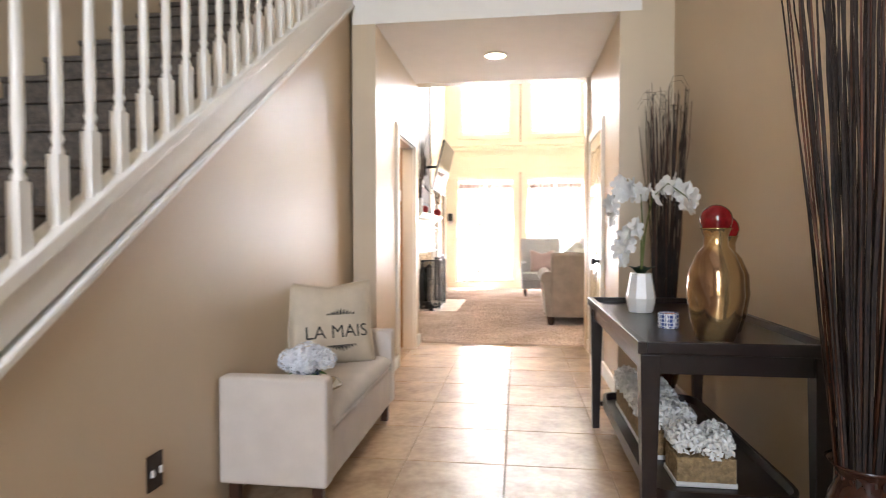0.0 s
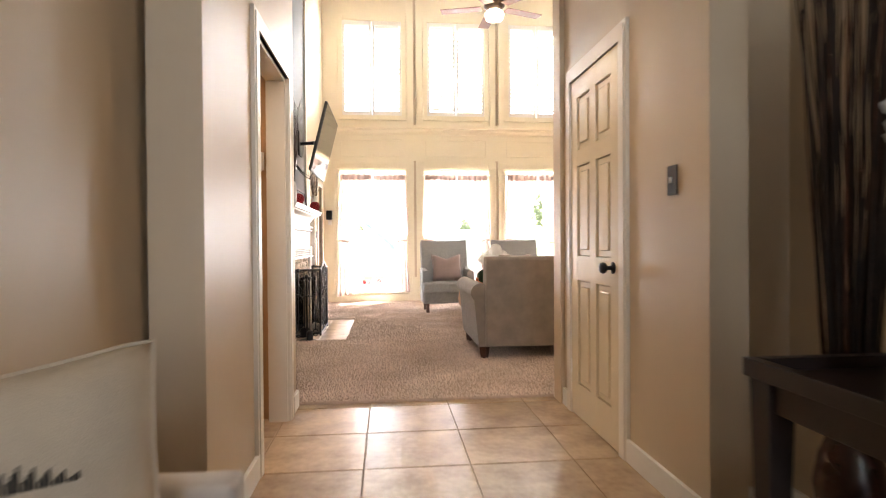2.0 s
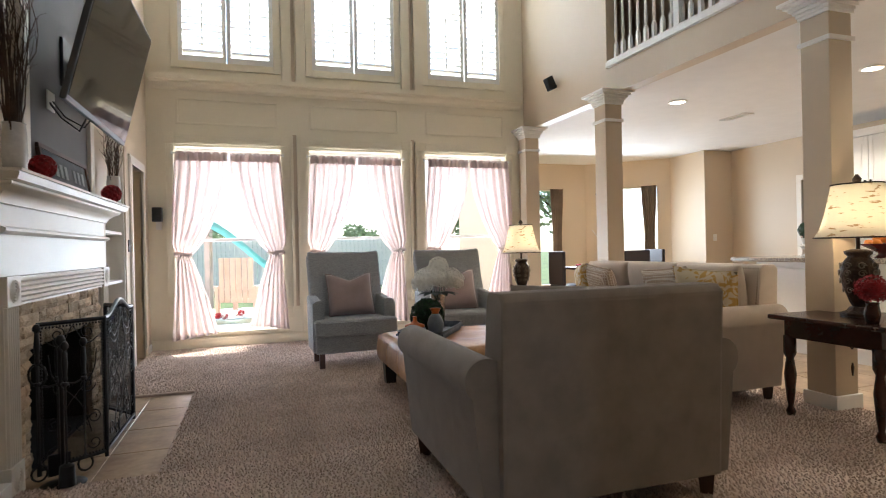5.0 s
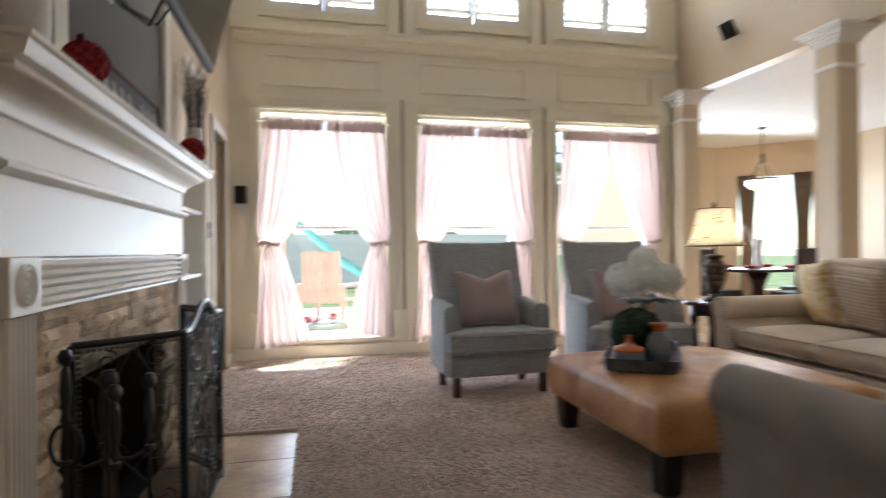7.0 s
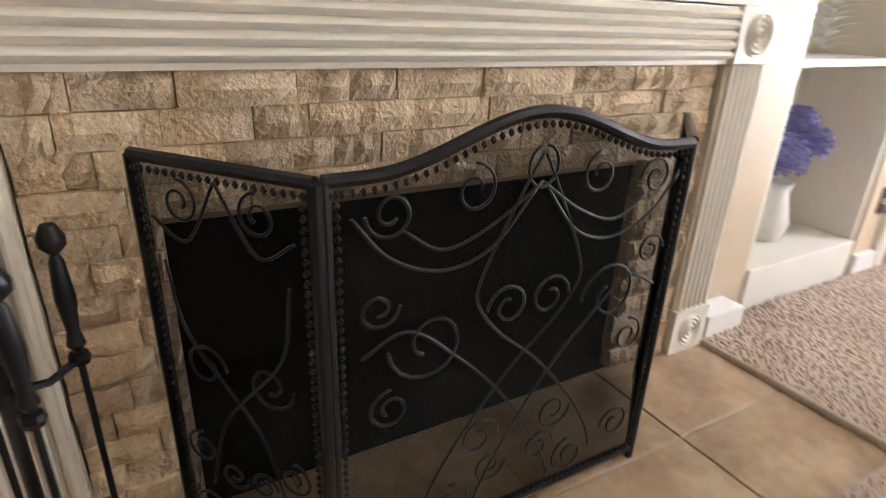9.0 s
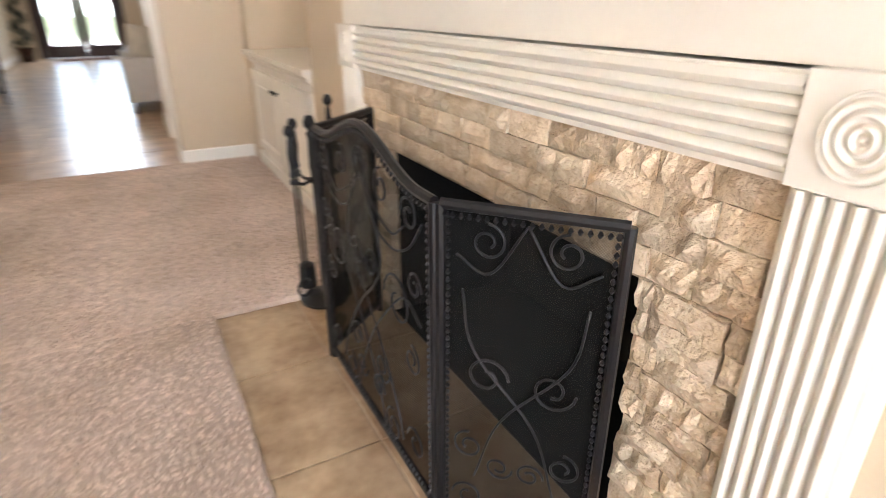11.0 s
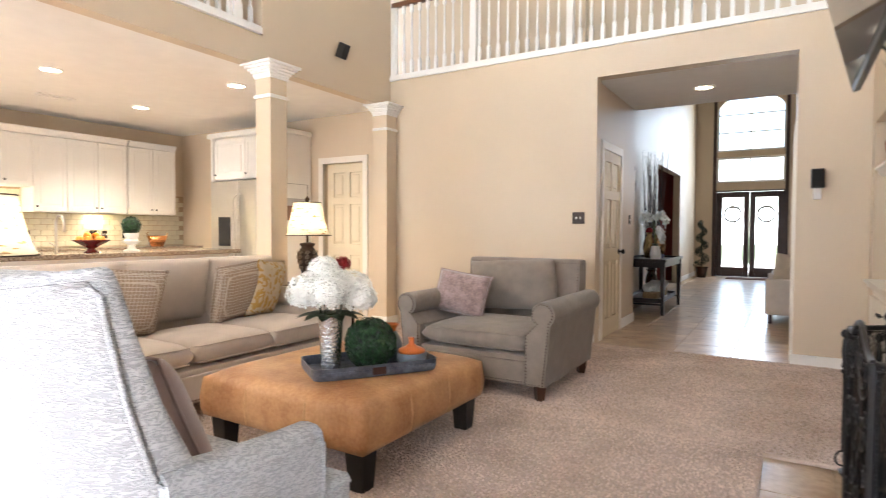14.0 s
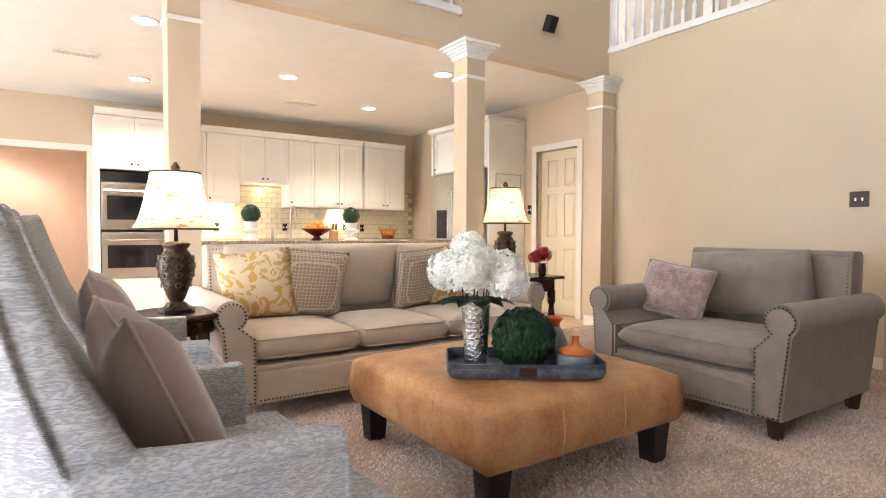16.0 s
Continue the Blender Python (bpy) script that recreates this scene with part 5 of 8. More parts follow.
# ---- tray on the ottoman ----
GALV = mat("blue_grey_zinc", (0.17, 0.20, 0.25), 0.45, 0.4, var=0.3, scale=12, bump=0.1)
TRAYM = pose(2.19, 9.40, 0.452, 0, 0, 56)
t = thing("tray", TRAYM, "blue-grey zinc tray with handles on the ottoman", "tray")
bm = bmesh.new()
out = [(0.325 * math.copysign(abs(math.cos(a)) ** 0.2, math.cos(a)), 0.175 * math.copysign(abs(math.sin(a)) ** 0.2, math.sin(a))) for a in [2 * math.pi * k / 48 for k in range(48)]]
rings = [[bm.verts.new((x * s, y * s2, z)) for x, y in out] for s, s2, z in ((0.97, 0.95, 0.0), (1.0, 1.0, 0.02), (1.0, 1.0, 0.055), (1.01, 1.02, 0.06), (0.99, 0.98, 0.06), (0.98, 0.97, 0.05), (0.97, 0.95, 0.012))]
for a, b in zip(rings, rings[1:]):
    for i in range(48):
        bm.faces.new((a[i], a[(i + 1) % 48], b[(i + 1) % 48], b[i]))
bm.faces.new(rings[0][::-1]), bm.faces.new(rings[-1])
part("pan", bm, GALV, t, smooth="auto")
part("band", boxes((-0.3, 0.3, -0.178, -0.174, 0.025, 0.04), (-0.3, 0.3, 0.174, 0.178, 0.025, 0.04)), GALV, t)
part("label_holder", boxes((-0.035, 0.035, 0.174, 0.182, 0.012, 0.048)), mat("rusty_plate", (0.08, 0.04, 0.03), 0.5, 0.5), t, "small rusty label plate", bevel=0.003)
SILVER = mat("hammered_silver", (0.72, 0.70, 0.68), 0.16, 1.0, var=0.1, bump=1.0, bscale=70)
PETAL = mat("white_hydrangea_petals", (0.90, 0.90, 0.85), 0.7, var=0.03, scale=30)
LEAF = mat("dark_green_leaves", (0.018, 0.05, 0.02), 0.45, var=0.3, scale=30)


def petals(bm, c, r, n, rnd, size=0.018, squash=0.85):
    for i in range(n):
        g = i * 2.39996 + rnd.uniform(-0.2, 0.2)
        z = 1 - 1.75 * (i + 0.5) / n
        k = math.sqrt(max(0, 1 - z * z))
        d = Vector((k * math.cos(g), k * math.sin(g), z * squash))
        p = Vector(c) + d * r * rnd.uniform(0.88, 1.06)
        q = d.to_track_quat("Z", "Y").to_matrix()
        tw = rnd.uniform(0, 1.57)
        o = bm.verts.new(p)
        for a in range(4):
            a0 = tw + a * math.pi / 2
            vs = [bm.verts.new(p + q @ Vector((size * f * math.cos(a0 + da), size * f * math.sin(a0 + da), h * size))) for f, da, h in ((0.7, -0.55, 0.25), (1.15, 0, 0.05 + rnd.uniform(0, 0.3)), (0.7, 0.55, 0.25))]
            bm.faces.new((o, vs[0], vs[1], vs[2]))


def leaf(bm, p, d, L, w, droop=0.3):
    p, d = Vector(p), Vector(d).normalized()
    s = d.cross(Vector((0, 0, 1))).normalized()
    rows = []
    for k in range(6):
        f = k / 5
        c = p + d * L * f + Vector((0, 0, -droop * L * f * f))
        ww = w * math.sin(math.pi * (0.08 + 0.9 * f))
        rows.append((bm.verts.new(c - s * ww + Vector((0, 0, 0.15 * ww))), bm.verts.new(c), bm.verts.new(c + s * ww + Vector((0, 0, 0.15 * ww)))))
    for a, b in zip(rows, rows[1:]):
        bm.faces.new((a[0], a[1], b[1], b[0])), bm.faces.new((a[1], a[2], b[2], b[1]))


def hydrangeas(parent, heads, rnd, material=None, size=0.018, n=90):
    for c, r in heads:
        bm = bmesh.new()
        petals(bm, c, r, n, rnd, size)
        lathe(bm, [(0.004, -r * 0.62), (r * 0.7, -r * 0.3), (r * 0.78, 0), (r * 0.6, r * 0.4), (0.004, r * 0.62)], 10, c)
        part("bloom", bm, material or PETAL, parent, "round white hydrangea bloom" if material is None else "")


rnd = random.Random(11)
vm = TRAYM @ pose(0.2, 0.0, 0.014) @ Matrix.Scale(1.12, 4)
t = thing("flower_vase", vm, "hammered silver vase of white hydrangeas on the tray", "vase")
part("vase", lathe(bmesh.new(), [(0.042, 0), (0.044, 0.005), (0.048, 0.1), (0.056, 0.25), (0.058, 0.255), (0.053, 0.25), (0.045, 0.1)], 28), SILVER, t, "tapered hammered silver vase", smooth=True)
hydrangeas(t, [((0.0, 0.0, 0.40), 0.085), ((0.10, 0.02, 0.37), 0.085), ((-0.1, -0.02, 0.37), 0.09), ((0.03, 0.1, 0.36), 0.085), ((-0.02, -0.1, 0.36), 0.085), ((-0.11, 0.08, 0.33), 0.075), ((0.10, -0.09, 0.34), 0.08), ((0.03, 0.0, 0.45), 0.07)], rnd)
bm = bmesh.new()
for k in range(12):
    a = k * 0.55
    leaf(bm, (0.02 * math.cos(a), 0.02 * math.sin(a), 0.25), (math.cos(a), math.sin(a), 0.25), 0.14, 0.035)
for k in range(8):
    a = k * 0.8
    tube(bm, [(0.02 * math.cos(a), 0.02 * math.sin(a), 0.1), (0.06 * math.cos(a), 0.06 * math.sin(a), 0.34)], 0.003, 4)
part("leaves", bm, LEAF, t, "dark green leaves and stems")
BOX = mat("boxwood_leaves", (0.020, 0.085, 0.022), 0.5, var=0.4, scale=40)


def boxwood(name, m, r, label, n=1400):
    t = thing(name, m, label, "topiary")
    bm = bmesh.new()
    rnd = random.Random(int(r * 1e4))
    lathe(bm, [(0.002, -r * 0.9), (r * 0.63, -r * 0.63), (r * 0.88, 0), (r * 0.63, r * 0.63), (0.002, r * 0.9)], 14)
    for i in range(n):
        g = i * 2.39996
        z = 1 - 2 * (i + 0.5) / n
        k = math.sqrt(1 - z * z)
        d = Vector((k * math.cos(g), k * math.sin(g), z))
        p = d * r * rnd.uniform(0.86, 1.0)
        q = (d + Vector((rnd.uniform(-0.7, 0.7), rnd.uniform(-0.7, 0.7), rnd.uniform(-0.7, 0.7)))).to_track_quat("Z", "Y").to_matrix()
        s = r * 0.085 * rnd.uniform(0.7, 1.3)
        vs = [bm.verts.new(p + q @ Vector(o) * s) for o in ((0, -1, 0), (0.6, 0, 0.3), (0, 1.1, 0.2), (-0.6, 0, 0.3))]
        bm.faces.new(vs)
    part("foliage", bm, BOX, t)
    return t


boxwood("boxwood_ball", TRAYM @ pose(0.0, 0.03, 0.14), 0.132, "dark green boxwood ball resting in the tray", 2200)
GLAZE = mat("blue_grey_glaze", (0.20, 0.24, 0.28), 0.3, var=0.15)
ORANGE = mat("orange_glaze", (0.62, 0.15, 0.03), 0.3, var=0.1)
for dx, dy, hh, lab, squat in ((-0.215, 0.06, 0.0, "squat blue-grey jar with an orange glazed neck", True), (-0.15, -0.08, 0.0, "tall blue-grey bottle with an orange glazed rim", False)):
    t = thing("jar", TRAYM @ pose(dx, dy, 0.013) @ Matrix.Scale(1.12, 4), lab, "jar")
    if squat:
        part("body", lathe(bmesh.new(), [(0.055, 0), (0.068, 0.02), (0.07, 0.05), (0.066, 0.062)], 24), GLAZE, t, smooth="auto")
        part("neck", lathe(bmesh.new(), [(0.066, 0.062), (0.064, 0.075), (0.03, 0.088), (0.014, 0.1), (0.012, 0.125), (0.016, 0.13), (0.01, 0.13)], 24), ORANGE, t, "orange glazed neck", smooth=True)
    else:
        part("body", lathe(bmesh.new(), [(0.03, 0), (0.05, 0.03), (0.055, 0.08), (0.042, 0.12), (0.025, 0.145)], 24), GLAZE, t, smooth=True)
        part("neck", lathe(bmesh.new(), [(0.025, 0.145), (0.024, 0.155), (0.036, 0.175), (0.038, 0.18), (0.03, 0.178), (0.02, 0.15)], 24), ORANGE, t, "orange glazed rim", smooth=True)

# ---- end tables and lamps ----
SHADE = bpy.data.materials.new("parchment_shade")
SHADE.use_nodes = True
st = SHADE.node_tree
st.nodes.remove(st.nodes["Principled BSDF"])
sd, sr, smx = st.nodes.new("ShaderNodeBsdfDiffuse"), st.nodes.new("ShaderNodeBsdfTranslucent"), st.nodes.new("ShaderNodeMixShader")
sw, sc = st.nodes.new("ShaderNodeTexNoise"), st.nodes.new("ShaderNodeTexCoord")
smp = st.nodes.new("ShaderNodeMapping")
smp.inputs["Scale"].default_value = (14, 14, 60)
sw.inputs["Scale"].default_value, sw.inputs["Detail"].default_value = 1.0, 6
srg, smc = st.nodes.new("ShaderNodeMapRange"), st.nodes.new("ShaderNodeMix")
smc.data_type = "RGBA"
srg.inputs[1].default_value, srg.inputs[2].default_value = 0.60, 0.66
smc.inputs[6].default_value, smc.inputs[7].default_value = (0.88, 0.84, 0.74, 1), (0.45, 0.32, 0.18, 1)
st.links.new(sc.outputs["Object"], smp.inputs["Vector"])
st.links.new(smp.outputs[0], sw.inputs["Vector"])
st.links.new(sw.outputs[0], srg.inputs[0])
st.links.new(srg.outputs[0], smc.inputs[0])
for n_ in (sd, sr):
    st.links.new(smc.outputs[2], n_.inputs["Color"])
smx.inputs[0].default_value = 0.6
st.links.new(sd.outputs[0], smx.inputs[1])
st.links.new(sr.outputs[0], smx.inputs[2])
st.links.new(smx.outputs[0], st.nodes["Material Output"].inputs["Surface"])
BRONZE = mat("carved_antique_bronze", (0.09, 0.055, 0.035), 0.4, 0.6, var=0.3, scale=25, bump=1.0, bscale=45)
TABLEW = mat("dark_cherry_wood", (0.045, 0.014, 0.009), 0.22, var=0.2, scale=8)


def table_lamp(m, label):
    t = thing("table_lamp", m, label, "lamp", "table lamps")
    part("foot", lathe(bmesh.new(), [(0.09, 0), (0.092, 0.015), (0.06, 0.03), (0.045, 0.05)], 8), BRONZE, t, bevel=0.003)
    bm = bmesh.new()
    n = 32
    prof = [(0.032, 0.05), (0.045, 0.075), (0.075, 0.16), (0.088, 0.22), (0.085, 0.27), (0.062, 0.31), (0.05, 0.325), (0.065, 0.34), (0.068, 0.355), (0.035, 0.365)]
    lathe(bm, prof, n)
    part("body", bm, BRONZE, t, "urn-shaped carved bronze body", smooth=True)
    bm = bmesh.new()
    for s in range(8):
        a = 2 * math.pi * s / 8
        for z, r in ((0.14, 0.069), (0.19, 0.083), (0.235, 0.088), (0.275, 0.082)):
            pts = []
            for k in range(11):
                f = k / 10
                b = f * 2.6 * math.pi
                rr = 0.020 * (1 - 0.7 * f)
                pts.append(((r + 0.003) * math.cos(a + rr * math.cos(b) / r), (r + 0.003) * math.sin(a + rr * math.cos(b) / r), z + rr * math.sin(b)))
            tube(bm, pts, 0.0035, 4)
    part("scrolls", bm, mat("silvery_bronze", (0.25, 0.2, 0.15), 0.35, 0.8), t, "raised leaf scrolls", smooth=True)
    part("stem", lathe(bmesh.new(), [(0.01, 0.36), (0.01, 0.73), (0.02, 0.735), (0.022, 0.75), (0.006, 0.775)], 12), BRONZE, t, smooth=True)
    bm = bmesh.new()
    n = 40
    rows = []
    for k in range(9):
        f = k / 8
        r = 0.205 - 0.085 * f ** 0.62
        rows.append([bm.verts.new((r * math.cos(2 * math.pi * i / n), r * math.sin(2 * math.pi * i / n), 0.43 + 0.29 * f)) for i in range(n)])
    for a, b in zip(rows, rows[1:]):
        for i in range(n):
            bm.faces.new((a[i], a[(i + 1) % n], b[(i + 1) % n], b[i]))
    bmesh.ops.solidify(bm, geom=bm.faces[:], thickness=0.002)
    sh = part("shade", bm, SHADE, t, "parchment bell shade with faded script", smooth=True)
    for r, z in ((0.206, 0.43), (0.121, 0.72)):
        part("binding", tube(bmesh.new(), [(r * math.cos(2 * math.pi * i / n), r * math.sin(2 * math.pi * i / n), z) for i in range(n + 1)], 0.004, 5), mat("dark_brown_binding", (0.03, 0.015, 0.01), 0.7), sh, "dark brown binding")
    w = m @ Vector((0, 0, 0.55))
    bulb(w[0], w[1], w[2], 1.5, (1.0, 0.78, 0.52))
    part("bulb", lathe(bmesh.new(), [(0.012, 0.46), (0.028, 0.52), (0.03, 0.545), (0.018, 0.575), (0.004, 0.58)], 12), glow("warm_bulb", (1.0, 0.75, 0.45), 6), t, "glowing warm bulb", smooth=True).visible_shadow = False
    return t


t = thing("end_table", pose(3.54, 10.55, 0.02), "round dark cherry wood end table beside the sofa", "table")
part("top", lathe(bmesh.new(), [(0.215, 0.57), (0.23, 0.58), (0.23, 0.595), (0.22, 0.605)], 40), TABLEW, t, smooth="auto")
part("apron", lathe(bmesh.new(), [(0.18, 0.5), (0.185, 0.57)], 32), TABLEW, t, smooth="auto")
for a in (45, 135, 225, 315):
    part("leg", lathe(bmesh.new(), [(0.02, 0), (0.025, 0.03), (0.014, 0.06), (0.022, 0.12), (0.03, 0.3), (0.02, 0.42), (0.032, 0.45), (0.032, 0.55)], 14, (0.15 * math.cos(radians(a)), 0.15 * math.sin(radians(a)), 0)), TABLEW, t, "turned wooden leg", smooth=True)
table_lamp(pose(3.54, 10.55, 0.626) @ Matrix.Scale(0.985, 4), "lit table lamp with parchment shade on the round table")
t = thing("side_table", pose(4.32, 7.62, 0.02), "dark cherry wood side table with turned legs", "table")
part("top", boxes((-0.33, 0.33, -0.36, 0.36, 0.60, 0.63)), TABLEW, t, bevel=0.01)
part("apron", boxes((-0.27, 0.27, -0.29, 0.29, 0.49, 0.60)), TABLEW, t, bevel=0.004)
for sx in (-1, 1):
    for sy in (-1, 1):
        part("leg", lathe(bmesh.new(), [(0.02, 0.0), (0.028, 0.03), (0.015, 0.06), (0.024, 0.12), (0.035, 0.26), (0.022, 0.36), (0.036, 0.39), (0.036, 0.5)], 14, (sx * 0.25, sy * 0.27, 0)), TABLEW, t, "turned wooden leg", smooth=True)
table_lamp(pose(4.36, 7.66, 0.651) @ Matrix.Scale(1.1, 4), "lit table lamp with parchment shade on the side table")
t = thing("red_flower_vase", pose(4.12, 7.42, 0.651), "red hydrangea in a short dark vase on the side table", "vase")
part("vase", lathe(bmesh.new(), [(0.03, 0), (0.04, 0.05), (0.03, 0.1), (0.035, 0.11), (0.02, 0.1)], 16), TABLEW, t, smooth=True)
hydrangeas(t, [((0, 0, 0.19), 0.08), ((0.06, 0.03, 0.16), 0.06)], random.Random(3), RED_F, 0.018, 80)

# ---- wall fittings ----
def speaker(m, label):
    t = thing("wall_speaker", m, label, "speaker", "surround speakers")
    part("cabinet", boxes((-0.05, 0.05, 0.05, 0.14, -0.08, 0.08)), PLASTIC, t, bevel=0.008)
    part("grille", boxes((-0.042, 0.042, 0.14, 0.144, -0.07, 0.07)), mat("black_grille_cloth", (0.008, 0.008, 0.008), 0.9), t)
    part("bracket", tube(bmesh.new(), [(0, 0.0, -0.06), (0, 0.03, -0.05), (0, 0.06, -0.02)], 0.012, 8), PLASTIC, t)
    part("wall_plate", boxes((-0.03, 0.03, 0.0, 0.012, -0.17, -0.04)), WHITE, t, "white plastic wall plate", bevel=0.004)
    return t


speaker(pose(0.13, 5.93, 1.62), "small black speaker on a white wall plate")
speaker(pose(-0.13, Y0, 1.56, 0, 0, 180), "small black speaker on a white wall plate")
speaker(pose(4.61, 6.95, 3.17, 0, 0, 90) @ pose(0, 0, 0, -25, 0, 0), "small black speaker tilted down on a wall bracket")
speaker(pose(4.515, 11.45, 3.17, 0, 0, 90) @ pose(0, 0, 0, -25, 0, 0), "small black speaker tilted down on a wall bracket")
BRZ = mat("dark_bronze_plate", (0.035, 0.022, 0.016), 0.4, 0.5)


def wall_plate(m, w, h, label, toggles=1, material=None, name="switch_plate"):
    t = thing(name, m, label, "wall switch" if name == "switch_plate" else "outlet")
    part("plate", boxes((-w / 2, w / 2, 0, 0.008, -h / 2, h / 2)), material or BRZ, t, bevel=0.003)
    for k in range(toggles):
        x = (k - (toggles - 1) / 2) * 0.045
        part("toggle", boxes((x - 0.006, x + 0.006, 0.008, 0.018, -0.012, 0.012)), WHITE, t, "pale toggle", bevel=0.002)
    return t


wall_plate(pose(2.2, 5.93, 1.31), 0.13, 0.12, "dark bronze double switch plate on a tan wall", 2)
wall_plate(pose(2.05, 4.36, 1.32, 0, 0, 90), 0.075, 0.12, "dark bronze switch plate on the corridor wall", 1)
wall_plate(pose(0.08, 1.75, 0.34, 0, 0, -90), 0.08, 0.125, "dark bronze outlet plate on the stair wall", 2, None, "outlet_plate")
wall_plate(pose(-0.24, 11.29, 1.2, 0, 0, -90), 0.07, 0.115, "dark bronze switch plate by the doorway", 1)
wall_plate(pose(-0.24, 11.29, 0.33, 0, 0, -90), 0.07, 0.115, "dark bronze outlet plate by the doorway", 2, None, "outlet_plate")
wall_plate(pose(5.93, 5.9, 1.34, 0, 0, 0), 0.08, 0.12, "dark bronze switch plate beside the kitchen door", 2)
wall_plate(pose(8.55, 13.1, 1.2, 0, 0, 180), 0.08, 0.12, "white switch plate in the breakfast nook", 1, WHITE)
t = thing("thermostat", pose(0.07, 5.68, 1.57, 0, 0, 180), "white thermostat with a green display on a brown wall", "thermostat")
part("case", boxes((-0.075, 0.075, 0, 0.03, -0.055, 0.055)), WHITE, t, bevel=0.006)
part("display", boxes((-0.035, 0.035, 0.03, 0.032, -0.02, 0.025)), mat("grey_green_display", (0.10, 0.12, 0.06), 0.3), t, "grey-green display")


def downlight(x, y, z, power, size=0.08):
    t = thing("recessed_light", pose(x, y, z), "round white recessed ceiling light, lit", "ceiling light", "recessed lights")
    part("trim_ring", tube(bmesh.new(), [((size + 0.013) * math.cos(2 * math.pi * i / 28), (size + 0.013) * math.sin(2 * math.pi * i / 28), -0.002) for i in range(29)], 0.013, 6), WHITE, t, smooth="auto")
    part("diffuser", lathe(bmesh.new(), [(size + 0.004, -0.004), (size + 0.004, 0.001)], 28), glow("warm_downlight", (1.0, 0.86, 0.66), 6), t, "glowing lens")
    if power:
        spot(x, y, z - 0.02, power, (1.0, 0.70, 0.40) if z > 2.73 else (1.0, 0.88, 0.71))


downlight(1.14, 4.95, 2.74, 2.8)
downlight(-0.4, 5.05, 2.5, 4)
downlight(9.85, 11.7, 2.5, 22)
for x, y in ((5.5, 10.46), (7.5, 10.3), (6.45, 8.97), (7.35, 7.55), (5.4, 7.65)):
    downlight(x, y, 2.72, 33)
for x, y in ((6.8, 10.9), (7.65, 8.4)):
    t = thing("ceiling_vent", pose(x, y, 2.72, 0, 0, 90), "white slatted ceiling air vent", "vent", "ceiling vents")
    part("frame", boxes((-0.2, 0.2, -0.08, -0.06, -0.012, 0), (-0.2, 0.2, 0.06, 0.08, -0.012, 0), (-0.2, -0.18, -0.06, 0.06, -0.012, 0), (0.18, 0.2, -0.06, 0.06, -0.012, 0)), WHITE, t)
    for k in range(9):
        part("slat", boxes((-0.17 + 0.04 * k, -0.15 + 0.04 * k, -0.06, 0.06, -0.01, -0.004)), WHITE, t)

# ---- kitchen ----
def cabinet_front(t, axis_m, w, h, z0, knob):
    """A raised-panel cabinet door in the xz plane looking along +y."""
    d = part("door", boxes((0.004, w - 0.004, 0, 0.02, z0, z0 + h)), WHITE, t, bevel=0.003)
    d.matrix_local = axis_m
    bm2 = boxes((0.004, 0.055, 0.02, 0.028, z0, z0 + h), (w - 0.055, w - 0.004, 0.02, 0.028, z0, z0 + h), (0.055, w - 0.055, 0.02, 0.028, z0, z0 + 0.058), (0.055, w - 0.055, 0.02, 0.028, z0 + h - 0.058, z0 + h))
    bm3 = boxes((0.085, w - 0.085, 0.02, 0.027, z0 + 0.09, z0 + h - 0.09))
    part("door_frame", bm2, WHITE, d, bevel=0.004)
    part("raised_panel", bm3, WHITE, d, bevel=0.006)
    part("knob", lathe(bmesh.new(), [(0.005, 0), (0.005, 0.014), (0.014, 0.02), (0.012, 0.03), (0.003, 0.032)], 10), BLACK, d, "dark round knob").matrix_local = pose(w - 0.035 if knob > 0 else 0.035, 0.026, z0 + (0.06 if z0 > 1 else h - 0.06), -90, 0, 0)


def kitchen_unit(m, w, d, z0, z1, doors, label, crown=True):
    t = thing("kitchen_cabinet", m, label, "cabinet", "kitchen cabinets")
    part("body", boxes((0, w, -d, 0, z0, z1)), WHITE, t)
    for i in range(doors):
        cabinet_front(t, pose(i * w / doors, 0, 0), w / doors, z1 - z0 - 0.05, z0 + 0.01, 1 if i % 2 == 0 else -1)
    if crown:
        bm = prism(bmesh.new(), [(-0.01, z1 - 0.04), (0.025, z1 - 0.03), (0.035, z1), (0.06, z1 + 0.04), (0.06, z1 + 0.055), (-0.01, z1 + 0.055)], "x", -0.0, w)
        part("crown", bm, WHITE, t, "white crown moulding")
    return t


# uppers look along -x: local x runs along -y of the room
def facing(x, y):
    return pose(x, y, 0, 0, 0, 90)


for y, w, z0, n in ((8.95, 0.88, 1.42, 2), (8.25, 0.70, 1.72, 2), (7.05, 1.2, 1.40, 3), (6.28, 0.74, 1.40, 2)):
    kitchen_unit(facing(8.6, y), w, 0.33, z0, 2.42, n, "white raised-panel upper kitchen cabinet with dark knobs")
t = kitchen_unit(facing(8.3, 9.86), 0.84, 0.63, 1.78, 2.46, 2, "white tall oven cabinet with doors above")
part("carcass", boxes((0, 0.84, -0.63, 0, 0, 0.45), (0, 0.05, -0.63, 0, 0.45, 1.78), (0.79, 0.84, -0.63, 0, 0.45, 1.78), (0.05, 0.79, -0.63, -0.55, 0.45, 1.78)), WHITE, t)
STEEL = mat("brushed_steel", (0.55, 0.53, 0.50), 0.28, 1.0, var=0.05, scale=3, bump=0.03)
OVEN = mat("black_oven_glass", (0.01, 0.01, 0.012), 0.08)
ov = thing("double_oven", facing(8.3, 9.91), "stainless steel double wall oven with black glass", "oven")
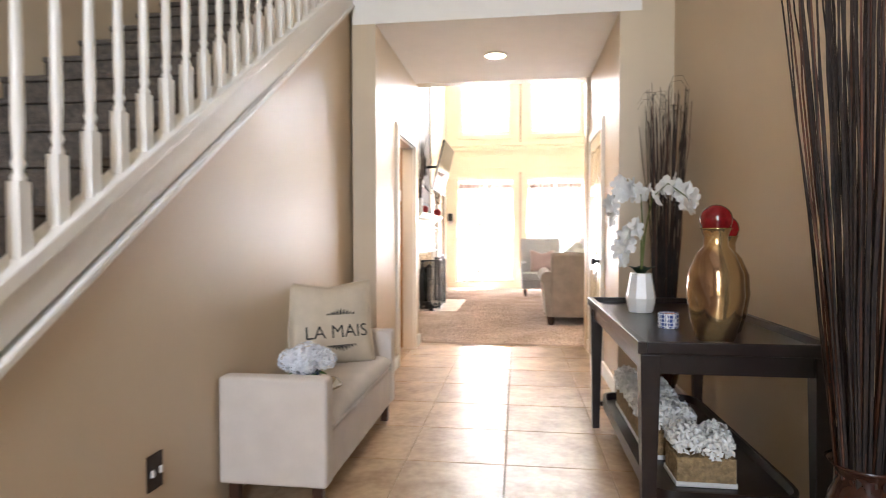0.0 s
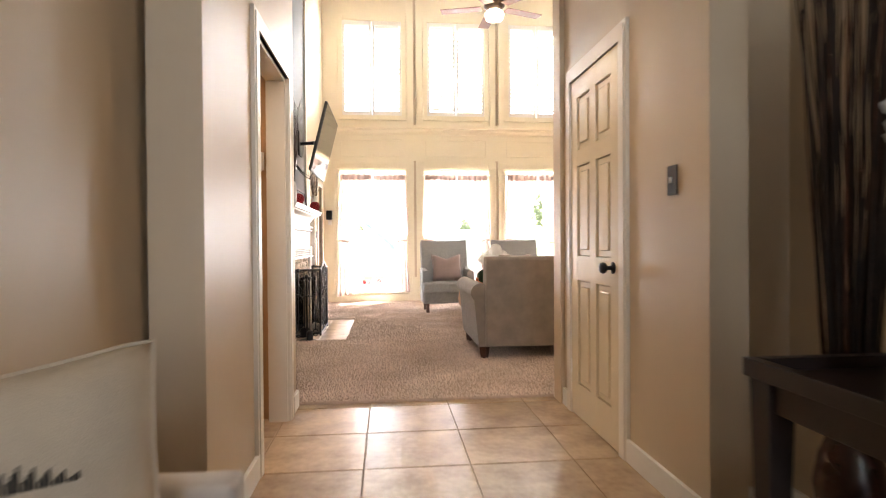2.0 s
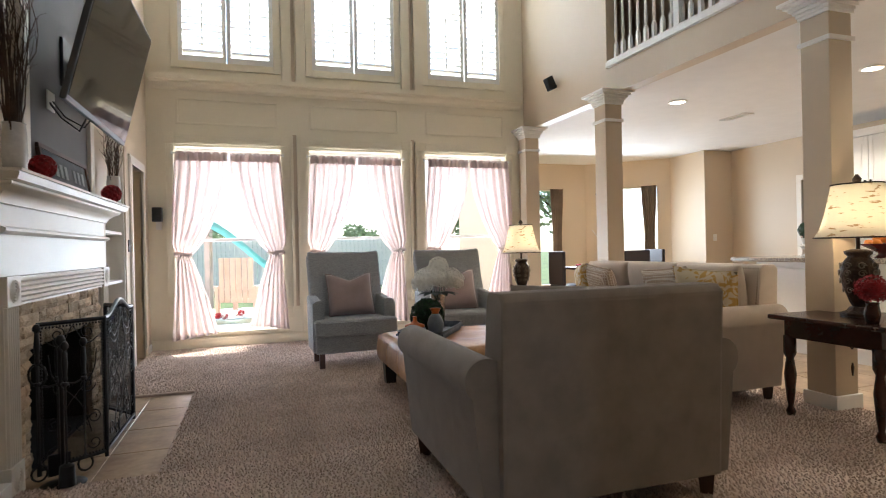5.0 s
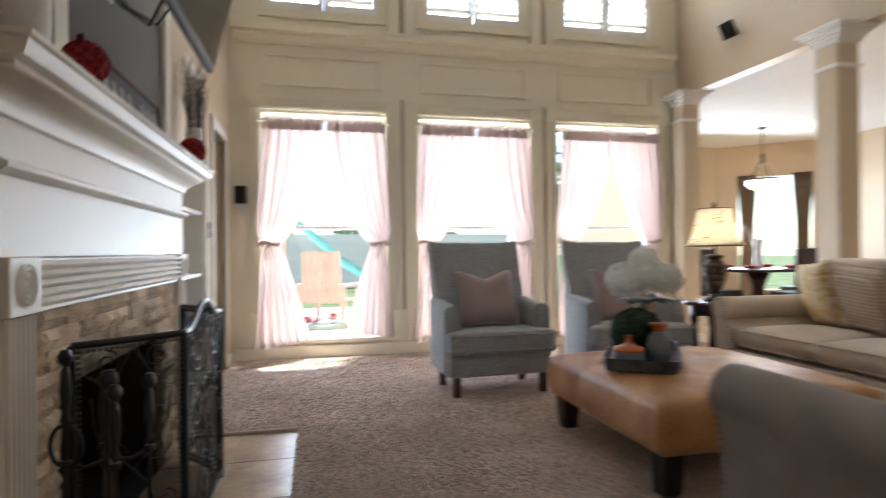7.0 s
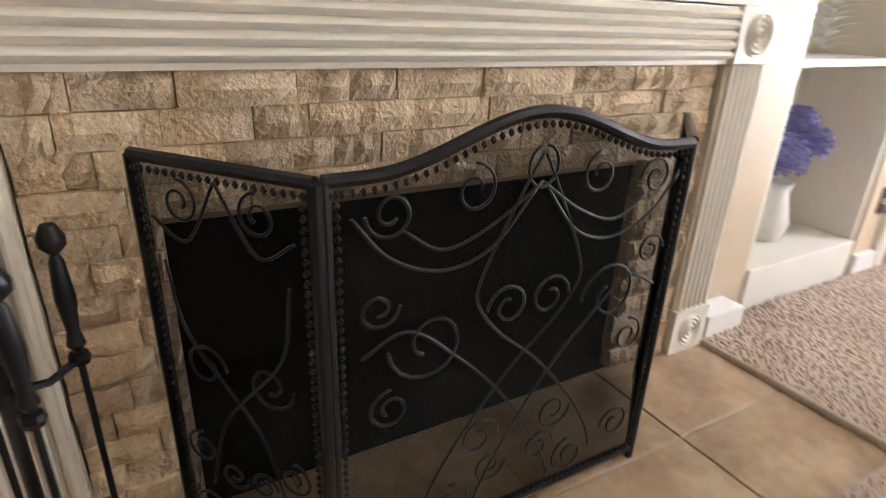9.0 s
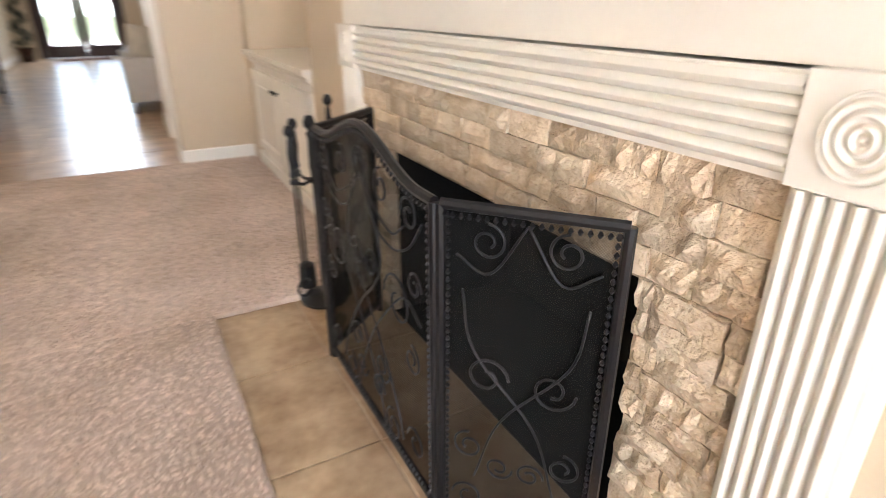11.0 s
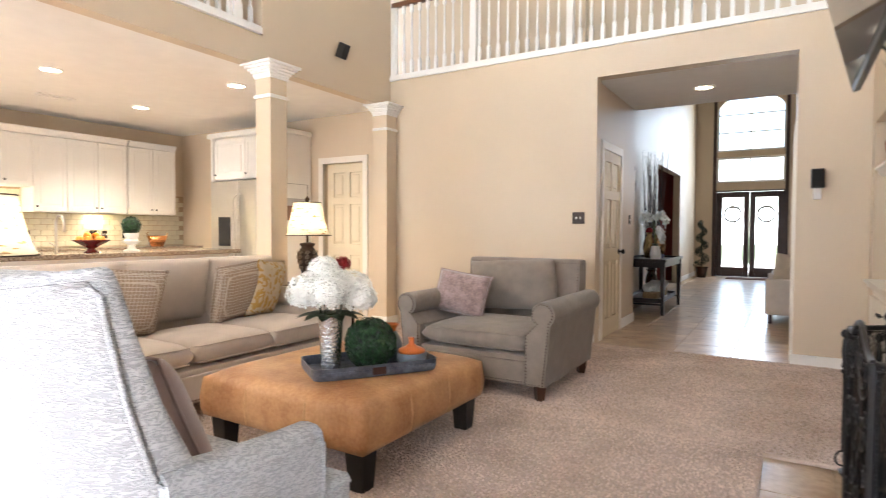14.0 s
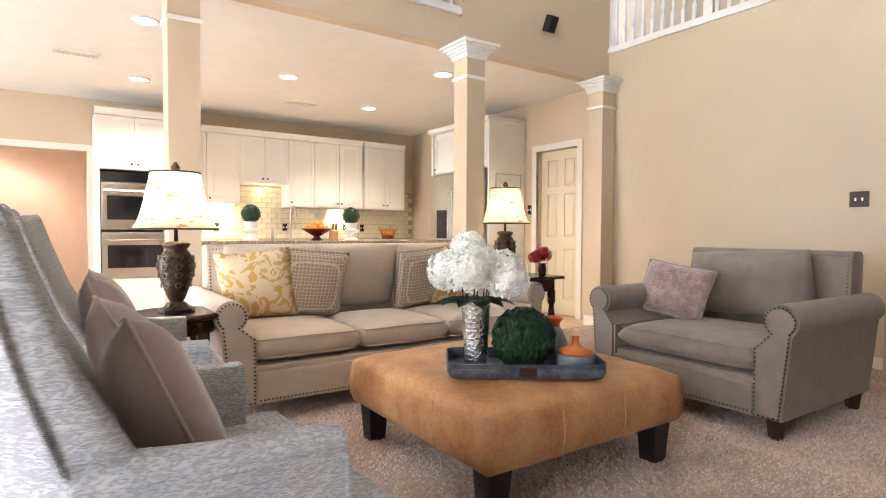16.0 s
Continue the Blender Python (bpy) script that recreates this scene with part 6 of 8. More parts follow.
for z0, z1 in ((1.05, 1.62), (0.46, 1.02)):
    d = part("door", boxes((0.0, 0.73, -0.5, 0.02, z0, z1 - 0.0)), STEEL, ov, bevel=0.006)
    part("window", boxes((0.06, 0.67, 0.02, 0.024, z0 + 0.12, z1 - 0.16)), OVEN, d, "black glass window")
    part("handle", tube(bmesh.new(), [(0.05, 0.02, z1 - 0.1), (0.05, 0.06, z1 - 0.1), (0.68, 0.06, z1 - 0.1), (0.68, 0.02, z1 - 0.1)], 0.01, 8), STEEL, d, "steel bar handle")
part("control_panel", boxes((0.0, 0.73, -0.3, 0.022, 1.63, 1.75), (0.1, 0.63, 0.022, 0.025, 1.65, 1.73)), OVEN, ov, "black control panel")
GRAN = mat("speckled_granite", (0.42, 0.34, 0.26), 0.15, var=0.3, scale=60, color2=(0.10, 0.07, 0.05))
t = thing("base_cabinets", facing(8.35, 6.3), "white base cabinets under the back counter", "cabinet")
part("body", boxes((0, 3.5, -0.58, 0, 0, 0.88)), WHITE, t)
for k in range(6):
    cabinet_front(t, pose(k * 0.58, 0, 0), 0.57, 0.7, 0.12, 1)
t = thing("countertop", pose(0, 0, 0), "speckled brown granite back countertop", "countertop")
part("slab", boxes((8.3, 8.94, 6.0, 9.85, 0.88, 0.92)), GRAN, t, bevel=0.006)
SUB = mat("cream_subway_tile", (0.70, 0.65, 0.50), 0.2, var=0.06, scale=6)
bs = structure("backsplash", boxes((8.925, 8.94, 5.92, 9.85, 0.93, 1.72)), GROUT, "cream subway tile backsplash behind the counter", "backsplash")
bmt = boxes((0, 0.008, 0, 0.146, 0, 0.072))
tile_me = None
for r in range(10):
    for c in range(26):
        if tile_me is None:
            o = part("tile", bmt, SUB, bs, bevel=0.002, segs=1)
            tile_me = o.data
        else:
            o = new("tile", tile_me)
            o.parent = bs
        o.location = (8.916, 5.93 + 0.15 * c + (0.075 if r % 2 else 0), 0.935 + 0.0765 * r)
STRIP = glow("warm_strip", (1.0, 0.85, 0.55), 8)
for y0, y1 in ((9.0, 9.75), (7.1, 7.6)):
    t = thing("under_cabinet_light", pose(0, 0, 0), "slim lit strip light under the wall cabinets", "light")
    part("strip", boxes((8.72, 8.78, y0, y1, 1.405, 1.418)), STRIP, t)
    lamp = area("under_cabinet_lamp", (8.75, (y0 + y1) / 2, 1.40), (8.75, (y0 + y1) / 2, 0.9), y1 - y0, 0.05, 4.5, (1.0, 0.85, 0.55))
bulb(8.7, 8.55, 1.66, 0.5, (1.0, 0.8, 0.55))
# fridge and its surround on the side wall
t = thing("fridge_cabinet", pose(0, 0, 0), "white tall fridge surround with upper doors", "cabinet")
part("side_panel", boxes((6.03, 6.06, 5.91, 6.52, 0, 2.5)), WHITE, t, bevel=0.003)
part("bridge", boxes((6.06, 7.35, 5.91, 6.45, 1.88, 2.46)), WHITE, t)
part("side_panel", boxes((7.35, 7.38, 5.91, 6.52, 0, 2.5)), WHITE, t, bevel=0.003)
part("crown", boxes((6.0, 7.42, 5.91, 6.56, 2.46, 2.53)), WHITE, t, "white crown moulding", bevel=0.02)
for k in range(2):
    cabinet_front(t, pose(6.06 + 0.645 * k, 6.45, 0), 0.645, 0.54, 1.89, 1)
t = thing("fridge", pose(0, 0, 0), "stainless steel side-by-side fridge with a dispenser", "fridge")
part("body", boxes((6.1, 7.32, 5.93, 6.5, 0.02, 1.85)), STEEL, t, bevel=0.005)
for a, b, hx in ((6.1, 6.72, 6.69), (6.73, 7.32, 6.76)):
    d = part("door", boxes((a, b, 6.5, 6.57, 0.05, 1.85)), STEEL, t, bevel=0.015)
    part("handle", tube(bmesh.new(), [(hx, 6.57, 0.6), (hx, 6.63, 0.65), (hx, 6.65, 1.1), (hx, 6.63, 1.6), (hx, 6.57, 1.65)], 0.014, 8), STEEL, d, "curved steel handle", smooth=True)
part("dispenser", boxes((6.9, 7.15, 6.565, 6.575, 0.95, 1.35)), OVEN, t, "black water dispenser")
t = thing("paper_board", pose(6.03, 6.2, 1.55, 0, 0, 90), "grey message board with notes on the cabinet side", "board")
part("board", boxes((-0.22, 0.22, 0, 0.012, -0.25, 0.25)), mat("grey_board", (0.5, 0.48, 0.46), 0.6), t)
part("note", boxes((-0.2, 0.2, 0.012, 0.014, 0.05, 0.24)), WHITE, t)
part("note", boxes((-0.2, 0.2, 0.012, 0.014, -0.24, -0.05)), mat("brown_note", (0.25, 0.14, 0.09), 0.7), t)
# peninsula with sink
t = thing("kitchen_island", pose(0, 0, 0), "white kitchen island with a granite top", "island")
part("body", boxes((6.0, 6.6, 7.3, 9.9, 0, 0.9)), WHITE, t)
part("top", boxes((5.9, 6.68, 7.2, 10.15, 0.9, 0.945)), GRAN, t, "speckled granite top", bevel=0.008)
for k in range(4):
    part("panel", boxes((5.985, 6.0, 7.36 + 0.64 * k, 7.92 + 0.64 * k, 0.12, 0.84)), WHITE, t, bevel=0.005)
URN = mat("white_ceramic", (0.8, 0.79, 0.76), 0.3, var=0.03)
for y, hgt in ((9.45, 0.0), (8.35, 0.0)):
    t = thing("topiary_urn", pose(6.2, y, 0.945), "green topiary ball in a white pedestal urn", "topiary", "kitchen topiaries")
    part("urn", lathe(bmesh.new(), [(0.075, 0), (0.08, 0.012), (0.04, 0.03), (0.03, 0.07), (0.06, 0.085), (0.085, 0.1), (0.09, 0.11), (0.07, 0.112), (0.055, 0.13), (0.07, 0.17), (0.075, 0.19), (0.06, 0.19)], 24), URN, t, smooth="auto")
    bm = bmesh.new()
    rr = random.Random(5)
    lathe(bm, [(0.002, 0.19), (0.06, 0.21), (0.085, 0.265), (0.06, 0.33), (0.002, 0.35)], 12)
    for i in range(500):
        z = 1 - 2 * (i + 0.5) / 500
        k = math.sqrt(1 - z * z)
        d = Vector((k * math.cos(i * 2.39996), k * math.sin(i * 2.39996), z))
        p = Vector((0, 0, 0.27)) + d * 0.095 * rr.uniform(0.85, 1)
        q = (d + Vector((rr.uniform(-0.7, 0.7), rr.uniform(-0.7, 0.7), rr.uniform(-0.7, 0.7)))).to_track_quat("Z", "Y").to_matrix()
        bm.faces.new([bm.verts.new(p + q @ Vector(o) * 0.011) for o in ((0, -1, 0), (0.6, 0, 0.3), (0, 1.1, 0.2), (-0.6, 0, 0.3))])
    part("foliage", bm, BOX, t, "clipped green foliage ball")
t = thing("fruit_bowl", pose(6.2, 8.75, 0.945), "dark red footed bowl full of oranges", "bowl")
part("bowl", lathe(bmesh.new(), [(0.07, 0), (0.05, 0.015), (0.03, 0.04), (0.08, 0.07), (0.15, 0.11), (0.17, 0.125), (0.16, 0.125), (0.07, 0.08)], 28), mat("dark_red_lacquer", (0.10, 0.012, 0.010), 0.2), t, smooth=True)
for k in range(9):
    a = k * 2.4
    r = 0.1 if k < 6 else 0.04
    part("orange", lathe(bmesh.new(), [(0.003, -0.036), (0.025, -0.027), (0.037, 0), (0.026, 0.027), (0.003, 0.034)], 12, (r * math.cos(a), r * math.sin(a), 0.13 if k < 6 else 0.165)), mat("orange_peel", (0.75, 0.24, 0.02), 0.45, bump=0.1), t, "ripe orange", smooth=True)
t = thing("faucet", pose(6.45, 8.95, 0.945), "tall curved brushed steel kitchen faucet", "faucet")
part("spout", tube(bmesh.new(), [(0, 0, 0), (0, 0, 0.26)] + [(-0.08 + 0.08 * math.cos(a), 0, 0.28 + 0.08 * math.sin(a)) for a in [math.pi * k / 10 for k in range(11)]] + [(-0.16, 0, 0.2)], 0.013, 10), STEEL, t, smooth=True)
part("lever", tube(bmesh.new(), [(0, 0, 0.06), (0, 0.06, 0.1)], 0.008, 8), STEEL, t)
t = thing("soap_pump", pose(6.45, 9.15, 0.945), "small steel soap pump by the sink", "soap dispenser")
part("bottle", lathe(bmesh.new(), [(0.022, 0), (0.024, 0.06), (0.012, 0.08), (0.008, 0.11), (0.012, 0.115)], 14), STEEL, t, smooth=True)
t = thing("knife_block", pose(8.7, 7.5, 0.92), "wooden knife block with black knives", "knife block")
part("block", prism(bmesh.new(), [(-0.06, 0), (0.06, 0), (0.03, 0.17), (-0.09, 0.13)], "y", -0.05, 0.05), mat("oak_wood", (0.35, 0.18, 0.07), 0.5), t)
for k in range(6):
    part("knife_handle", tube(bmesh.new(), [(-0.06 + 0.025 * (k % 3), -0.025 + 0.05 * (k // 3), 0.14), (-0.10 + 0.025 * (k % 3), -0.025 + 0.05 * (k // 3), 0.24)], 0.009, 6), PLASTIC, t)
t = thing("copper_basin", pose(8.65, 6.55, 0.92), "shiny copper oval basin with handles", "basin")
part("basin", lathe(bmesh.new(), [(0.09, 0), (0.12, 0.08), (0.15, 0.16), (0.145, 0.16), (0.1, 0.02)], 28), mat("polished_copper", (0.80, 0.38, 0.16), 0.2, 1.0), t, smooth=True)
for s in (-1, 1):
    part("handle", tube(bmesh.new(), [(0, s * 0.145, 0.155), (0, s * 0.17, 0.2), (0, s * 0.15, 0.21)], 0.006, 6), mat("brass", (0.7, 0.45, 0.2), 0.25, 1.0), t)
t = thing("wine_rack", pose(8.7, 9.55, 0.92), "dark metal rack of wine bottles", "wine rack")
for r in range(3):
    for c in range(2):
        part("bottle", tube(bmesh.new(), [(0.1, c * 0.1, 0.06 + 0.1 * r), (-0.1, c * 0.1, 0.06 + 0.1 * r), (-0.2, c * 0.1, 0.06 + 0.1 * r)], 0.036, 10, 0.014), OVEN, t, smooth=True)
bm = bmesh.new()
for c in (-0.055, 0.05, 0.155):
    tube(bm, [(0.05, c, 0.0), (0.05, c, 0.34)], 0.006, 6)
part("rack", bm, BLACK, t)
for y, z in ((9.2, 1.1), (7.2, 1.1), (8.2, 1.1), (6.9, 1.1)):
    wall_plate(pose(8.915, y, z, 0, 0, 90), 0.075, 0.115, "black outlet plate on the tile backsplash", 2, BRZ, "outlet_plate")
t = thing("bar_stool", pose(5.6, 10.1, 0.0), "brown leather bar stool with nailheads", "stool")
part("seat", lathe(bmesh.new(), [(0.19, 0.62), (0.2, 0.66), (0.2, 0.70), (0.17, 0.735), (0.05, 0.745)], 28), mat("oxblood_leather", (0.10, 0.025, 0.018), 0.35), t, smooth=True)
for a in (45, 135, 225, 315):
    part("leg", tube(bmesh.new(), [(0.14 * math.cos(radians(a)), 0.14 * math.sin(radians(a)), 0.63), (0.2 * math.cos(radians(a)), 0.2 * math.sin(radians(a)), 0)], 0.02, 8), TABLEW, t)
# nook
t = thing("pendant_light", pose(6.68, 13.5, 0), "lit bronze pendant with a frosted glass bowl", "pendant lamp")
part("canopy", lathe(bmesh.new(), [(0.03, 2.69), (0.06, 2.71), (0.06, 2.72)], 18), BRONZE, t, smooth=True)
part("chain", tube(bmesh.new(), [(0, 0, 2.7), (0, 0, 2.35)], 0.008, 6), BRONZE, t)
part("hub", lathe(bmesh.new(), [(0.01, 2.36), (0.03, 2.33), (0.02, 2.28), (0.035, 2.24), (0.02, 2.2)], 14), BRONZE, t, smooth=True)
for a in (0, 120, 240):
    c, s = math.cos(radians(a)), math.sin(radians(a))
    part("arm", tube(bmesh.new(), [(0.02 * c, 0.02 * s, 2.26), (0.08 * c, 0.08 * s, 2.12), (0.2 * c, 0.2 * s, 2.0)], 0.008, 6), BRONZE, t)
part("rim", tube(bmesh.new(), [(0.215 * math.cos(2 * math.pi * i / 30), 0.215 * math.sin(2 * math.pi * i / 30), 1.985) for i in range(31)], 0.014, 6), BRONZE, t)
part("bowl", lathe(bmesh.new(), [(0.21, 1.98), (0.2, 1.93), (0.16, 1.88), (0.08, 1.85), (0.01, 1.845)], 30), glow("frosted_lit_glass", (1.0, 0.80, 0.52), 2.2), t, "glowing frosted glass bowl", smooth=True)
bulb(6.68, 13.5, 1.75, 6)
t = thing("dining_table", pose(6.5, 13.4, 0), "dark wood dining table in the breakfast nook", "table")
part("top", boxes((-0.6, 0.6, -0.5, 0.5, 0.71, 0.75)), TABLEW, t, bevel=0.01)
part("pedestal", lathe(bmesh.new(), [(0.3, 0), (0.28, 0.05), (0.1, 0.12), (0.08, 0.5), (0.16, 0.71)], 20), TABLEW, t, smooth=True)
t = thing("table_runner", pose(6.5, 13.4, 0.75), "red folded napkins on the dining table", "napkins")
for dx, dy in ((-0.35, -0.25), (0.3, -0.25), (-0.3, 0.25), (0.35, 0.25)):
    part("napkin", cushion(bmesh.new(), 0.16, 0.12, 0.05, pose(dx, dy, 0)), RED_F, t, smooth=True)
t = thing("glass_vase", pose(6.5, 13.4, 0.75), "clear cylinder vase with pale twigs on the table", "vase")
part("cylinder", lathe(bmesh.new(), [(0.05, 0), (0.05, 0.4), (0.046, 0.4), (0.046, 0.02)], 20), GLASSW, t, smooth="auto")
bm = bmesh.new()
for k in range(8):
    tube(bm, [(0, 0, 0.1), (0.1 * math.cos(k), 0.1 * math.sin(k), 0.45), (0.22 * math.cos(k), 0.22 * math.sin(k), 0.62)], 0.004, 4)
part("twigs", bm, GLASSW, t)
DLEATHER = mat("dark_plum_leather", (0.03, 0.018, 0.022), 0.4)


def dining_chair(m):
    t = thing("dining_chair", m, "dark leather high-back dining chair at the table", "chair", "dining chairs")
    part("seat", boxes((-0.23, 0.23, -0.23, 0.23, 0.40, 0.48)), DLEATHER, t, bevel=0.02)
    o = part("backrest", boxes((-0.23, 0.23, 0.19, 0.25, 0.48, 1.02)), DLEATHER, t, bevel=0.02)
    for sx in (-1, 1):
        for sy in (-1, 1):
            part("leg", prism(bmesh.new(), [(sx * 0.19 - 0.02, sy * 0.19 - 0.02), (sx * 0.19 + 0.02, sy * 0.19 - 0.02), (sx * 0.19 + 0.02, sy * 0.19 + 0.02), (sx * 0.19 - 0.02, sy * 0.19 + 0.02)], "z", 0, 0.41), LEG, t)
    return t


c0 = dining_chair(pose(5.75, 13.3, 0, 0, 0, 90))
copy_thing(c0, pose(7.3, 13.4, 0, 0, 0, -90))
copy_thing(c0, pose(6.4, 12.65, 0, 0, 0, 180))
DRAPE = mat("taupe_drape", (0.34, 0.25, 0.18), 0.85, var=0.08, scale=6)
for x0, x1 in ((5.55, 5.83), (6.37, 6.65)):
    t = thing("drape", pose(0, 0, 0), "long taupe pleated drape at the nook window", "curtain", "nook drapes")
    bm = bmesh.new()
    rows = [[bm.verts.new((x0 + (x1 - x0) * (0.5 + (i / 24 - 0.5) * (1 - 0.35 * math.sin(math.pi * f) ** 2)), 14.97 + 0.03 * math.sin(i * 1.6), 2.22 - 2.1 * f)) for i in range(25)] for f in [k / 8 for k in range(9)]]
    for a, b in zip(rows, rows[1:]):
        for i in range(24):
            bm.faces.new((a[i], a[i + 1], b[i + 1], b[i]))
    bmesh.ops.solidify(bm, geom=bm.faces[:], thickness=0.003)
    part("panel", bm, DRAPE, t, smooth=True)
for f0, f1 in ((0.3, 0.58), (1.07, 1.35)):
    t = thing("drape", pose(0, 0, 0), "long taupe pleated drape at the bay window", "curtain", "nook drapes")
    bm = bmesh.new()
    rows = []
    for k in range(9):
        f = k / 8
        row = []
        for i in range(25):
            u = f0 + (f1 - f0) * (0.5 + (i / 24 - 0.5) * (1 - 0.35 * math.sin(math.pi * f) ** 2))
            off = -0.06 + 0.03 * math.sin(i * 1.6)
            row.append(bm.verts.new((7.2 + 0.726 * u + 0.688 * off, 15.05 - 0.688 * u + 0.726 * off, 2.22 - 2.1 * f)))
        rows.append(row)
    for a, b in zip(rows, rows[1:]):
        for i in range(24):
            bm.faces.new((a[i], a[i + 1], b[i + 1], b[i]))
    bmesh.ops.solidify(bm, geom=bm.faces[:], thickness=0.003)
    part("panel", bm, DRAPE, t, smooth=True)
t = tagged(new("door_utility"), "white outside door with a bright blind-covered window", "door", "", "structure")
part("leaf", boxes((10.55, 10.59, 12.0, 12.8, 0, 2.0)), WHITE, t, bevel=0.004)
# the blind's own emission stands in for daylight coming through it
part("window", boxes((10.54, 10.55, 12.15, 12.65, 0.9, 1.85)), glow("glowing_blind", (0.95, 0.97, 1.0), 3.0), t, "white blind, made to glow in place of daylight")
# ---- stairs ----
RUNNER = mat("dark_striped_stair_carpet", (0.13, 0.105, 0.085), 0.95, var=0.3, scale=30, bump=0.8, bscale=120, color2=(0.05, 0.04, 0.035))
st_ = thing("staircase", pose(0, 0, 0), "white balustraded staircase with dark patterned carpet treads", "staircase")
SL = 0.690
def stair_z(y):
    return 0.87 + SL * (y - 1.19)


bm = bmesh.new()
prism(bm, [(-0.15, stair_z(-0.07)), (4.22, stair_z(4.22)), (4.22, stair_z(4.22) + 0.20), (-0.15, stair_z(-0.15) + 0.20)], "x", 0.045, 0.105)
part("stringer", bm, WHITE, st_, "white sloping stringer", bevel=0.004)
for off, th in ((-0.012, 0.03), (0.16, 0.05)):
    bm = prism(bmesh.new(), [(-0.1, stair_z(-0.1) + off), (4.21, stair_z(4.21) + off), (4.21, stair_z(4.21) + off + th), (-0.1, stair_z(-0.1) + off + th)], "x", 0.03, 0.122)
    part("moulding", bm, WHITE, st_, bevel=0.006)
n = 17
run = 0.1785 / SL
me = None
for i in range(n):
    y = -0.05 + run * i
    z = 0.1785 * (i + 1)
    if y > 4.15:
        break
    if me is None:
        o = part("tread", boxes((-1.25, 0.045, -0.03, run, -0.1785, -0.03), (-1.25, 0.045, -0.045, run, -0.03, 0.0)), RUNNER, st_, "carpeted tread", bevel=0.008)
        me = o.data
    else:
        o = new("tread", me)
        o.parent = st_
    o.location = (0, y, z)
me = None
for i in range(34):
    y = 0.0 + 0.124 * i
    z = stair_z(y) + 0.205
    if me is None:
        bm = boxes((-0.019, 0.019, -0.019, 0.019, -0.02, 0.19), (-0.019, 0.019, -0.019, 0.019, 0.76, 0.9))
        lathe(bm, [(0.017, 0.19), (0.019, 0.20), (0.012, 0.215), (0.018, 0.235), (0.013, 0.25), (0.017, 0.34), (0.014, 0.6), (0.011, 0.74), (0.018, 0.76)], 10)
        o = part("baluster", bm, WHITE, st_, smooth="auto")
        me = o.data
    else:
        o = new("baluster", me)
        o.parent = st_
    o.location = (0.075, y, z)
bm = prism(bmesh.new(), [(-0.05, stair_z(-0.05) + 1.08), (4.2, stair_z(4.2) + 1.08), (4.2, stair_z(4.2) + 1.14), (-0.05, stair_z(-0.05) + 1.14)], "x", 0.04, 0.11)
part("handrail", bm, mat("stair_handrail_wood", (0.16, 0.06, 0.025), 0.3), st_, "brown wood handrail", bevel=0.012)
part("newel", boxes((0.02, 0.13, -0.2, -0.09, 0, 1.25), (0.01, 0.14, -0.21, -0.08, 1.25, 1.3)), WHITE, st_, "square white newel post", bevel=0.006)

# ---- bench ----
BENCH = mat("pale_linen_bench", (0.62, 0.55, 0.49), 0.9, var=0.05, scale=8, bump=0.25, bscale=350, sheen=0.2)
t = thing("bench", pose(0, 0, 0), "pale linen upholstered bench with low arms and dark legs", "bench")
part("seat_base", boxes((0.10, 0.555, 2.24, 3.36, 0.12, 0.33)), BENCH, t, bevel=0.01)
bm = cushion(bmesh.new(), 0.46, 1.11, 0.13, pose(0.33, 2.8, 0.31), 0.12, 12)
part("seat_cushion", bm, BENCH, t, smooth=True)
part("piping", tube(bmesh.new(), [(0.556, 2.26, 0.345), (0.56, 2.8, 0.348), (0.556, 3.34, 0.345)], 0.005, 6), BENCH, t, smooth=True)
for y0, y1 in ((2.15, 2.24), (3.36, 3.45)):
    part("arm", boxes((0.095, 0.565, y0, y1, 0.12, 0.572)), BENCH, t, bevel=0.018, segs=3, smooth="auto")
for x in (0.14, 0.51):
    for y in (2.21, 3.39):
        part("leg", prism(bmesh.new(), [(x - 0.022, y - 0.022), (x + 0.022, y - 0.022), (x + 0.022, y + 0.022), (x - 0.022, y + 0.022)], "z", 0, 0.13), LEG, t, "dark wooden leg", bevel=0.004)
BURLAP = mat("cream_canvas", (0.66, 0.56, 0.43), 0.9, var=0.06, scale=10, bump=0.3, bscale=300)
INK = mat("charcoal_print", (0.05, 0.048, 0.045), 0.9)
pm = pose(0.275, 3.06, 0.655) @ pose(0, 0, 0, 0, 0, 34) @ pose(0, 0, 0, -13, 0, 0) @ Matrix.Scale(0.93, 4)
t = throw_pillow(pm, 0.54, 0.53, 0.18, BURLAP, "cream canvas pillow printed with dark lettering on the bench", karate=0.05, piping=BURLAP)


def lettering(text, size, m, material, parent):
    cu = bpy.data.curves.new("lettering", "FONT")
    cu.body, cu.size, cu.align_x, cu.extrude = text, size, "CENTER", 0.001
    ob = bpy.data.objects.new("lettering", cu)
    scene.collection.objects.link(ob)
    dg = bpy.context.evaluated_depsgraph_get()
    me = bpy.data.meshes.new_from_object(ob.evaluated_get(dg))
    bpy.data.objects.remove(ob)
    me.materials.clear()
    me.materials.append(material)
    o = new("lettering", me)
    o.parent = parent
    o.matrix_local = m
    # follow the bulge of the cover
    for v in me.vertices:
        p = m @ v.co
        u, w = max(-1, min(1, p.x / 0.27)), max(-1, min(1, p.z / 0.265))
        th = 0.09 * (max(0, 1 - u ** 4) * max(0, 1 - w ** 4)) ** 0.55
        v.co = m.inverted() @ Vector((p.x, -th - 0.002, p.z))
    return o


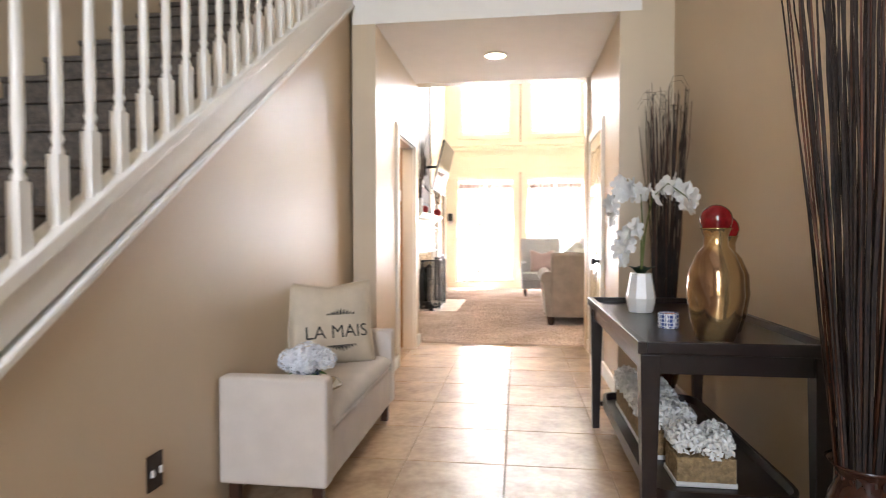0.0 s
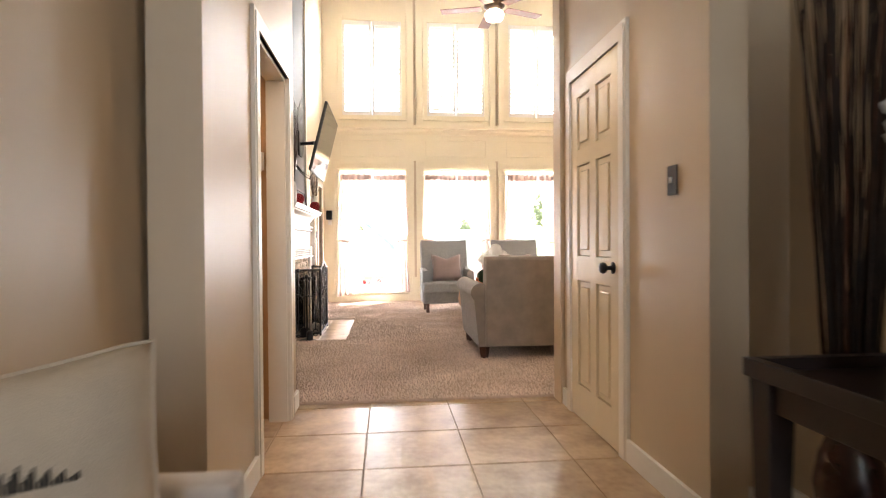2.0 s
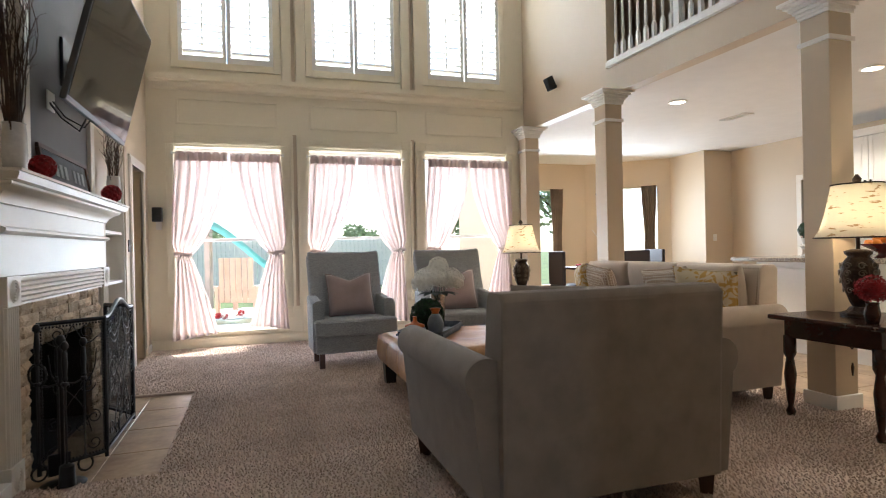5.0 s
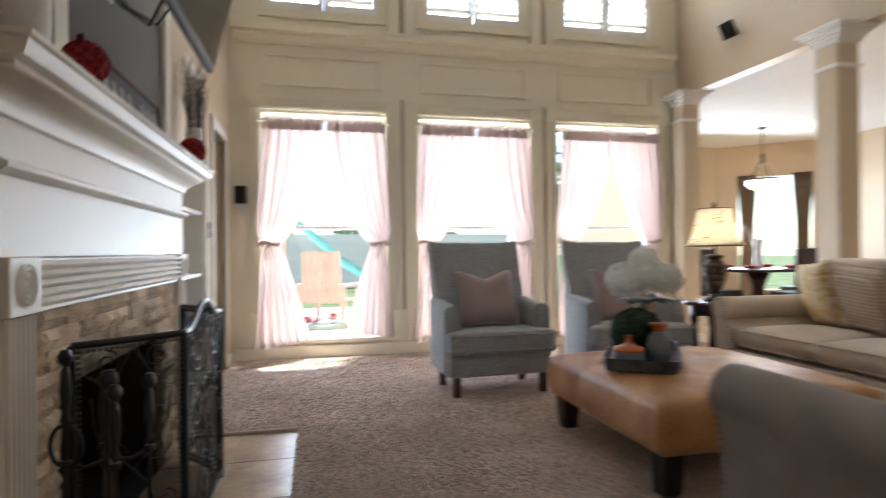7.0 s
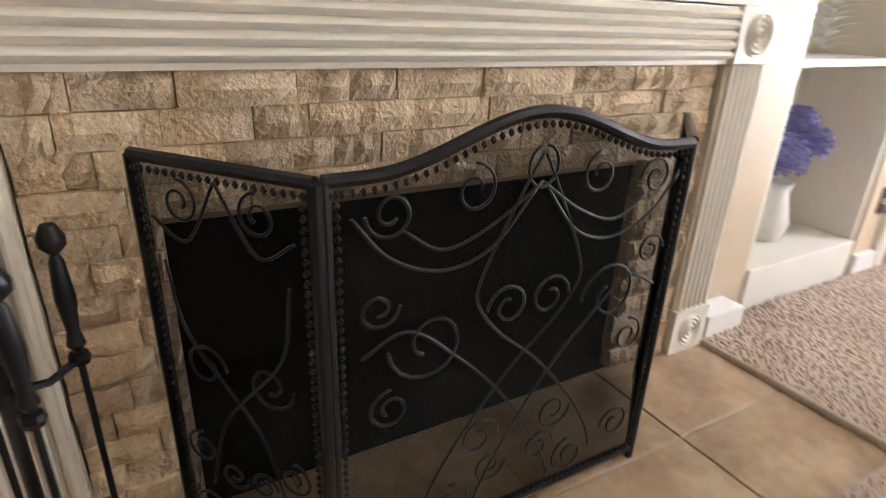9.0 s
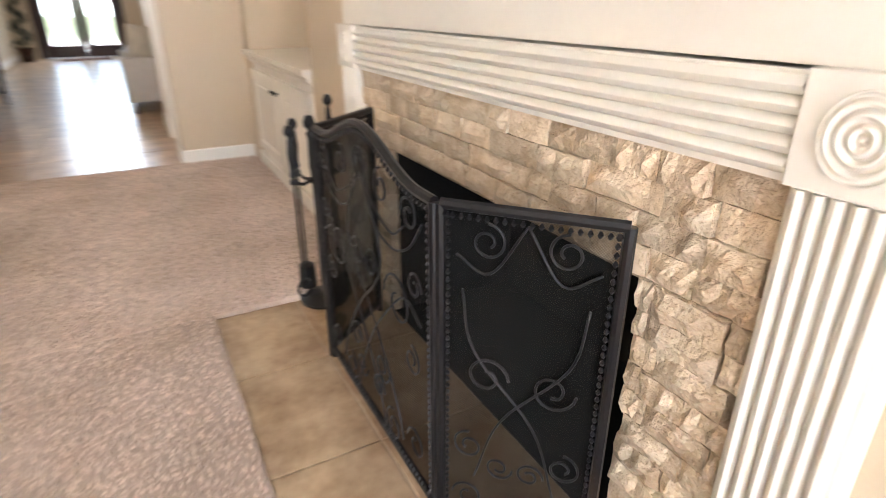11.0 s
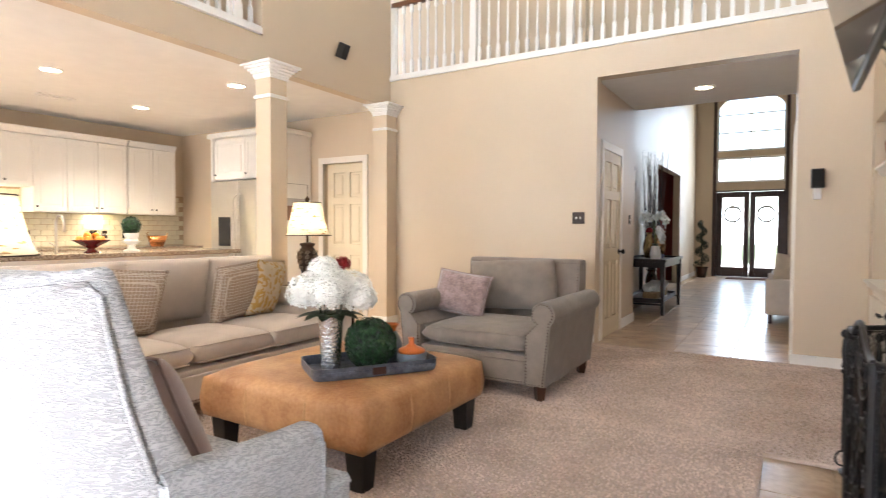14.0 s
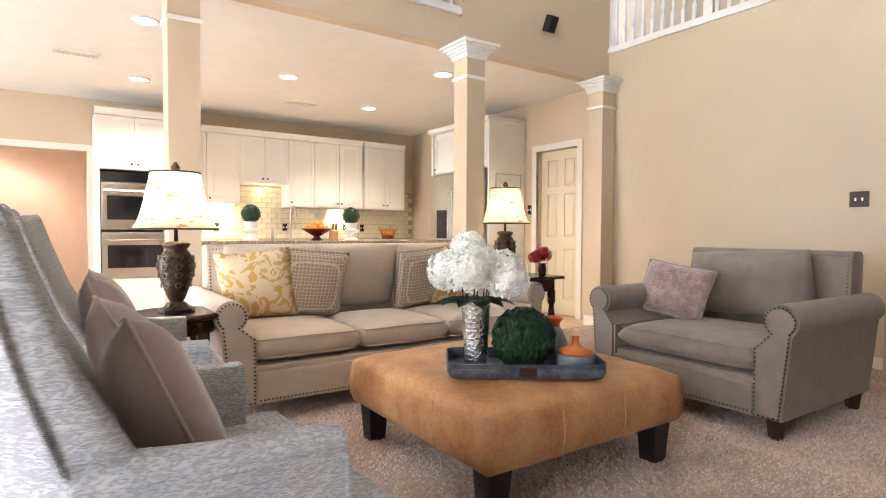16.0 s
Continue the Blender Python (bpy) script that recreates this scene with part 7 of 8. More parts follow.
lettering("LA MAIS", 0.108, pose(0.012, -0.09, -0.09, 90, 0, 0), INK, t)
for s, z in ((1, 0.045), (-1, -0.135)):
    bm = bmesh.new()
    for k in range(9):
        u = -0.08 + 0.02 * k
        hh = 0.034 * (1 - abs(u) / 0.1) + 0.006
        for q in range(3):
            x = u + 0.006 * q
            z0, z1 = z, z + s * hh * (0.5 + 0.5 * ((q * 7 + k * 3) % 3) / 2)
            th = [0.09 * (max(0, 1 - ((x + 0.03) / 0.27) ** 4) * max(0, 1 - (zz / 0.265) ** 4)) ** 0.55 + 0.003 for zz in (z0, z1)]
            vs = [bm.verts.new((x + 0.03, -th[0], z0)), bm.verts.new((x + 0.035, -th[0], z0)), bm.verts.new((x + 0.035, -th[1], z1)), bm.verts.new((x + 0.03, -th[1], z1))]
            bm.faces.new(vs)
    part("printed_flourish", bm, INK, t, "dark printed flourish")
t = thing("silver_tray", pose(0.385, 2.41, 0.44), "scalloped silver tray on the bench seat", "tray")
bm = bmesh.new()
rings = []
for r, z in ((0.02, 0.006), (0.09, 0.004), (0.10, 0.012), (0.15, 0.04), (0.155, 0.045), (0.15, 0.036), (0.1, 0.004), (0.02, 0.0)):
    rings.append([bm.verts.new((r * (1 + 0.05 * math.cos(i * 6 * 2 * math.pi / 48) * (r > 0.1)) * math.cos(2 * math.pi * i / 48), r * (1 + 0.05 * math.cos(i * 6 * 2 * math.pi / 48) * (r > 0.1)) * math.sin(2 * math.pi * i / 48), z)) for i in range(48)])
for a, b in zip(rings, rings[1:]):
    for i in range(48):
        bm.faces.new((a[i], a[(i + 1) % 48], b[(i + 1) % 48], b[i]))
part("dish", bm, mat("polished_silver", (0.8, 0.78, 0.75), 0.12, 1.0), t, smooth=True)
t = thing("flower_pot", pose(0.39, 2.40, 0.447) @ Matrix.Scale(1.08, 4), "blue patterned pot of white flowers on a silver tray", "flower pot")
BLUEW = patterned("blue_white_ceramic", (0.03, 0.06, 0.22), (0.7, 0.72, 0.78), 60, "hex")
part("pot", lathe(bmesh.new(), [(0.04, 0), (0.052, 0.03), (0.055, 0.07), (0.05, 0.085), (0.054, 0.09), (0.045, 0.088)], 24), BLUEW, t, smooth=True)
hydrangeas(t, [((0, 0, 0.15), 0.07), ((0.06, 0.03, 0.135), 0.05), ((-0.06, -0.02, 0.14), 0.055), ((0.0, -0.06, 0.13), 0.05), ((0.02, 0.06, 0.14), 0.05)], random.Random(8), mat("cool_white_petals", (0.78, 0.80, 0.86), 0.7), 0.016, 60)
bm = bmesh.new()
for k in range(7):
    leaf(bm, (0, 0, 0.08), (math.cos(k * 0.9), math.sin(k * 0.9), 0.3), 0.09, 0.022)
part("leaves", bm, mat("fresh_green_leaves", (0.05, 0.14, 0.02), 0.5), t, "green leaves")

# ---- console table ----
t = thing("console_table", pose(0, 0, 0), "espresso wood console table with tray top and lower shelf", "console table")
X0, X1, YA, YB = 1.77, 2.42, 2.02, 3.46
part("top", boxes((X0, X1, YA, YB, 0.735, 0.755)), DARKWOOD, t)
part("rim", boxes((X0 - 0.012, X0 + 0.02, YA - 0.012, YB + 0.012, 0.74, 0.785), (X1 - 0.02, X1 + 0.008, YA - 0.012, YB + 0.012, 0.74, 0.785), (X0 + 0.02, X1 - 0.02, YA - 0.012, YA + 0.02, 0.74, 0.785), (X0 + 0.02, X1 - 0.02, YB - 0.02, YB + 0.012, 0.74, 0.785)), DARKWOOD, t, "raised tray rim", bevel=0.004)
part("apron", boxes((X0 + 0.015, X0 + 0.035, YA + 0.02, YB - 0.02, 0.665, 0.735), (X1 - 0.035, X1 - 0.015, YA + 0.02, YB - 0.02, 0.665, 0.735), (X0 + 0.035, X1 - 0.035, YA + 0.015, YA + 0.035, 0.665, 0.735), (X0 + 0.035, X1 - 0.035, YB - 0.035, YB - 0.015, 0.665, 0.735)), DARKWOOD, t, bevel=0.003)
for x, sx in ((X0 + 0.035, 1), (X1 - 0.035, -1)):
    for y, sy in ((YA + 0.035, 1), (YB - 0.035, -1)):
        bm = bmesh.new()
        a, b = 0.035, 0.02
        vs = [bm.verts.new((x + dx * a, y + dy * a, 0.735)) for dx, dy in ((-1, -1), (1, -1), (1, 1), (-1, 1))]
        vl = [bm.verts.new((x + dx * b, y + dy * b, 0.0)) for dx, dy in ((-1, -1), (1, -1), (1, 1), (-1, 1))]
        for i in range(4):
            bm.faces.new((vs[i], vs[(i + 1) % 4], vl[(i + 1) % 4], vl[i]))
        bm.faces.new(vs), bm.faces.new(vl)
        part("leg", bm, DARKWOOD, t, "square tapered leg", bevel=0.003)
bm = bmesh.new()
out = [(0.5 * (X0 + X1) + 0.27 * math.copysign(abs(math.cos(a)) ** 0.25, math.cos(a)), 0.5 * (YA + YB) + 0.66 * math.copysign(abs(math.sin(a)) ** 0.15, math.sin(a))) for a in [2 * math.pi * k / 56 for k in range(56)]]
cx_, cy_ = 0.5 * (X0 + X1), 0.5 * (YA + YB)
rings = [[bm.verts.new((cx_ + (x - cx_) * s, cy_ + (y - cy_) * s2, z)) for x, y in out] for s, s2, z in ((0.96, 0.98, 0.16), (1.0, 1.0, 0.165), (1.0, 1.0, 0.225), (0.95, 0.98, 0.225), (0.95, 0.98, 0.185))]
for a, b in zip(rings, rings[1:]):
    for i in range(56):
        bm.faces.new((a[i], a[(i + 1) % 56], b[(i + 1) % 56], b[i]))
bm.faces.new(rings[0][::-1]), bm.faces.new(rings[-1])
part("shelf", bm, DARKWOOD, t, "tray-shaped lower shelf", bevel=0.0, smooth="auto")
for ys in (YA + 0.025, YB - 0.045):
    part("stretcher", boxes((X0 + 0.02, X1 - 0.02, ys, ys + 0.02, 0.135, 0.16)), DARKWOOD, t)

# orchid
t = thing("orchid", pose(1.98, 3.03, 0.756), "white orchid in a faceted white vase on the console", "orchid")
bm = lathe(bmesh.new(), [(0.062, 0), (0.078, 0.075), (0.055, 0.205), (0.048, 0.205), (0.05, 0.1)], 9)
part("vase", bm, URN, t, "faceted white vase", bevel=0.002, segs=1)
stems = [[(0, 0, 0.15), (0.01, 0.0, 0.40), (0.0, 0.02, 0.62), (-0.06, 0.04, 0.70), (-0.13, 0.05, 0.62), (-0.15, 0.05, 0.52)], [(0, 0, 0.15), (0.02, 0.0, 0.42), (0.05, -0.02, 0.6), (0.12, -0.05, 0.67), (0.2, -0.08, 0.6), (0.22, -0.09, 0.55)], [(0, 0, 0.15), (0.0, 0, 0.38), (-0.03, 0.0, 0.45), (-0.07, 0.0, 0.40), (-0.09, 0.0, 0.28)]]
bm = bmesh.new()
for s in stems:
    tube(bm, s, 0.004, 5)
part("stems", bm, mat("olive_stem", (0.12, 0.14, 0.04), 0.6), t, "thin green stems")
ORCH = mat("white_orchid_petals", (0.80, 0.79, 0.76), 0.55, var=0.05)
rnd = random.Random(21)


def orchid_bloom(bm, p, s, a):
    d = Vector((math.cos(a) * 0.7, math.sin(a) * 0.7 - 0.5, rnd.uniform(-0.2, 0.3))).normalized()
    q = d.to_track_quat("Z", "Y").to_matrix()
    p = Vector(p)
    for k in range(5):
        b = 2 * math.pi * k / 5 + 0.3
        w = 0.62 if k in (1, 4) else 0.4
        o = bm.verts.new(p)
        pts = [bm.verts.new(p + q @ Vector((s * (f * math.cos(b) - w * g * math.sin(b)), s * (f * math.sin(b) + w * g * math.cos(b)), s * h))) for f, g, h in ((0.35, 0.75, 0.12), (0.8, 0.7, 0.2), (1.05, 0, 0.12), (0.8, -0.7, 0.2), (0.35, -0.75, 0.12))]
        bm.faces.new((o, *pts))


for s in stems:
    bm = bmesh.new()
    seg = [Vector(p) for p in s[2:]]
    for k in range(15):
        f = k / 14 * (len(seg) - 1)
        i = min(int(f), len(seg) - 2)
        c = seg[i].lerp(seg[i + 1], f - i)
        orchid_bloom(bm, c + Vector((rnd.uniform(-0.03, 0.03), rnd.uniform(-0.035, 0.03), rnd.uniform(-0.03, 0.02))), 0.055, rnd.uniform(0, 6.28))
    part("blossoms", bm, ORCH, t, "cluster of white orchid blossoms")
bm = bmesh.new()
for k in range(5):
    leaf(bm, (0, 0, 0.18), (math.cos(k * 1.3), math.sin(k * 1.3), 1.6), 0.16, 0.025, 0.5)
part("leaves", bm, LEAF, t, "dark green strap leaves")
t = thing("candle", pose(1.99, 2.52, 0.756), "small blue patterned candle tin with an orange top", "candle")
part("tin", lathe(bmesh.new(), [(0.042, 0), (0.044, 0.01), (0.044, 0.06), (0.04, 0.065), (0.038, 0.055)], 24), BLUEW, t, smooth="auto")
part("wax", lathe(bmesh.new(), [(0.037, 0.056), (0.036, 0.06)], 24), ORANGE, t, "orange wax")
MARB = mat("amber_swirl_glass", (0.50, 0.32, 0.14), 0.12, 0.75, var=0.25, scale=4)
tn = MARB.node_tree
wvn, co_, rg_, mx_ = tn.nodes.new("ShaderNodeTexWave"), tn.nodes.new("ShaderNodeTexCoord"), tn.nodes.new("ShaderNodeMapRange"), tn.nodes.new("ShaderNodeMix")
wvn.inputs["Scale"].default_value, wvn.inputs["Distortion"].default_value, wvn.inputs["Detail"].default_value = 2.2, 9, 3
mx_.data_type = "RGBA"
mx_.inputs[6].default_value, mx_.inputs[7].default_value = (0.52, 0.34, 0.16, 1), (0.20, 0.11, 0.06, 1)
rg_.inputs[1].default_value, rg_.inputs[2].default_value = 0.5, 0.95
tn.links.new(co_.outputs["Object"], wvn.inputs["Vector"])
tn.links.new(wvn.outputs[0], rg_.inputs[0])
tn.links.new(rg_.outputs[0], mx_.inputs[0])
tn.links.new(mx_.outputs[2], tn.nodes["Principled BSDF"].inputs["Base Color"])
REDG = mat("red_glass_ball", (0.22, 0.008, 0.010), 0.1, var=0.2, scale=20)
for x, y, k, lab in ((2.085, 2.22, 1.0, "amber swirled glass bottle with a red ball stopper"), (2.19, 2.43, 0.93, "shorter amber glass bottle with a red ball stopper")):
    t = thing("glass_bottle", pose(x, y, 0.756), lab, "bottle", "amber bottles on the console")
    part("bottle", lathe(bmesh.new(), [(r * k, z * k * 0.86) for r, z in ((0.06, 0), (0.068, 0.008), (0.09, 0.10), (0.103, 0.2), (0.098, 0.30), (0.068, 0.385), (0.045, 0.42), (0.042, 0.46), (0.052, 0.495), (0.06, 0.5), (0.05, 0.495))], 40), MARB, t, smooth=True)
    part("stopper", lathe(bmesh.new(), [(0.004, 0.411 * k)] + [(0.058 * k * math.sin(math.pi * j / 16), (0.462 - 0.058 * math.cos(math.pi * j / 16)) * k) for j in range(1, 16)] + [(0.002, 0.52 * k)], 28), REDG, t, "red glass ball stopper", smooth=True)
ROPE = mat("woven_rope", (0.36, 0.24, 0.12), 0.9, var=0.2, scale=40, bump=1.0, bscale=90)
for y0, y1, x0, x1, lab in ((2.22, 2.40, 1.95, 2.17, "square rope basket of white roses on the shelf"), (2.48, 3.28, 1.90, 2.10, "long wooden trough of white roses on the shelf")):
    t = thing("flower_box", pose(0, 0, 0), lab, "flower box")
    part("box", boxes((x0, x1, y0, y1, 0.186, 0.30)), ROPE, t, bevel=0.006)
    part("base", boxes((x0 - 0.004, x1 + 0.004, y0 - 0.004, y1 + 0.004, 0.186, 0.205)), URN, t, bevel=0.003)
    k = 0
    yy = y0 + 0.05
    while yy < y1 - 0.02:
        for xx in (x0 + 0.05, x1 - 0.05):
            bm = bmesh.new()
            petals(bm, (xx + rnd.uniform(-0.015, 0.015), yy + rnd.uniform(-0.02, 0.02), 0.345 + rnd.uniform(-0.01, 0.025)), 0.058, 34, rnd, 0.03)
            petals(bm, (xx, yy, 0.35), 0.038, 14, rnd, 0.026)
            part("rose", bm, ORCH, t, "white silk rose")
        yy += 0.095
# floor vases with reeds
REED = mat("dark_brown_reeds", (0.045, 0.025, 0.017), 0.75, var=0.4, scale=6)
REED2 = mat("reddish_reeds", (0.13, 0.045, 0.02), 0.7, var=0.3, scale=6)
for x, y, hgt, lean, cnt, lab, seed in ((2.27, 3.72, 2.0, 0.0, 90, "tall dark wooden floor vase filled with long reeds", 2), (2.30, 1.66, 2.4, 0.05, 95, "tall dark wooden floor vase filled with long reeds", 3)):
    t = thing("floor_vase", pose(x, y, 0), lab, "vase", "floor vases with reeds")
    part("vase", lathe(bmesh.new(), [(0.085, 0), (0.10, 0.02), (0.075, 0.08), (0.06, 0.16), (0.085, 0.24), (0.10, 0.33), (0.085, 0.42), (0.06, 0.48), (0.085, 0.52), (0.095, 0.525), (0.07, 0.5)], 28), TABLEW, t, "turned dark wood vase", smooth=True)
    rnd = random.Random(seed)
    bm, bm2 = bmesh.new(), bmesh.new()
    for k in range(cnt):
        a = rnd.uniform(0, 6.28)
        r0, r1 = 0.05 * math.sqrt(rnd.random()), (0.155 if seed == 2 else 0.26) * math.sqrt(rnd.random())
        hh = hgt * rnd.uniform(0.86, 1.06)
        pts = []
        for j in range(7):
            f = j / 6
            w = 0.012 * f
            r = r0 + (r1 - r0) * f
            pts.append((r * math.cos(a) + rnd.uniform(-w, w), r * math.sin(a) + rnd.uniform(-w, w), 0.3 + (hh - 0.3) * f))
        tube(bm if k % 6 else bm2, pts, 0.0045, 4, 0.002)
        if k % 9 == 0:
            p = Vector(pts[-1])
            s = -1 if k % 2 else 1
            tube(bm, [p, p + Vector((0.03 * s, 0.02, 0.06)), p + Vector((0.09 * s, 0.04, 0.07)), p + Vector((0.13 * s, 0.05, 0.0))], 0.002, 3, 0.001)
    part("reeds", bm, REED, t, "bundle of dark dried reeds")
    part("reeds", bm2, REED2, t, "reddish brown dried reeds")

# ---- front door ----
FD = mat("dark_mahogany_door", (0.05, 0.018, 0.012), 0.35, var=0.2, scale=5)
PANE = mat("frosted_door_glass", (0.9, 0.93, 0.95), 0.15, trans=1.0, var=0.0)
WR = mat("grey_green_wreath", (0.06, 0.06, 0.045), 0.9, var=0.4, scale=30)
for x0, x1, s in ((0.42, 1.165, 1), (1.175, 1.93, -1)):
    t = tagged(new("door_front"), "dark mahogany front door leaf with a tall glass panel", "door", "front doors", "structure")
    part("frame", boxes((x0, x0 + 0.13, -4.8, -4.755, 0.01, 2.2), (x1 - 0.13, x1, -4.8, -4.755, 0.01, 2.2), (x0 + 0.13, x1 - 0.13, -4.8, -4.755, 0.01, 0.25), (x0 + 0.13, x1 - 0.13, -4.8, -4.755, 2.06, 2.2)), FD, t, bevel=0.006)
    g = part("pane", boxes((x0 + 0.13, x1 - 0.13, -4.785, -4.775, 0.25, 2.06)), PANE, t, "frosted glass pane")
    g.visible_shadow = False
    hx = x1 - 0.07 if s > 0 else x0 + 0.07
    part("handle", tube(bmesh.new(), [(hx, -4.755, 1.0), (hx, -4.70, 1.02), (hx, -4.70, 1.15), (hx, -4.755, 1.17)], 0.01, 6), BLACK, t, "black pull handle")
    w = thing("wreath", pose((x0 + x1) / 2, -4.72, 1.62, 90, 0, 0), "dry grey-green twig wreath on the front door", "wreath", "door wreaths")
    bm = bmesh.new()
    rr = random.Random(4)
    for k in range(150):
        a = rr.uniform(0, 6.28)
        r = 0.19 + rr.uniform(-0.03, 0.03)
        p = Vector((r * math.cos(a), r * math.sin(a), rr.uniform(-0.02, 0.02)))
        e = p + Vector((math.cos(a + rr.uniform(0.3, 1.4)), math.sin(a + rr.uniform(0.3, 1.4)), 0)) * rr.uniform(0.05, 0.14)
        tube(bm, [p, e], 0.004, 3, 0.001)
    tube(bm, [(0.19 * math.cos(2 * math.pi * i / 24), 0.19 * math.sin(2 * math.pi * i / 24), 0) for i in range(25)], 0.022, 6)
    part("twigs", bm, WR, w)
structure("door_frame", boxes((0.4, 0.42, -4.86, -4.7, 0, 2.24), (1.93, 1.95, -4.86, -4.7, 0, 2.24), (0.42, 1.93, -4.86, -4.7, 2.21, 2.24), (1.95, 2.03, -4.7, -4.68, 0, 4.8), (0.32, 0.4, -4.7, -4.68, 0, 4.8)), FD, "dark mahogany door frame", "door frame")
t = tagged(new("window_front"), "tall arched white front window over the doors", "window", "", "structure")
bm = boxes((0.4, 0.45, -4.84, -4.76, 2.44, 3.1), (1.9, 1.95, -4.84, -4.76, 2.44, 3.1), (0.45, 1.9, -4.84, -4.76, 2.44, 2.49), (0.45, 1.9, -4.84, -4.76, 3.05, 3.1), (1.16, 1.19, -4.82, -4.78, 2.49, 3.05),
           (0.4, 0.45, -4.84, -4.76, 3.24, 4.72), (1.9, 1.95, -4.84, -4.76, 3.24, 4.72), (0.45, 1.9, -4.84, -4.76, 3.24, 3.29), (0.45, 1.9, -4.82, -4.78, 3.72, 3.745), (0.45, 1.9, -4.82, -4.78, 4.18, 4.205), (1.16, 1.185, -4.82, -4.78, 3.29, 4.72))
part("frame", bm, WHITE, t)
bm = bmesh.new()
for s in (-1, 1):
    pts = [(1.175 + s * 0.775, 4.72), (1.175 + s * 0.775, 4.2)] + [(1.175 + s * 0.775 * math.cos(a), 4.2 + 0.52 * math.sin(a)) for a in [math.pi / 2 * k / 8 for k in range(1, 9)]]
    prism(bm, pts, "y", -4.84, -4.72)
part("arch", bm, PAINT, t, "tan painted arch corner")
t = thing("spiral_topiary", pose(2.2, -4.1, 0), "dark green spiral topiary in a brown pot", "topiary")
part("pot", lathe(bmesh.new(), [(0.11, 0), (0.15, 0.25), (0.16, 0.27), (0.13, 0.26)], 20), TABLEW, t, smooth=True)
bm = bmesh.new()
rr = random.Random(6)
tube(bm, [(0, 0, 0.2), (0, 0, 1.4)], 0.02, 6)
for k in range(1500):
    f = k / 1500
    a = f * 2 * math.pi * 3.2
    r = 0.12 * (1 - 0.55 * f)
    c = Vector((r * math.cos(a), r * math.sin(a), 0.3 + 1.12 * f))
    d = Vector((rr.gauss(0, 1), rr.gauss(0, 1), rr.gauss(0, 1))).normalized()
    p = c + d * 0.085 * (1 - 0.4 * f)
    q = d.to_track_quat("Z", "Y").to_matrix()
    bm.faces.new([bm.verts.new(p + q @ Vector(o) * 0.02) for o in ((0, -1, 0), (0.6, 0, 0.3), (0, 1.1, 0.2), (-0.6, 0, 0.3))])
part("foliage", bm, mat("dark_topiary_green", (0.015, 0.035, 0.022), 0.6, var=0.3, scale=20), t, "spiral clipped foliage")
t = thing("door_mat", pose(1.18, -4.2, 0.0), "dark red-brown door mat by the front doors", "mat")
part("mat", boxes((-0.45, 0.45, -0.28, 0.28, 0.001, 0.016)), mat("rust_mat_fibre", (0.16, 0.07, 0.04), 0.95, var=0.2, bump=0.6), t, bevel=0.004)

# bookcase contents
LILAC = mat("lilac_petals", (0.28, 0.27, 0.60), 0.7, var=0.2, scale=20)
t = thing("lilac_flowers", pose(-0.42, 10.82, 0.171), "lilac blue flowers in a pale vase in the bookcase", "vase")
part("vase", lathe(bmesh.new(), [(0.05, 0), (0.07, 0.08), (0.04, 0.2), (0.05, 0.24), (0.03, 0.22)], 18), URN, t, smooth=True)
hydrangeas(t, [((0.0, 0, 0.33), 0.08), ((0.05, 0.06, 0.40), 0.07), ((0.03, -0.07, 0.38), 0.07), ((0.0, 0.02, 0.48), 0.06)], random.Random(14), LILAC, 0.02, 60)
t = thing("white_ornament", pose(-0.42, 10.85, 0.886), "white leafy ornament on a bookcase shelf", "ornament")
bm = bmesh.new()
for k in range(26):
    leaf(bm, (0, 0, 0.02 + 0.008 * k), (math.cos(k * 2.4), math.sin(k * 2.4), 0.6), 0.12, 0.02)
part("leaves", bm, URN, t)

# ---- ceiling fan ----
t = thing("ceiling_fan", pose(2.21, 9.0, 0), "ceiling fan with reddish wood blades and a glass light", "ceiling fan")
part("rod", tube(bmesh.new(), [(0, 0, TOP), (0, 0, 4.05)], 0.015, 10), BRONZE, t)
part("motor", lathe(bmesh.new(), [(0.05, 4.1), (0.12, 4.05), (0.13, 3.95), (0.08, 3.9)], 24), BRONZE, t, smooth=True)
part("light", lathe(bmesh.new(), [(0.08, 3.9), (0.12, 3.86), (0.10, 3.79), (0.02, 3.77)], 24), glow("fan_light_glass", (1.0, 0.88, 0.68), 1.5), t, "lit glass bowl", smooth=True)
for k in range(5):
    o = part("blade", boxes((0.16, 0.66, -0.07, 0.07, 3.93, 3.94)), mat("reddish_blade_wood", (0.22, 0.06, 0.025), 0.35), t, "reddish wooden blade", bevel=0.003)
    o.matrix_local = pose(0, 0, 0, 0, 0, 20 + 72 * k)

# ---- outdoors ----
GRASS = mat("sunlit_lawn", (0.10, 0.14, 0.04), 0.95, var=0.3, scale=2, bump=0.5)
structure("ground", boxes((-60, 70, 15.6, 120, -0.25, -0.2), (-60, -6, -120, 15.6, -0.25, -0.2), (10.7, 70, -120, 15.6, -0.25, -0.2), (-6, 10.7, -120, -6.5, -0.25, -0.2)), GRASS, "green lawn around the house", "ground")
PATIO = mat("pale_concrete", (0.74, 0.72, 0.68), 0.9, var=0.06, scale=2)
structure("patio", boxes((-2.5, 4.5, 12.6, 17.5, -0.2, -0.02)), PATIO, "pale concrete patio behind the windows", "patio")
structure("driveway", boxes((-1.5, 4, -12, -4.9, -0.2, -0.02)), PATIO, "pale concrete front path", "path")
t = thing("fence", pose(0, 26, -0.2), "tall weathered wooden garden fence", "fence")
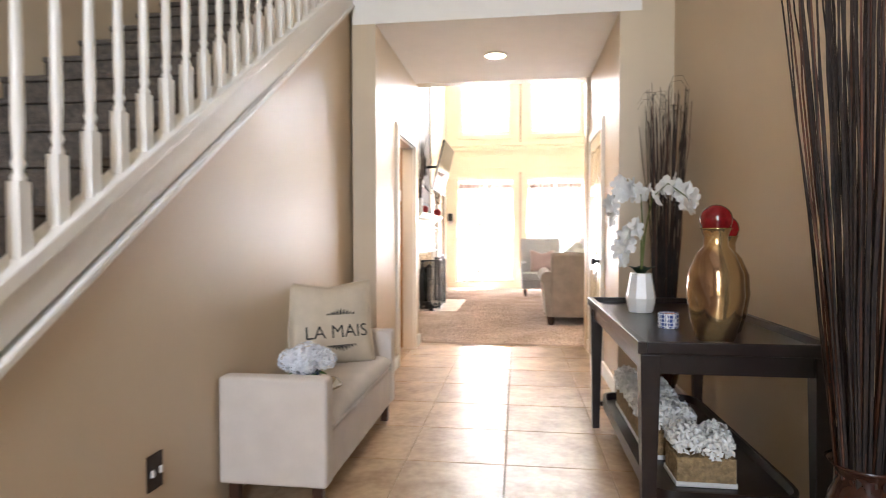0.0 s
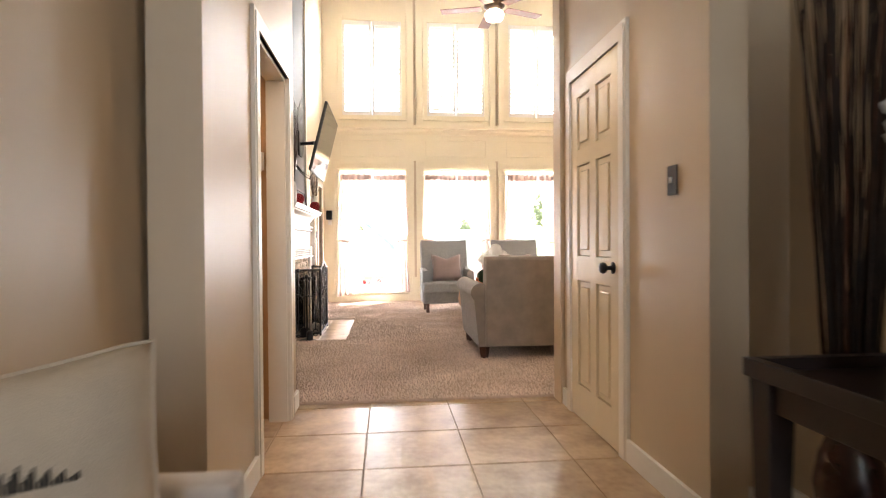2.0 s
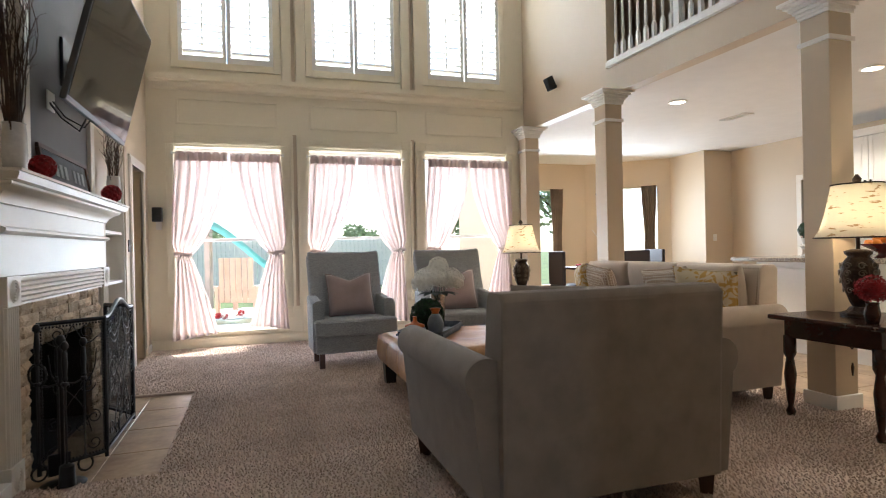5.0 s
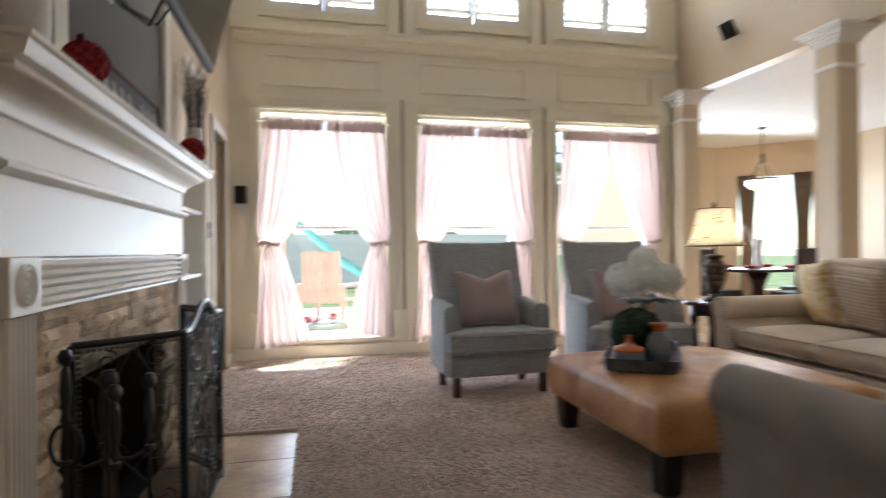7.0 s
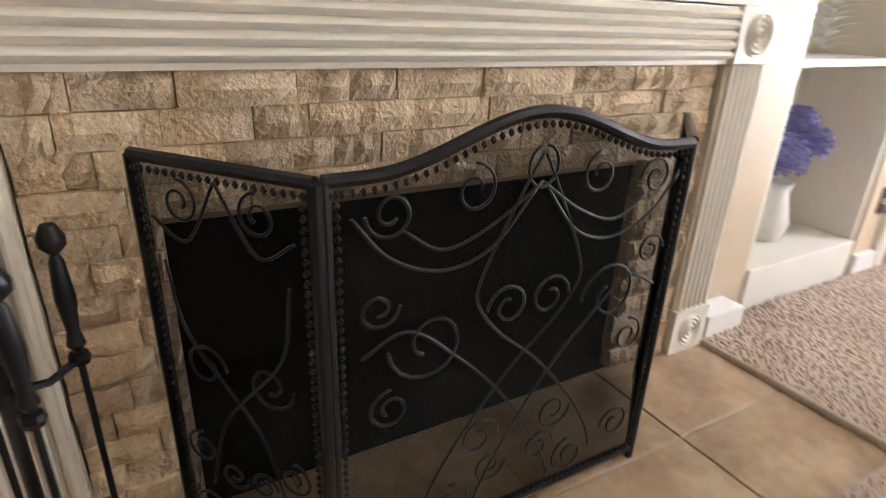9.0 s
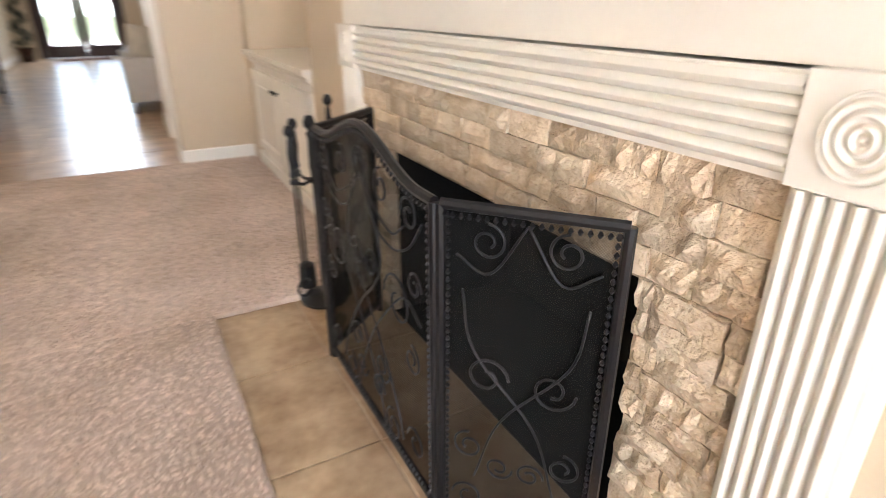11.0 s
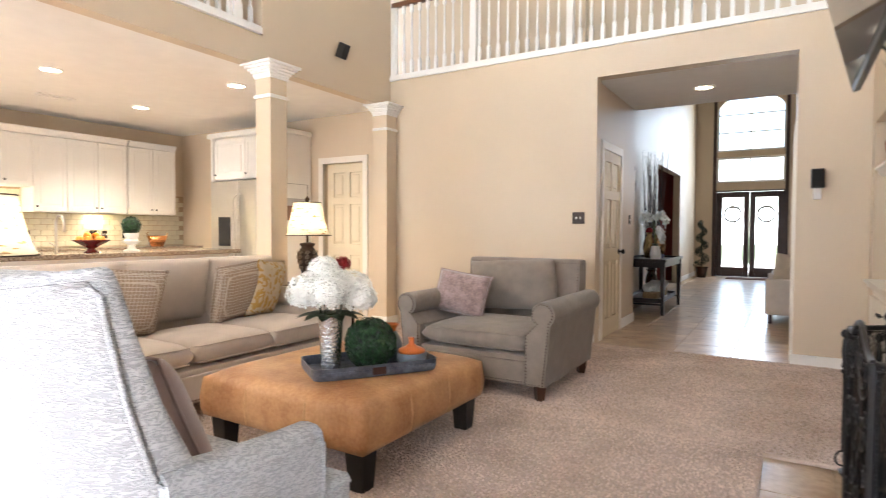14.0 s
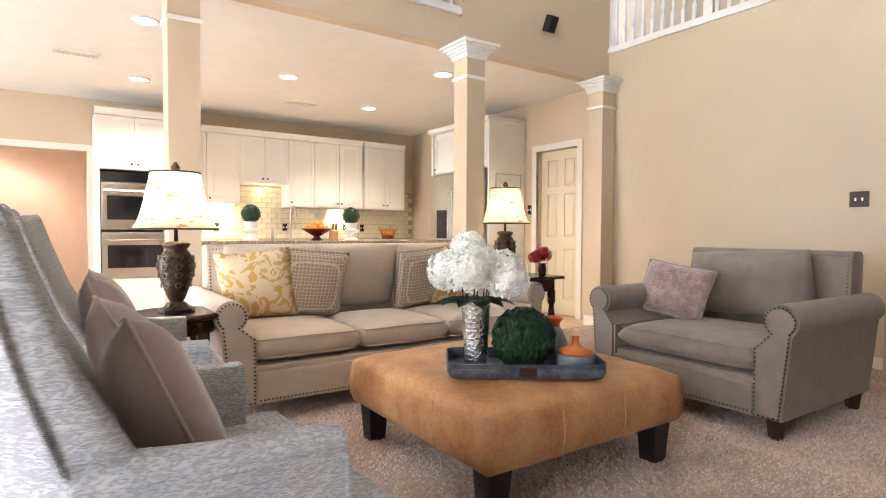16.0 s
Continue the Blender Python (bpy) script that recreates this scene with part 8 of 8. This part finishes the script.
FENCE = mat("grey_cedar_boards", (0.80, 0.75, 0.66), 0.9, var=0.1, scale=4)
me = None
for k in range(90):
    if me is None:
        o = part("board", boxes((0, 0.14, 0, 0.02, 0, 1.8)), FENCE, t)
        me = o.data
    else:
        o = new("board", me)
        o.parent = t
    o.location = (-6 + 0.148 * k, 0, 0)
LEAFY = mat("sunlit_leaves", (0.32, 0.40, 0.20), 0.6, var=0.3, scale=3)


def tree(x, y, h, r, seed):
    t = thing("tree", pose(x, y, -0.2), "leafy green garden tree", "tree", "garden trees")
    rr = random.Random(seed)
    bm = tube(bmesh.new(), [(0, 0, 0), (0.05, 0.02, h * 0.4), (0.0, 0.05, h * 0.75)], 0.12, 8, 0.04)
    for k in range(6):
        a = k * 1.05
        tube(bm, [(0.03, 0.02, h * (0.35 + 0.05 * k)), (r * 0.4 * math.cos(a), r * 0.4 * math.sin(a), h * (0.5 + 0.06 * k)), (r * 0.75 * math.cos(a), r * 0.75 * math.sin(a), h * (0.6 + 0.06 * k))], 0.045, 6, 0.012)
    part("trunk", bm, TWIG, t)
    bm = bmesh.new()
    lumps = [(Vector((rr.uniform(-0.6, 0.6) * r, rr.uniform(-0.6, 0.6) * r, h * rr.uniform(0.5, 1.0))), r * rr.uniform(0.3, 0.5)) for _ in range(14)]
    for k in range(2600):
        c, q = rr.choice(lumps)
        d = Vector((rr.gauss(0, 1), rr.gauss(0, 1), rr.gauss(0, 0.8)))
        p = c + d.normalized() * q * rr.random() ** 0.4
        m = Euler((rr.uniform(0, 6), rr.uniform(0, 6), 0)).to_matrix()
        bm.faces.new([bm.verts.new(p + m @ Vector(o) * 0.1) for o in ((0, -1, 0), (0.5, 0, 0.1), (0, 1, 0), (-0.5, 0, 0.1))])
    part("crown", bm, LEAFY, t, "crown of small leaves")


for x, y, h, r, s in ((-1.2, 27.5, 2.2, 1.3, 1), (1.8, 28.5, 1.9, 1.3, 2), (5.0, 28, 1.9, 1.3, 3), (9.5, 20, 4.2, 1.8, 4), (7.2, 21, 3.4, 1.4, 5)):
    tree(x, y, h, r, s)
t = thing("slide", pose(-0.3, 19.0, -0.2), "turquoise plastic playground slide on a wooden tower", "slide")
TEAL = mat("turquoise_plastic", (0.38, 0.70, 0.69), 0.35)
bm = bmesh.new()
rows = []
for k in range(13):
    f = k / 12
    x, z = 0.2 + 2.6 * f, 1.75 * (1 - f) ** 1.2 + 0.15 + 0.06 * math.sin(f * 9)
    rows.append([bm.verts.new((x, yy, z + dz)) for yy, dz in ((-0.28, 0.2), (-0.25, 0.0), (0.25, 0.0), (0.28, 0.2))])
for a, b in zip(rows, rows[1:]):
    for i in range(3):
        bm.faces.new((a[i], a[i + 1], b[i + 1], b[i]))
bmesh.ops.solidify(bm, geom=bm.faces[:], thickness=0.03)
part("chute", bm, TEAL, t, smooth=True)
CEDAR = mat("red_cedar_wood", (0.66, 0.50, 0.42), 0.8, var=0.1, scale=4)
for x in (-0.9, 0.2):
    for y in (-0.5, 0.5):
        part("post", boxes((x - 0.05, x + 0.05, y - 0.05, y + 0.05, 0, 2.9)), CEDAR, t)
part("deck", boxes((-0.95, 0.25, -0.55, 0.55, 1.7, 1.78)), CEDAR, t)
part("roof", prism(bmesh.new(), [(-1.1, 2.7), (0.4, 2.7), (-0.35, 3.3)], "y", -0.7, 0.7), CEDAR, t)
t = thing("patio_chair", pose(0.72, 14.8, -0.02, 0, 0, 150), "slatted cedar patio chair outside the window", "chair")
for k in range(6):
    part("back_slat", boxes((-0.3 + 0.1 * k, -0.22 + 0.1 * k, 0.22, 0.245, 0.35, 1.05)), CEDAR, t)
for k in range(5):
    part("seat_slat", boxes((-0.3, 0.3, -0.3 + 0.1 * k, -0.22 + 0.1 * k, 0.36, 0.385)), CEDAR, t)
for x in (-0.33, 0.33):
    part("arm", boxes((x - 0.04, x + 0.04, -0.35, 0.27, 0.58, 0.61)), CEDAR, t)
    for y in (-0.28, 0.22):
        part("leg", boxes((x - 0.03, x + 0.03, y - 0.03, y + 0.03, 0, 0.58)), CEDAR, t)
t = thing("planter_tub", pose(0.62, 12.82, -0.02), "galvanised oval tub with red and white flowers", "planter")
ZINC = mat("galvanised_zinc", (0.30, 0.36, 0.36), 0.4, 0.7, var=0.15)
part("tub", lathe(bmesh.new(), [(0.12, 0.15), (0.15, 0.3), (0.155, 0.31), (0.14, 0.3)], 28, sx=1.6), ZINC, t, smooth=True)
part("stand", boxes((-0.2, 0.2, -0.1, 0.1, 0, 0.15)), CEDAR, t)
bm, bm2 = bmesh.new(), bmesh.new()
rr = random.Random(31)
for k in range(14):
    petals(bm if k % 3 else bm2, (rr.uniform(-0.18, 0.18), rr.uniform(-0.08, 0.08), 0.33 + rr.uniform(0, 0.05)), 0.035, 16, rr, 0.02)
for nm, b, mt_ in (("white_flowers", bm, ORCH), ("red_flowers", bm2, RED_F)):
    o = part(nm, b, mt_, t, nm.replace("_", " "))
    o["kind"] = "stuff"

# ---- floor tiles ----
fl = bpy.data.objects["floor"]
TILE_T = TILE
tn = TILE_T.node_tree
oi, mh = tn.nodes.new("ShaderNodeObjectInfo"), tn.nodes.new("ShaderNodeHueSaturation")
mr = tn.nodes.new("ShaderNodeMapRange")
mr.inputs[3].default_value, mr.inputs[4].default_value = 0.88, 1.1
tn.links.new(oi.outputs["Random"], mr.inputs[0])
tn.links.new(mr.outputs[0], mh.inputs["Value"])
old = tn.nodes["Principled BSDF"].inputs["Base Color"].links[0].from_socket
tn.links.new(old, mh.inputs["Color"])
tn.links.new(mh.outputs[0], tn.nodes["Principled BSDF"].inputs["Base Color"])
P = 0.511
meshes = []
for v in range(4):
    bm = boxes((0, P - 0.006, 0, P - 0.006, -0.0055, 0.0))
    o = part("tile", bm, TILE_T, fl, bevel=0.002, segs=1)
    meshes.append(o.data)
    bpy.data.objects.remove(o)
rnd = random.Random(77)
count = 0
for i in range(-1, 5):
    for j in range(-15, 8):
        x, y = 0.257 + P * (i - 1), 2.795 + P * (j - 1)
        if y > 5.9 or x < -0.6 or y < -4.8 or x > 2.5:
            continue
        o = new("tile", rnd.choice(meshes))
        o.parent = fl
        o.location = (x, y, 0.0)
        count += 1
bm = bmesh.new()
for i in range(9):
    for j in range(20):
        x, y = 4.62 + P * i, 5.2 + P * j
        box(bm, x, x + P - 0.006, y, y + P - 0.006, -0.0055, 0.0)
o = part("kitchen_tiles", bm, TILE_T, fl)
o["kind"] = "stuff"
for x0, x1 in ((-0.2, 0.12), (0.125, 0.425)):
    for y0, y1 in ((8.35, 8.78), (8.785, 9.235), (9.24, 9.69), (9.695, 10.12)):
        part("tile", boxes((x0, x1, y0, y1, -0.0055, 0.002)), TILE_T, fl, bevel=0.002, segs=1)

# ---- split stones of the fireplace ----
tn = STONE.node_tree
oi, mh, mr = tn.nodes.new("ShaderNodeObjectInfo"), tn.nodes.new("ShaderNodeHueSaturation"), tn.nodes.new("ShaderNodeMapRange")
mr.inputs[3].default_value, mr.inputs[4].default_value = 0.78, 1.18
tn.links.new(oi.outputs["Random"], mr.inputs[0])
tn.links.new(mr.outputs[0], mh.inputs["Value"])
old = tn.nodes["Principled BSDF"].inputs["Base Color"].links[0].from_socket
tn.links.new(old, mh.inputs["Color"])
tn.links.new(mh.outputs[0], tn.nodes["Principled BSDF"].inputs["Base Color"])
variants = []
rnd = random.Random(5)
for v in range(10):
    bm = bmesh.new()
    nu, nv = 5, 2
    g = [[bm.verts.new((0.0 + (rnd.uniform(0.002, 0.02) if 0 < a < nu and 0 < b < nv else rnd.uniform(-0.002, 0.006)), a / nu, b / nv)) for a in range(nu + 1)] for b in range(nv + 1)]
    for b in range(nv):
        for a in range(nu):
            bm.faces.new((g[b][a], g[b][a + 1], g[b + 1][a + 1], g[b + 1][a]))
    edge = g[0] + [r[-1] for r in g[1:]] + g[-1][-2::-1] + [r[0] for r in g[-2:0:-1]]
    back = [bm.verts.new((-0.03, e.co.y, e.co.z)) for e in edge]
    for k in range(len(edge)):
        bm.faces.new((edge[k], edge[(k + 1) % len(edge)], back[(k + 1) % len(edge)], back[k]))
    o = part("stone", bm, STONE, fp)
    variants.append(o.data)
    bpy.data.objects.remove(o)
ROW = 0.0576
for r in range(15):
    y = 8.325 - rnd.uniform(0, 0.1)
    while y < 9.945:
        L = rnd.choice((0.10, 0.15, 0.15, 0.2))
        a, b = max(y, 8.325), min(y + L, 9.945)
        y += L
        if b - a < 0.02:
            continue
        z = r * ROW + 0.001
        if z < 0.6:
            if 8.52 < a < 9.71 and 8.52 < b < 9.71:
                continue
            if a < 8.52 < b:
                b = 8.52
            elif a < 9.71 < b:
                a = 9.71
            if b - a < 0.012:
                continue
        o = new("stone", rnd.choice(variants))
        o.parent = fp
        o.location = (-0.192 + rnd.uniform(-0.006, 0.008), a + 0.001, z)
        o.scale = (1, b - a - 0.002, ROW - 0.002)

# ---- carpet pile ----
rng = np.random.default_rng(7)
STEP = 0.0165
gx, gy = np.meshgrid(np.arange(-0.21, 4.6, STEP), np.arange(5.955, 12.28, STEP))
c = np.stack([gx.ravel(), gy.ravel()], 1) + rng.uniform(-0.007, 0.007, (gx.size, 2))
c = c[~((c[:, 0] < 0.435) & (c[:, 1] > 8.335) & (c[:, 1] < 10.135))]
m_ = len(c)
ang, lean, hgt = rng.uniform(0, 6.28, m_), rng.uniform(0.002, 0.011, m_), rng.uniform(0.008, 0.016, m_)
verts = np.empty((m_, 4, 3), np.float32)
for k in range(3):
    a = ang + k * 2.0944
    verts[:, k, 0], verts[:, k, 1], verts[:, k, 2] = c[:, 0] + 0.0085 * np.cos(a), c[:, 1] + 0.0085 * np.sin(a), 0.018
sweep = 3.0 + 1.6 * np.sin(c[:, 0] * 2.1 + 1.3 * np.sin(c[:, 1] * 1.4)) + rng.uniform(-1.2, 1.2, m_)
verts[:, 3, 0], verts[:, 3, 1], verts[:, 3, 2] = c[:, 0] + lean * np.cos(sweep), c[:, 1] + lean * np.sin(sweep), 0.018 + hgt
base = np.arange(m_)[:, None] * 4
faces = np.concatenate([base + np.array(f) for f in ((0, 1, 3), (1, 2, 3), (2, 0, 3))], 0)
me = bpy.data.meshes.new("pile")
me.from_pydata(verts.reshape(-1, 3).tolist(), [], faces.tolist())
me.materials.append(CARPET)
pile = new("pile", me)
pile.parent = CARP
tagged(pile, "", "", "", "stuff")
tn = CARPET.node_tree
ge, mh, mr = tn.nodes.new("ShaderNodeNewGeometry"), tn.nodes.new("ShaderNodeHueSaturation"), tn.nodes.new("ShaderNodeMapRange")
mr.inputs[3].default_value, mr.inputs[4].default_value = 0.68, 1.22
tn.links.new(ge.outputs["Random Per Island"], mr.inputs[0])
tn.links.new(mr.outputs[0], mh.inputs["Value"])
old = tn.nodes["Principled BSDF"].inputs["Base Color"].links[0].from_socket
tn.links.new(old, mh.inputs["Color"])
tn.links.new(mh.outputs[0], tn.nodes["Principled BSDF"].inputs["Base Color"])
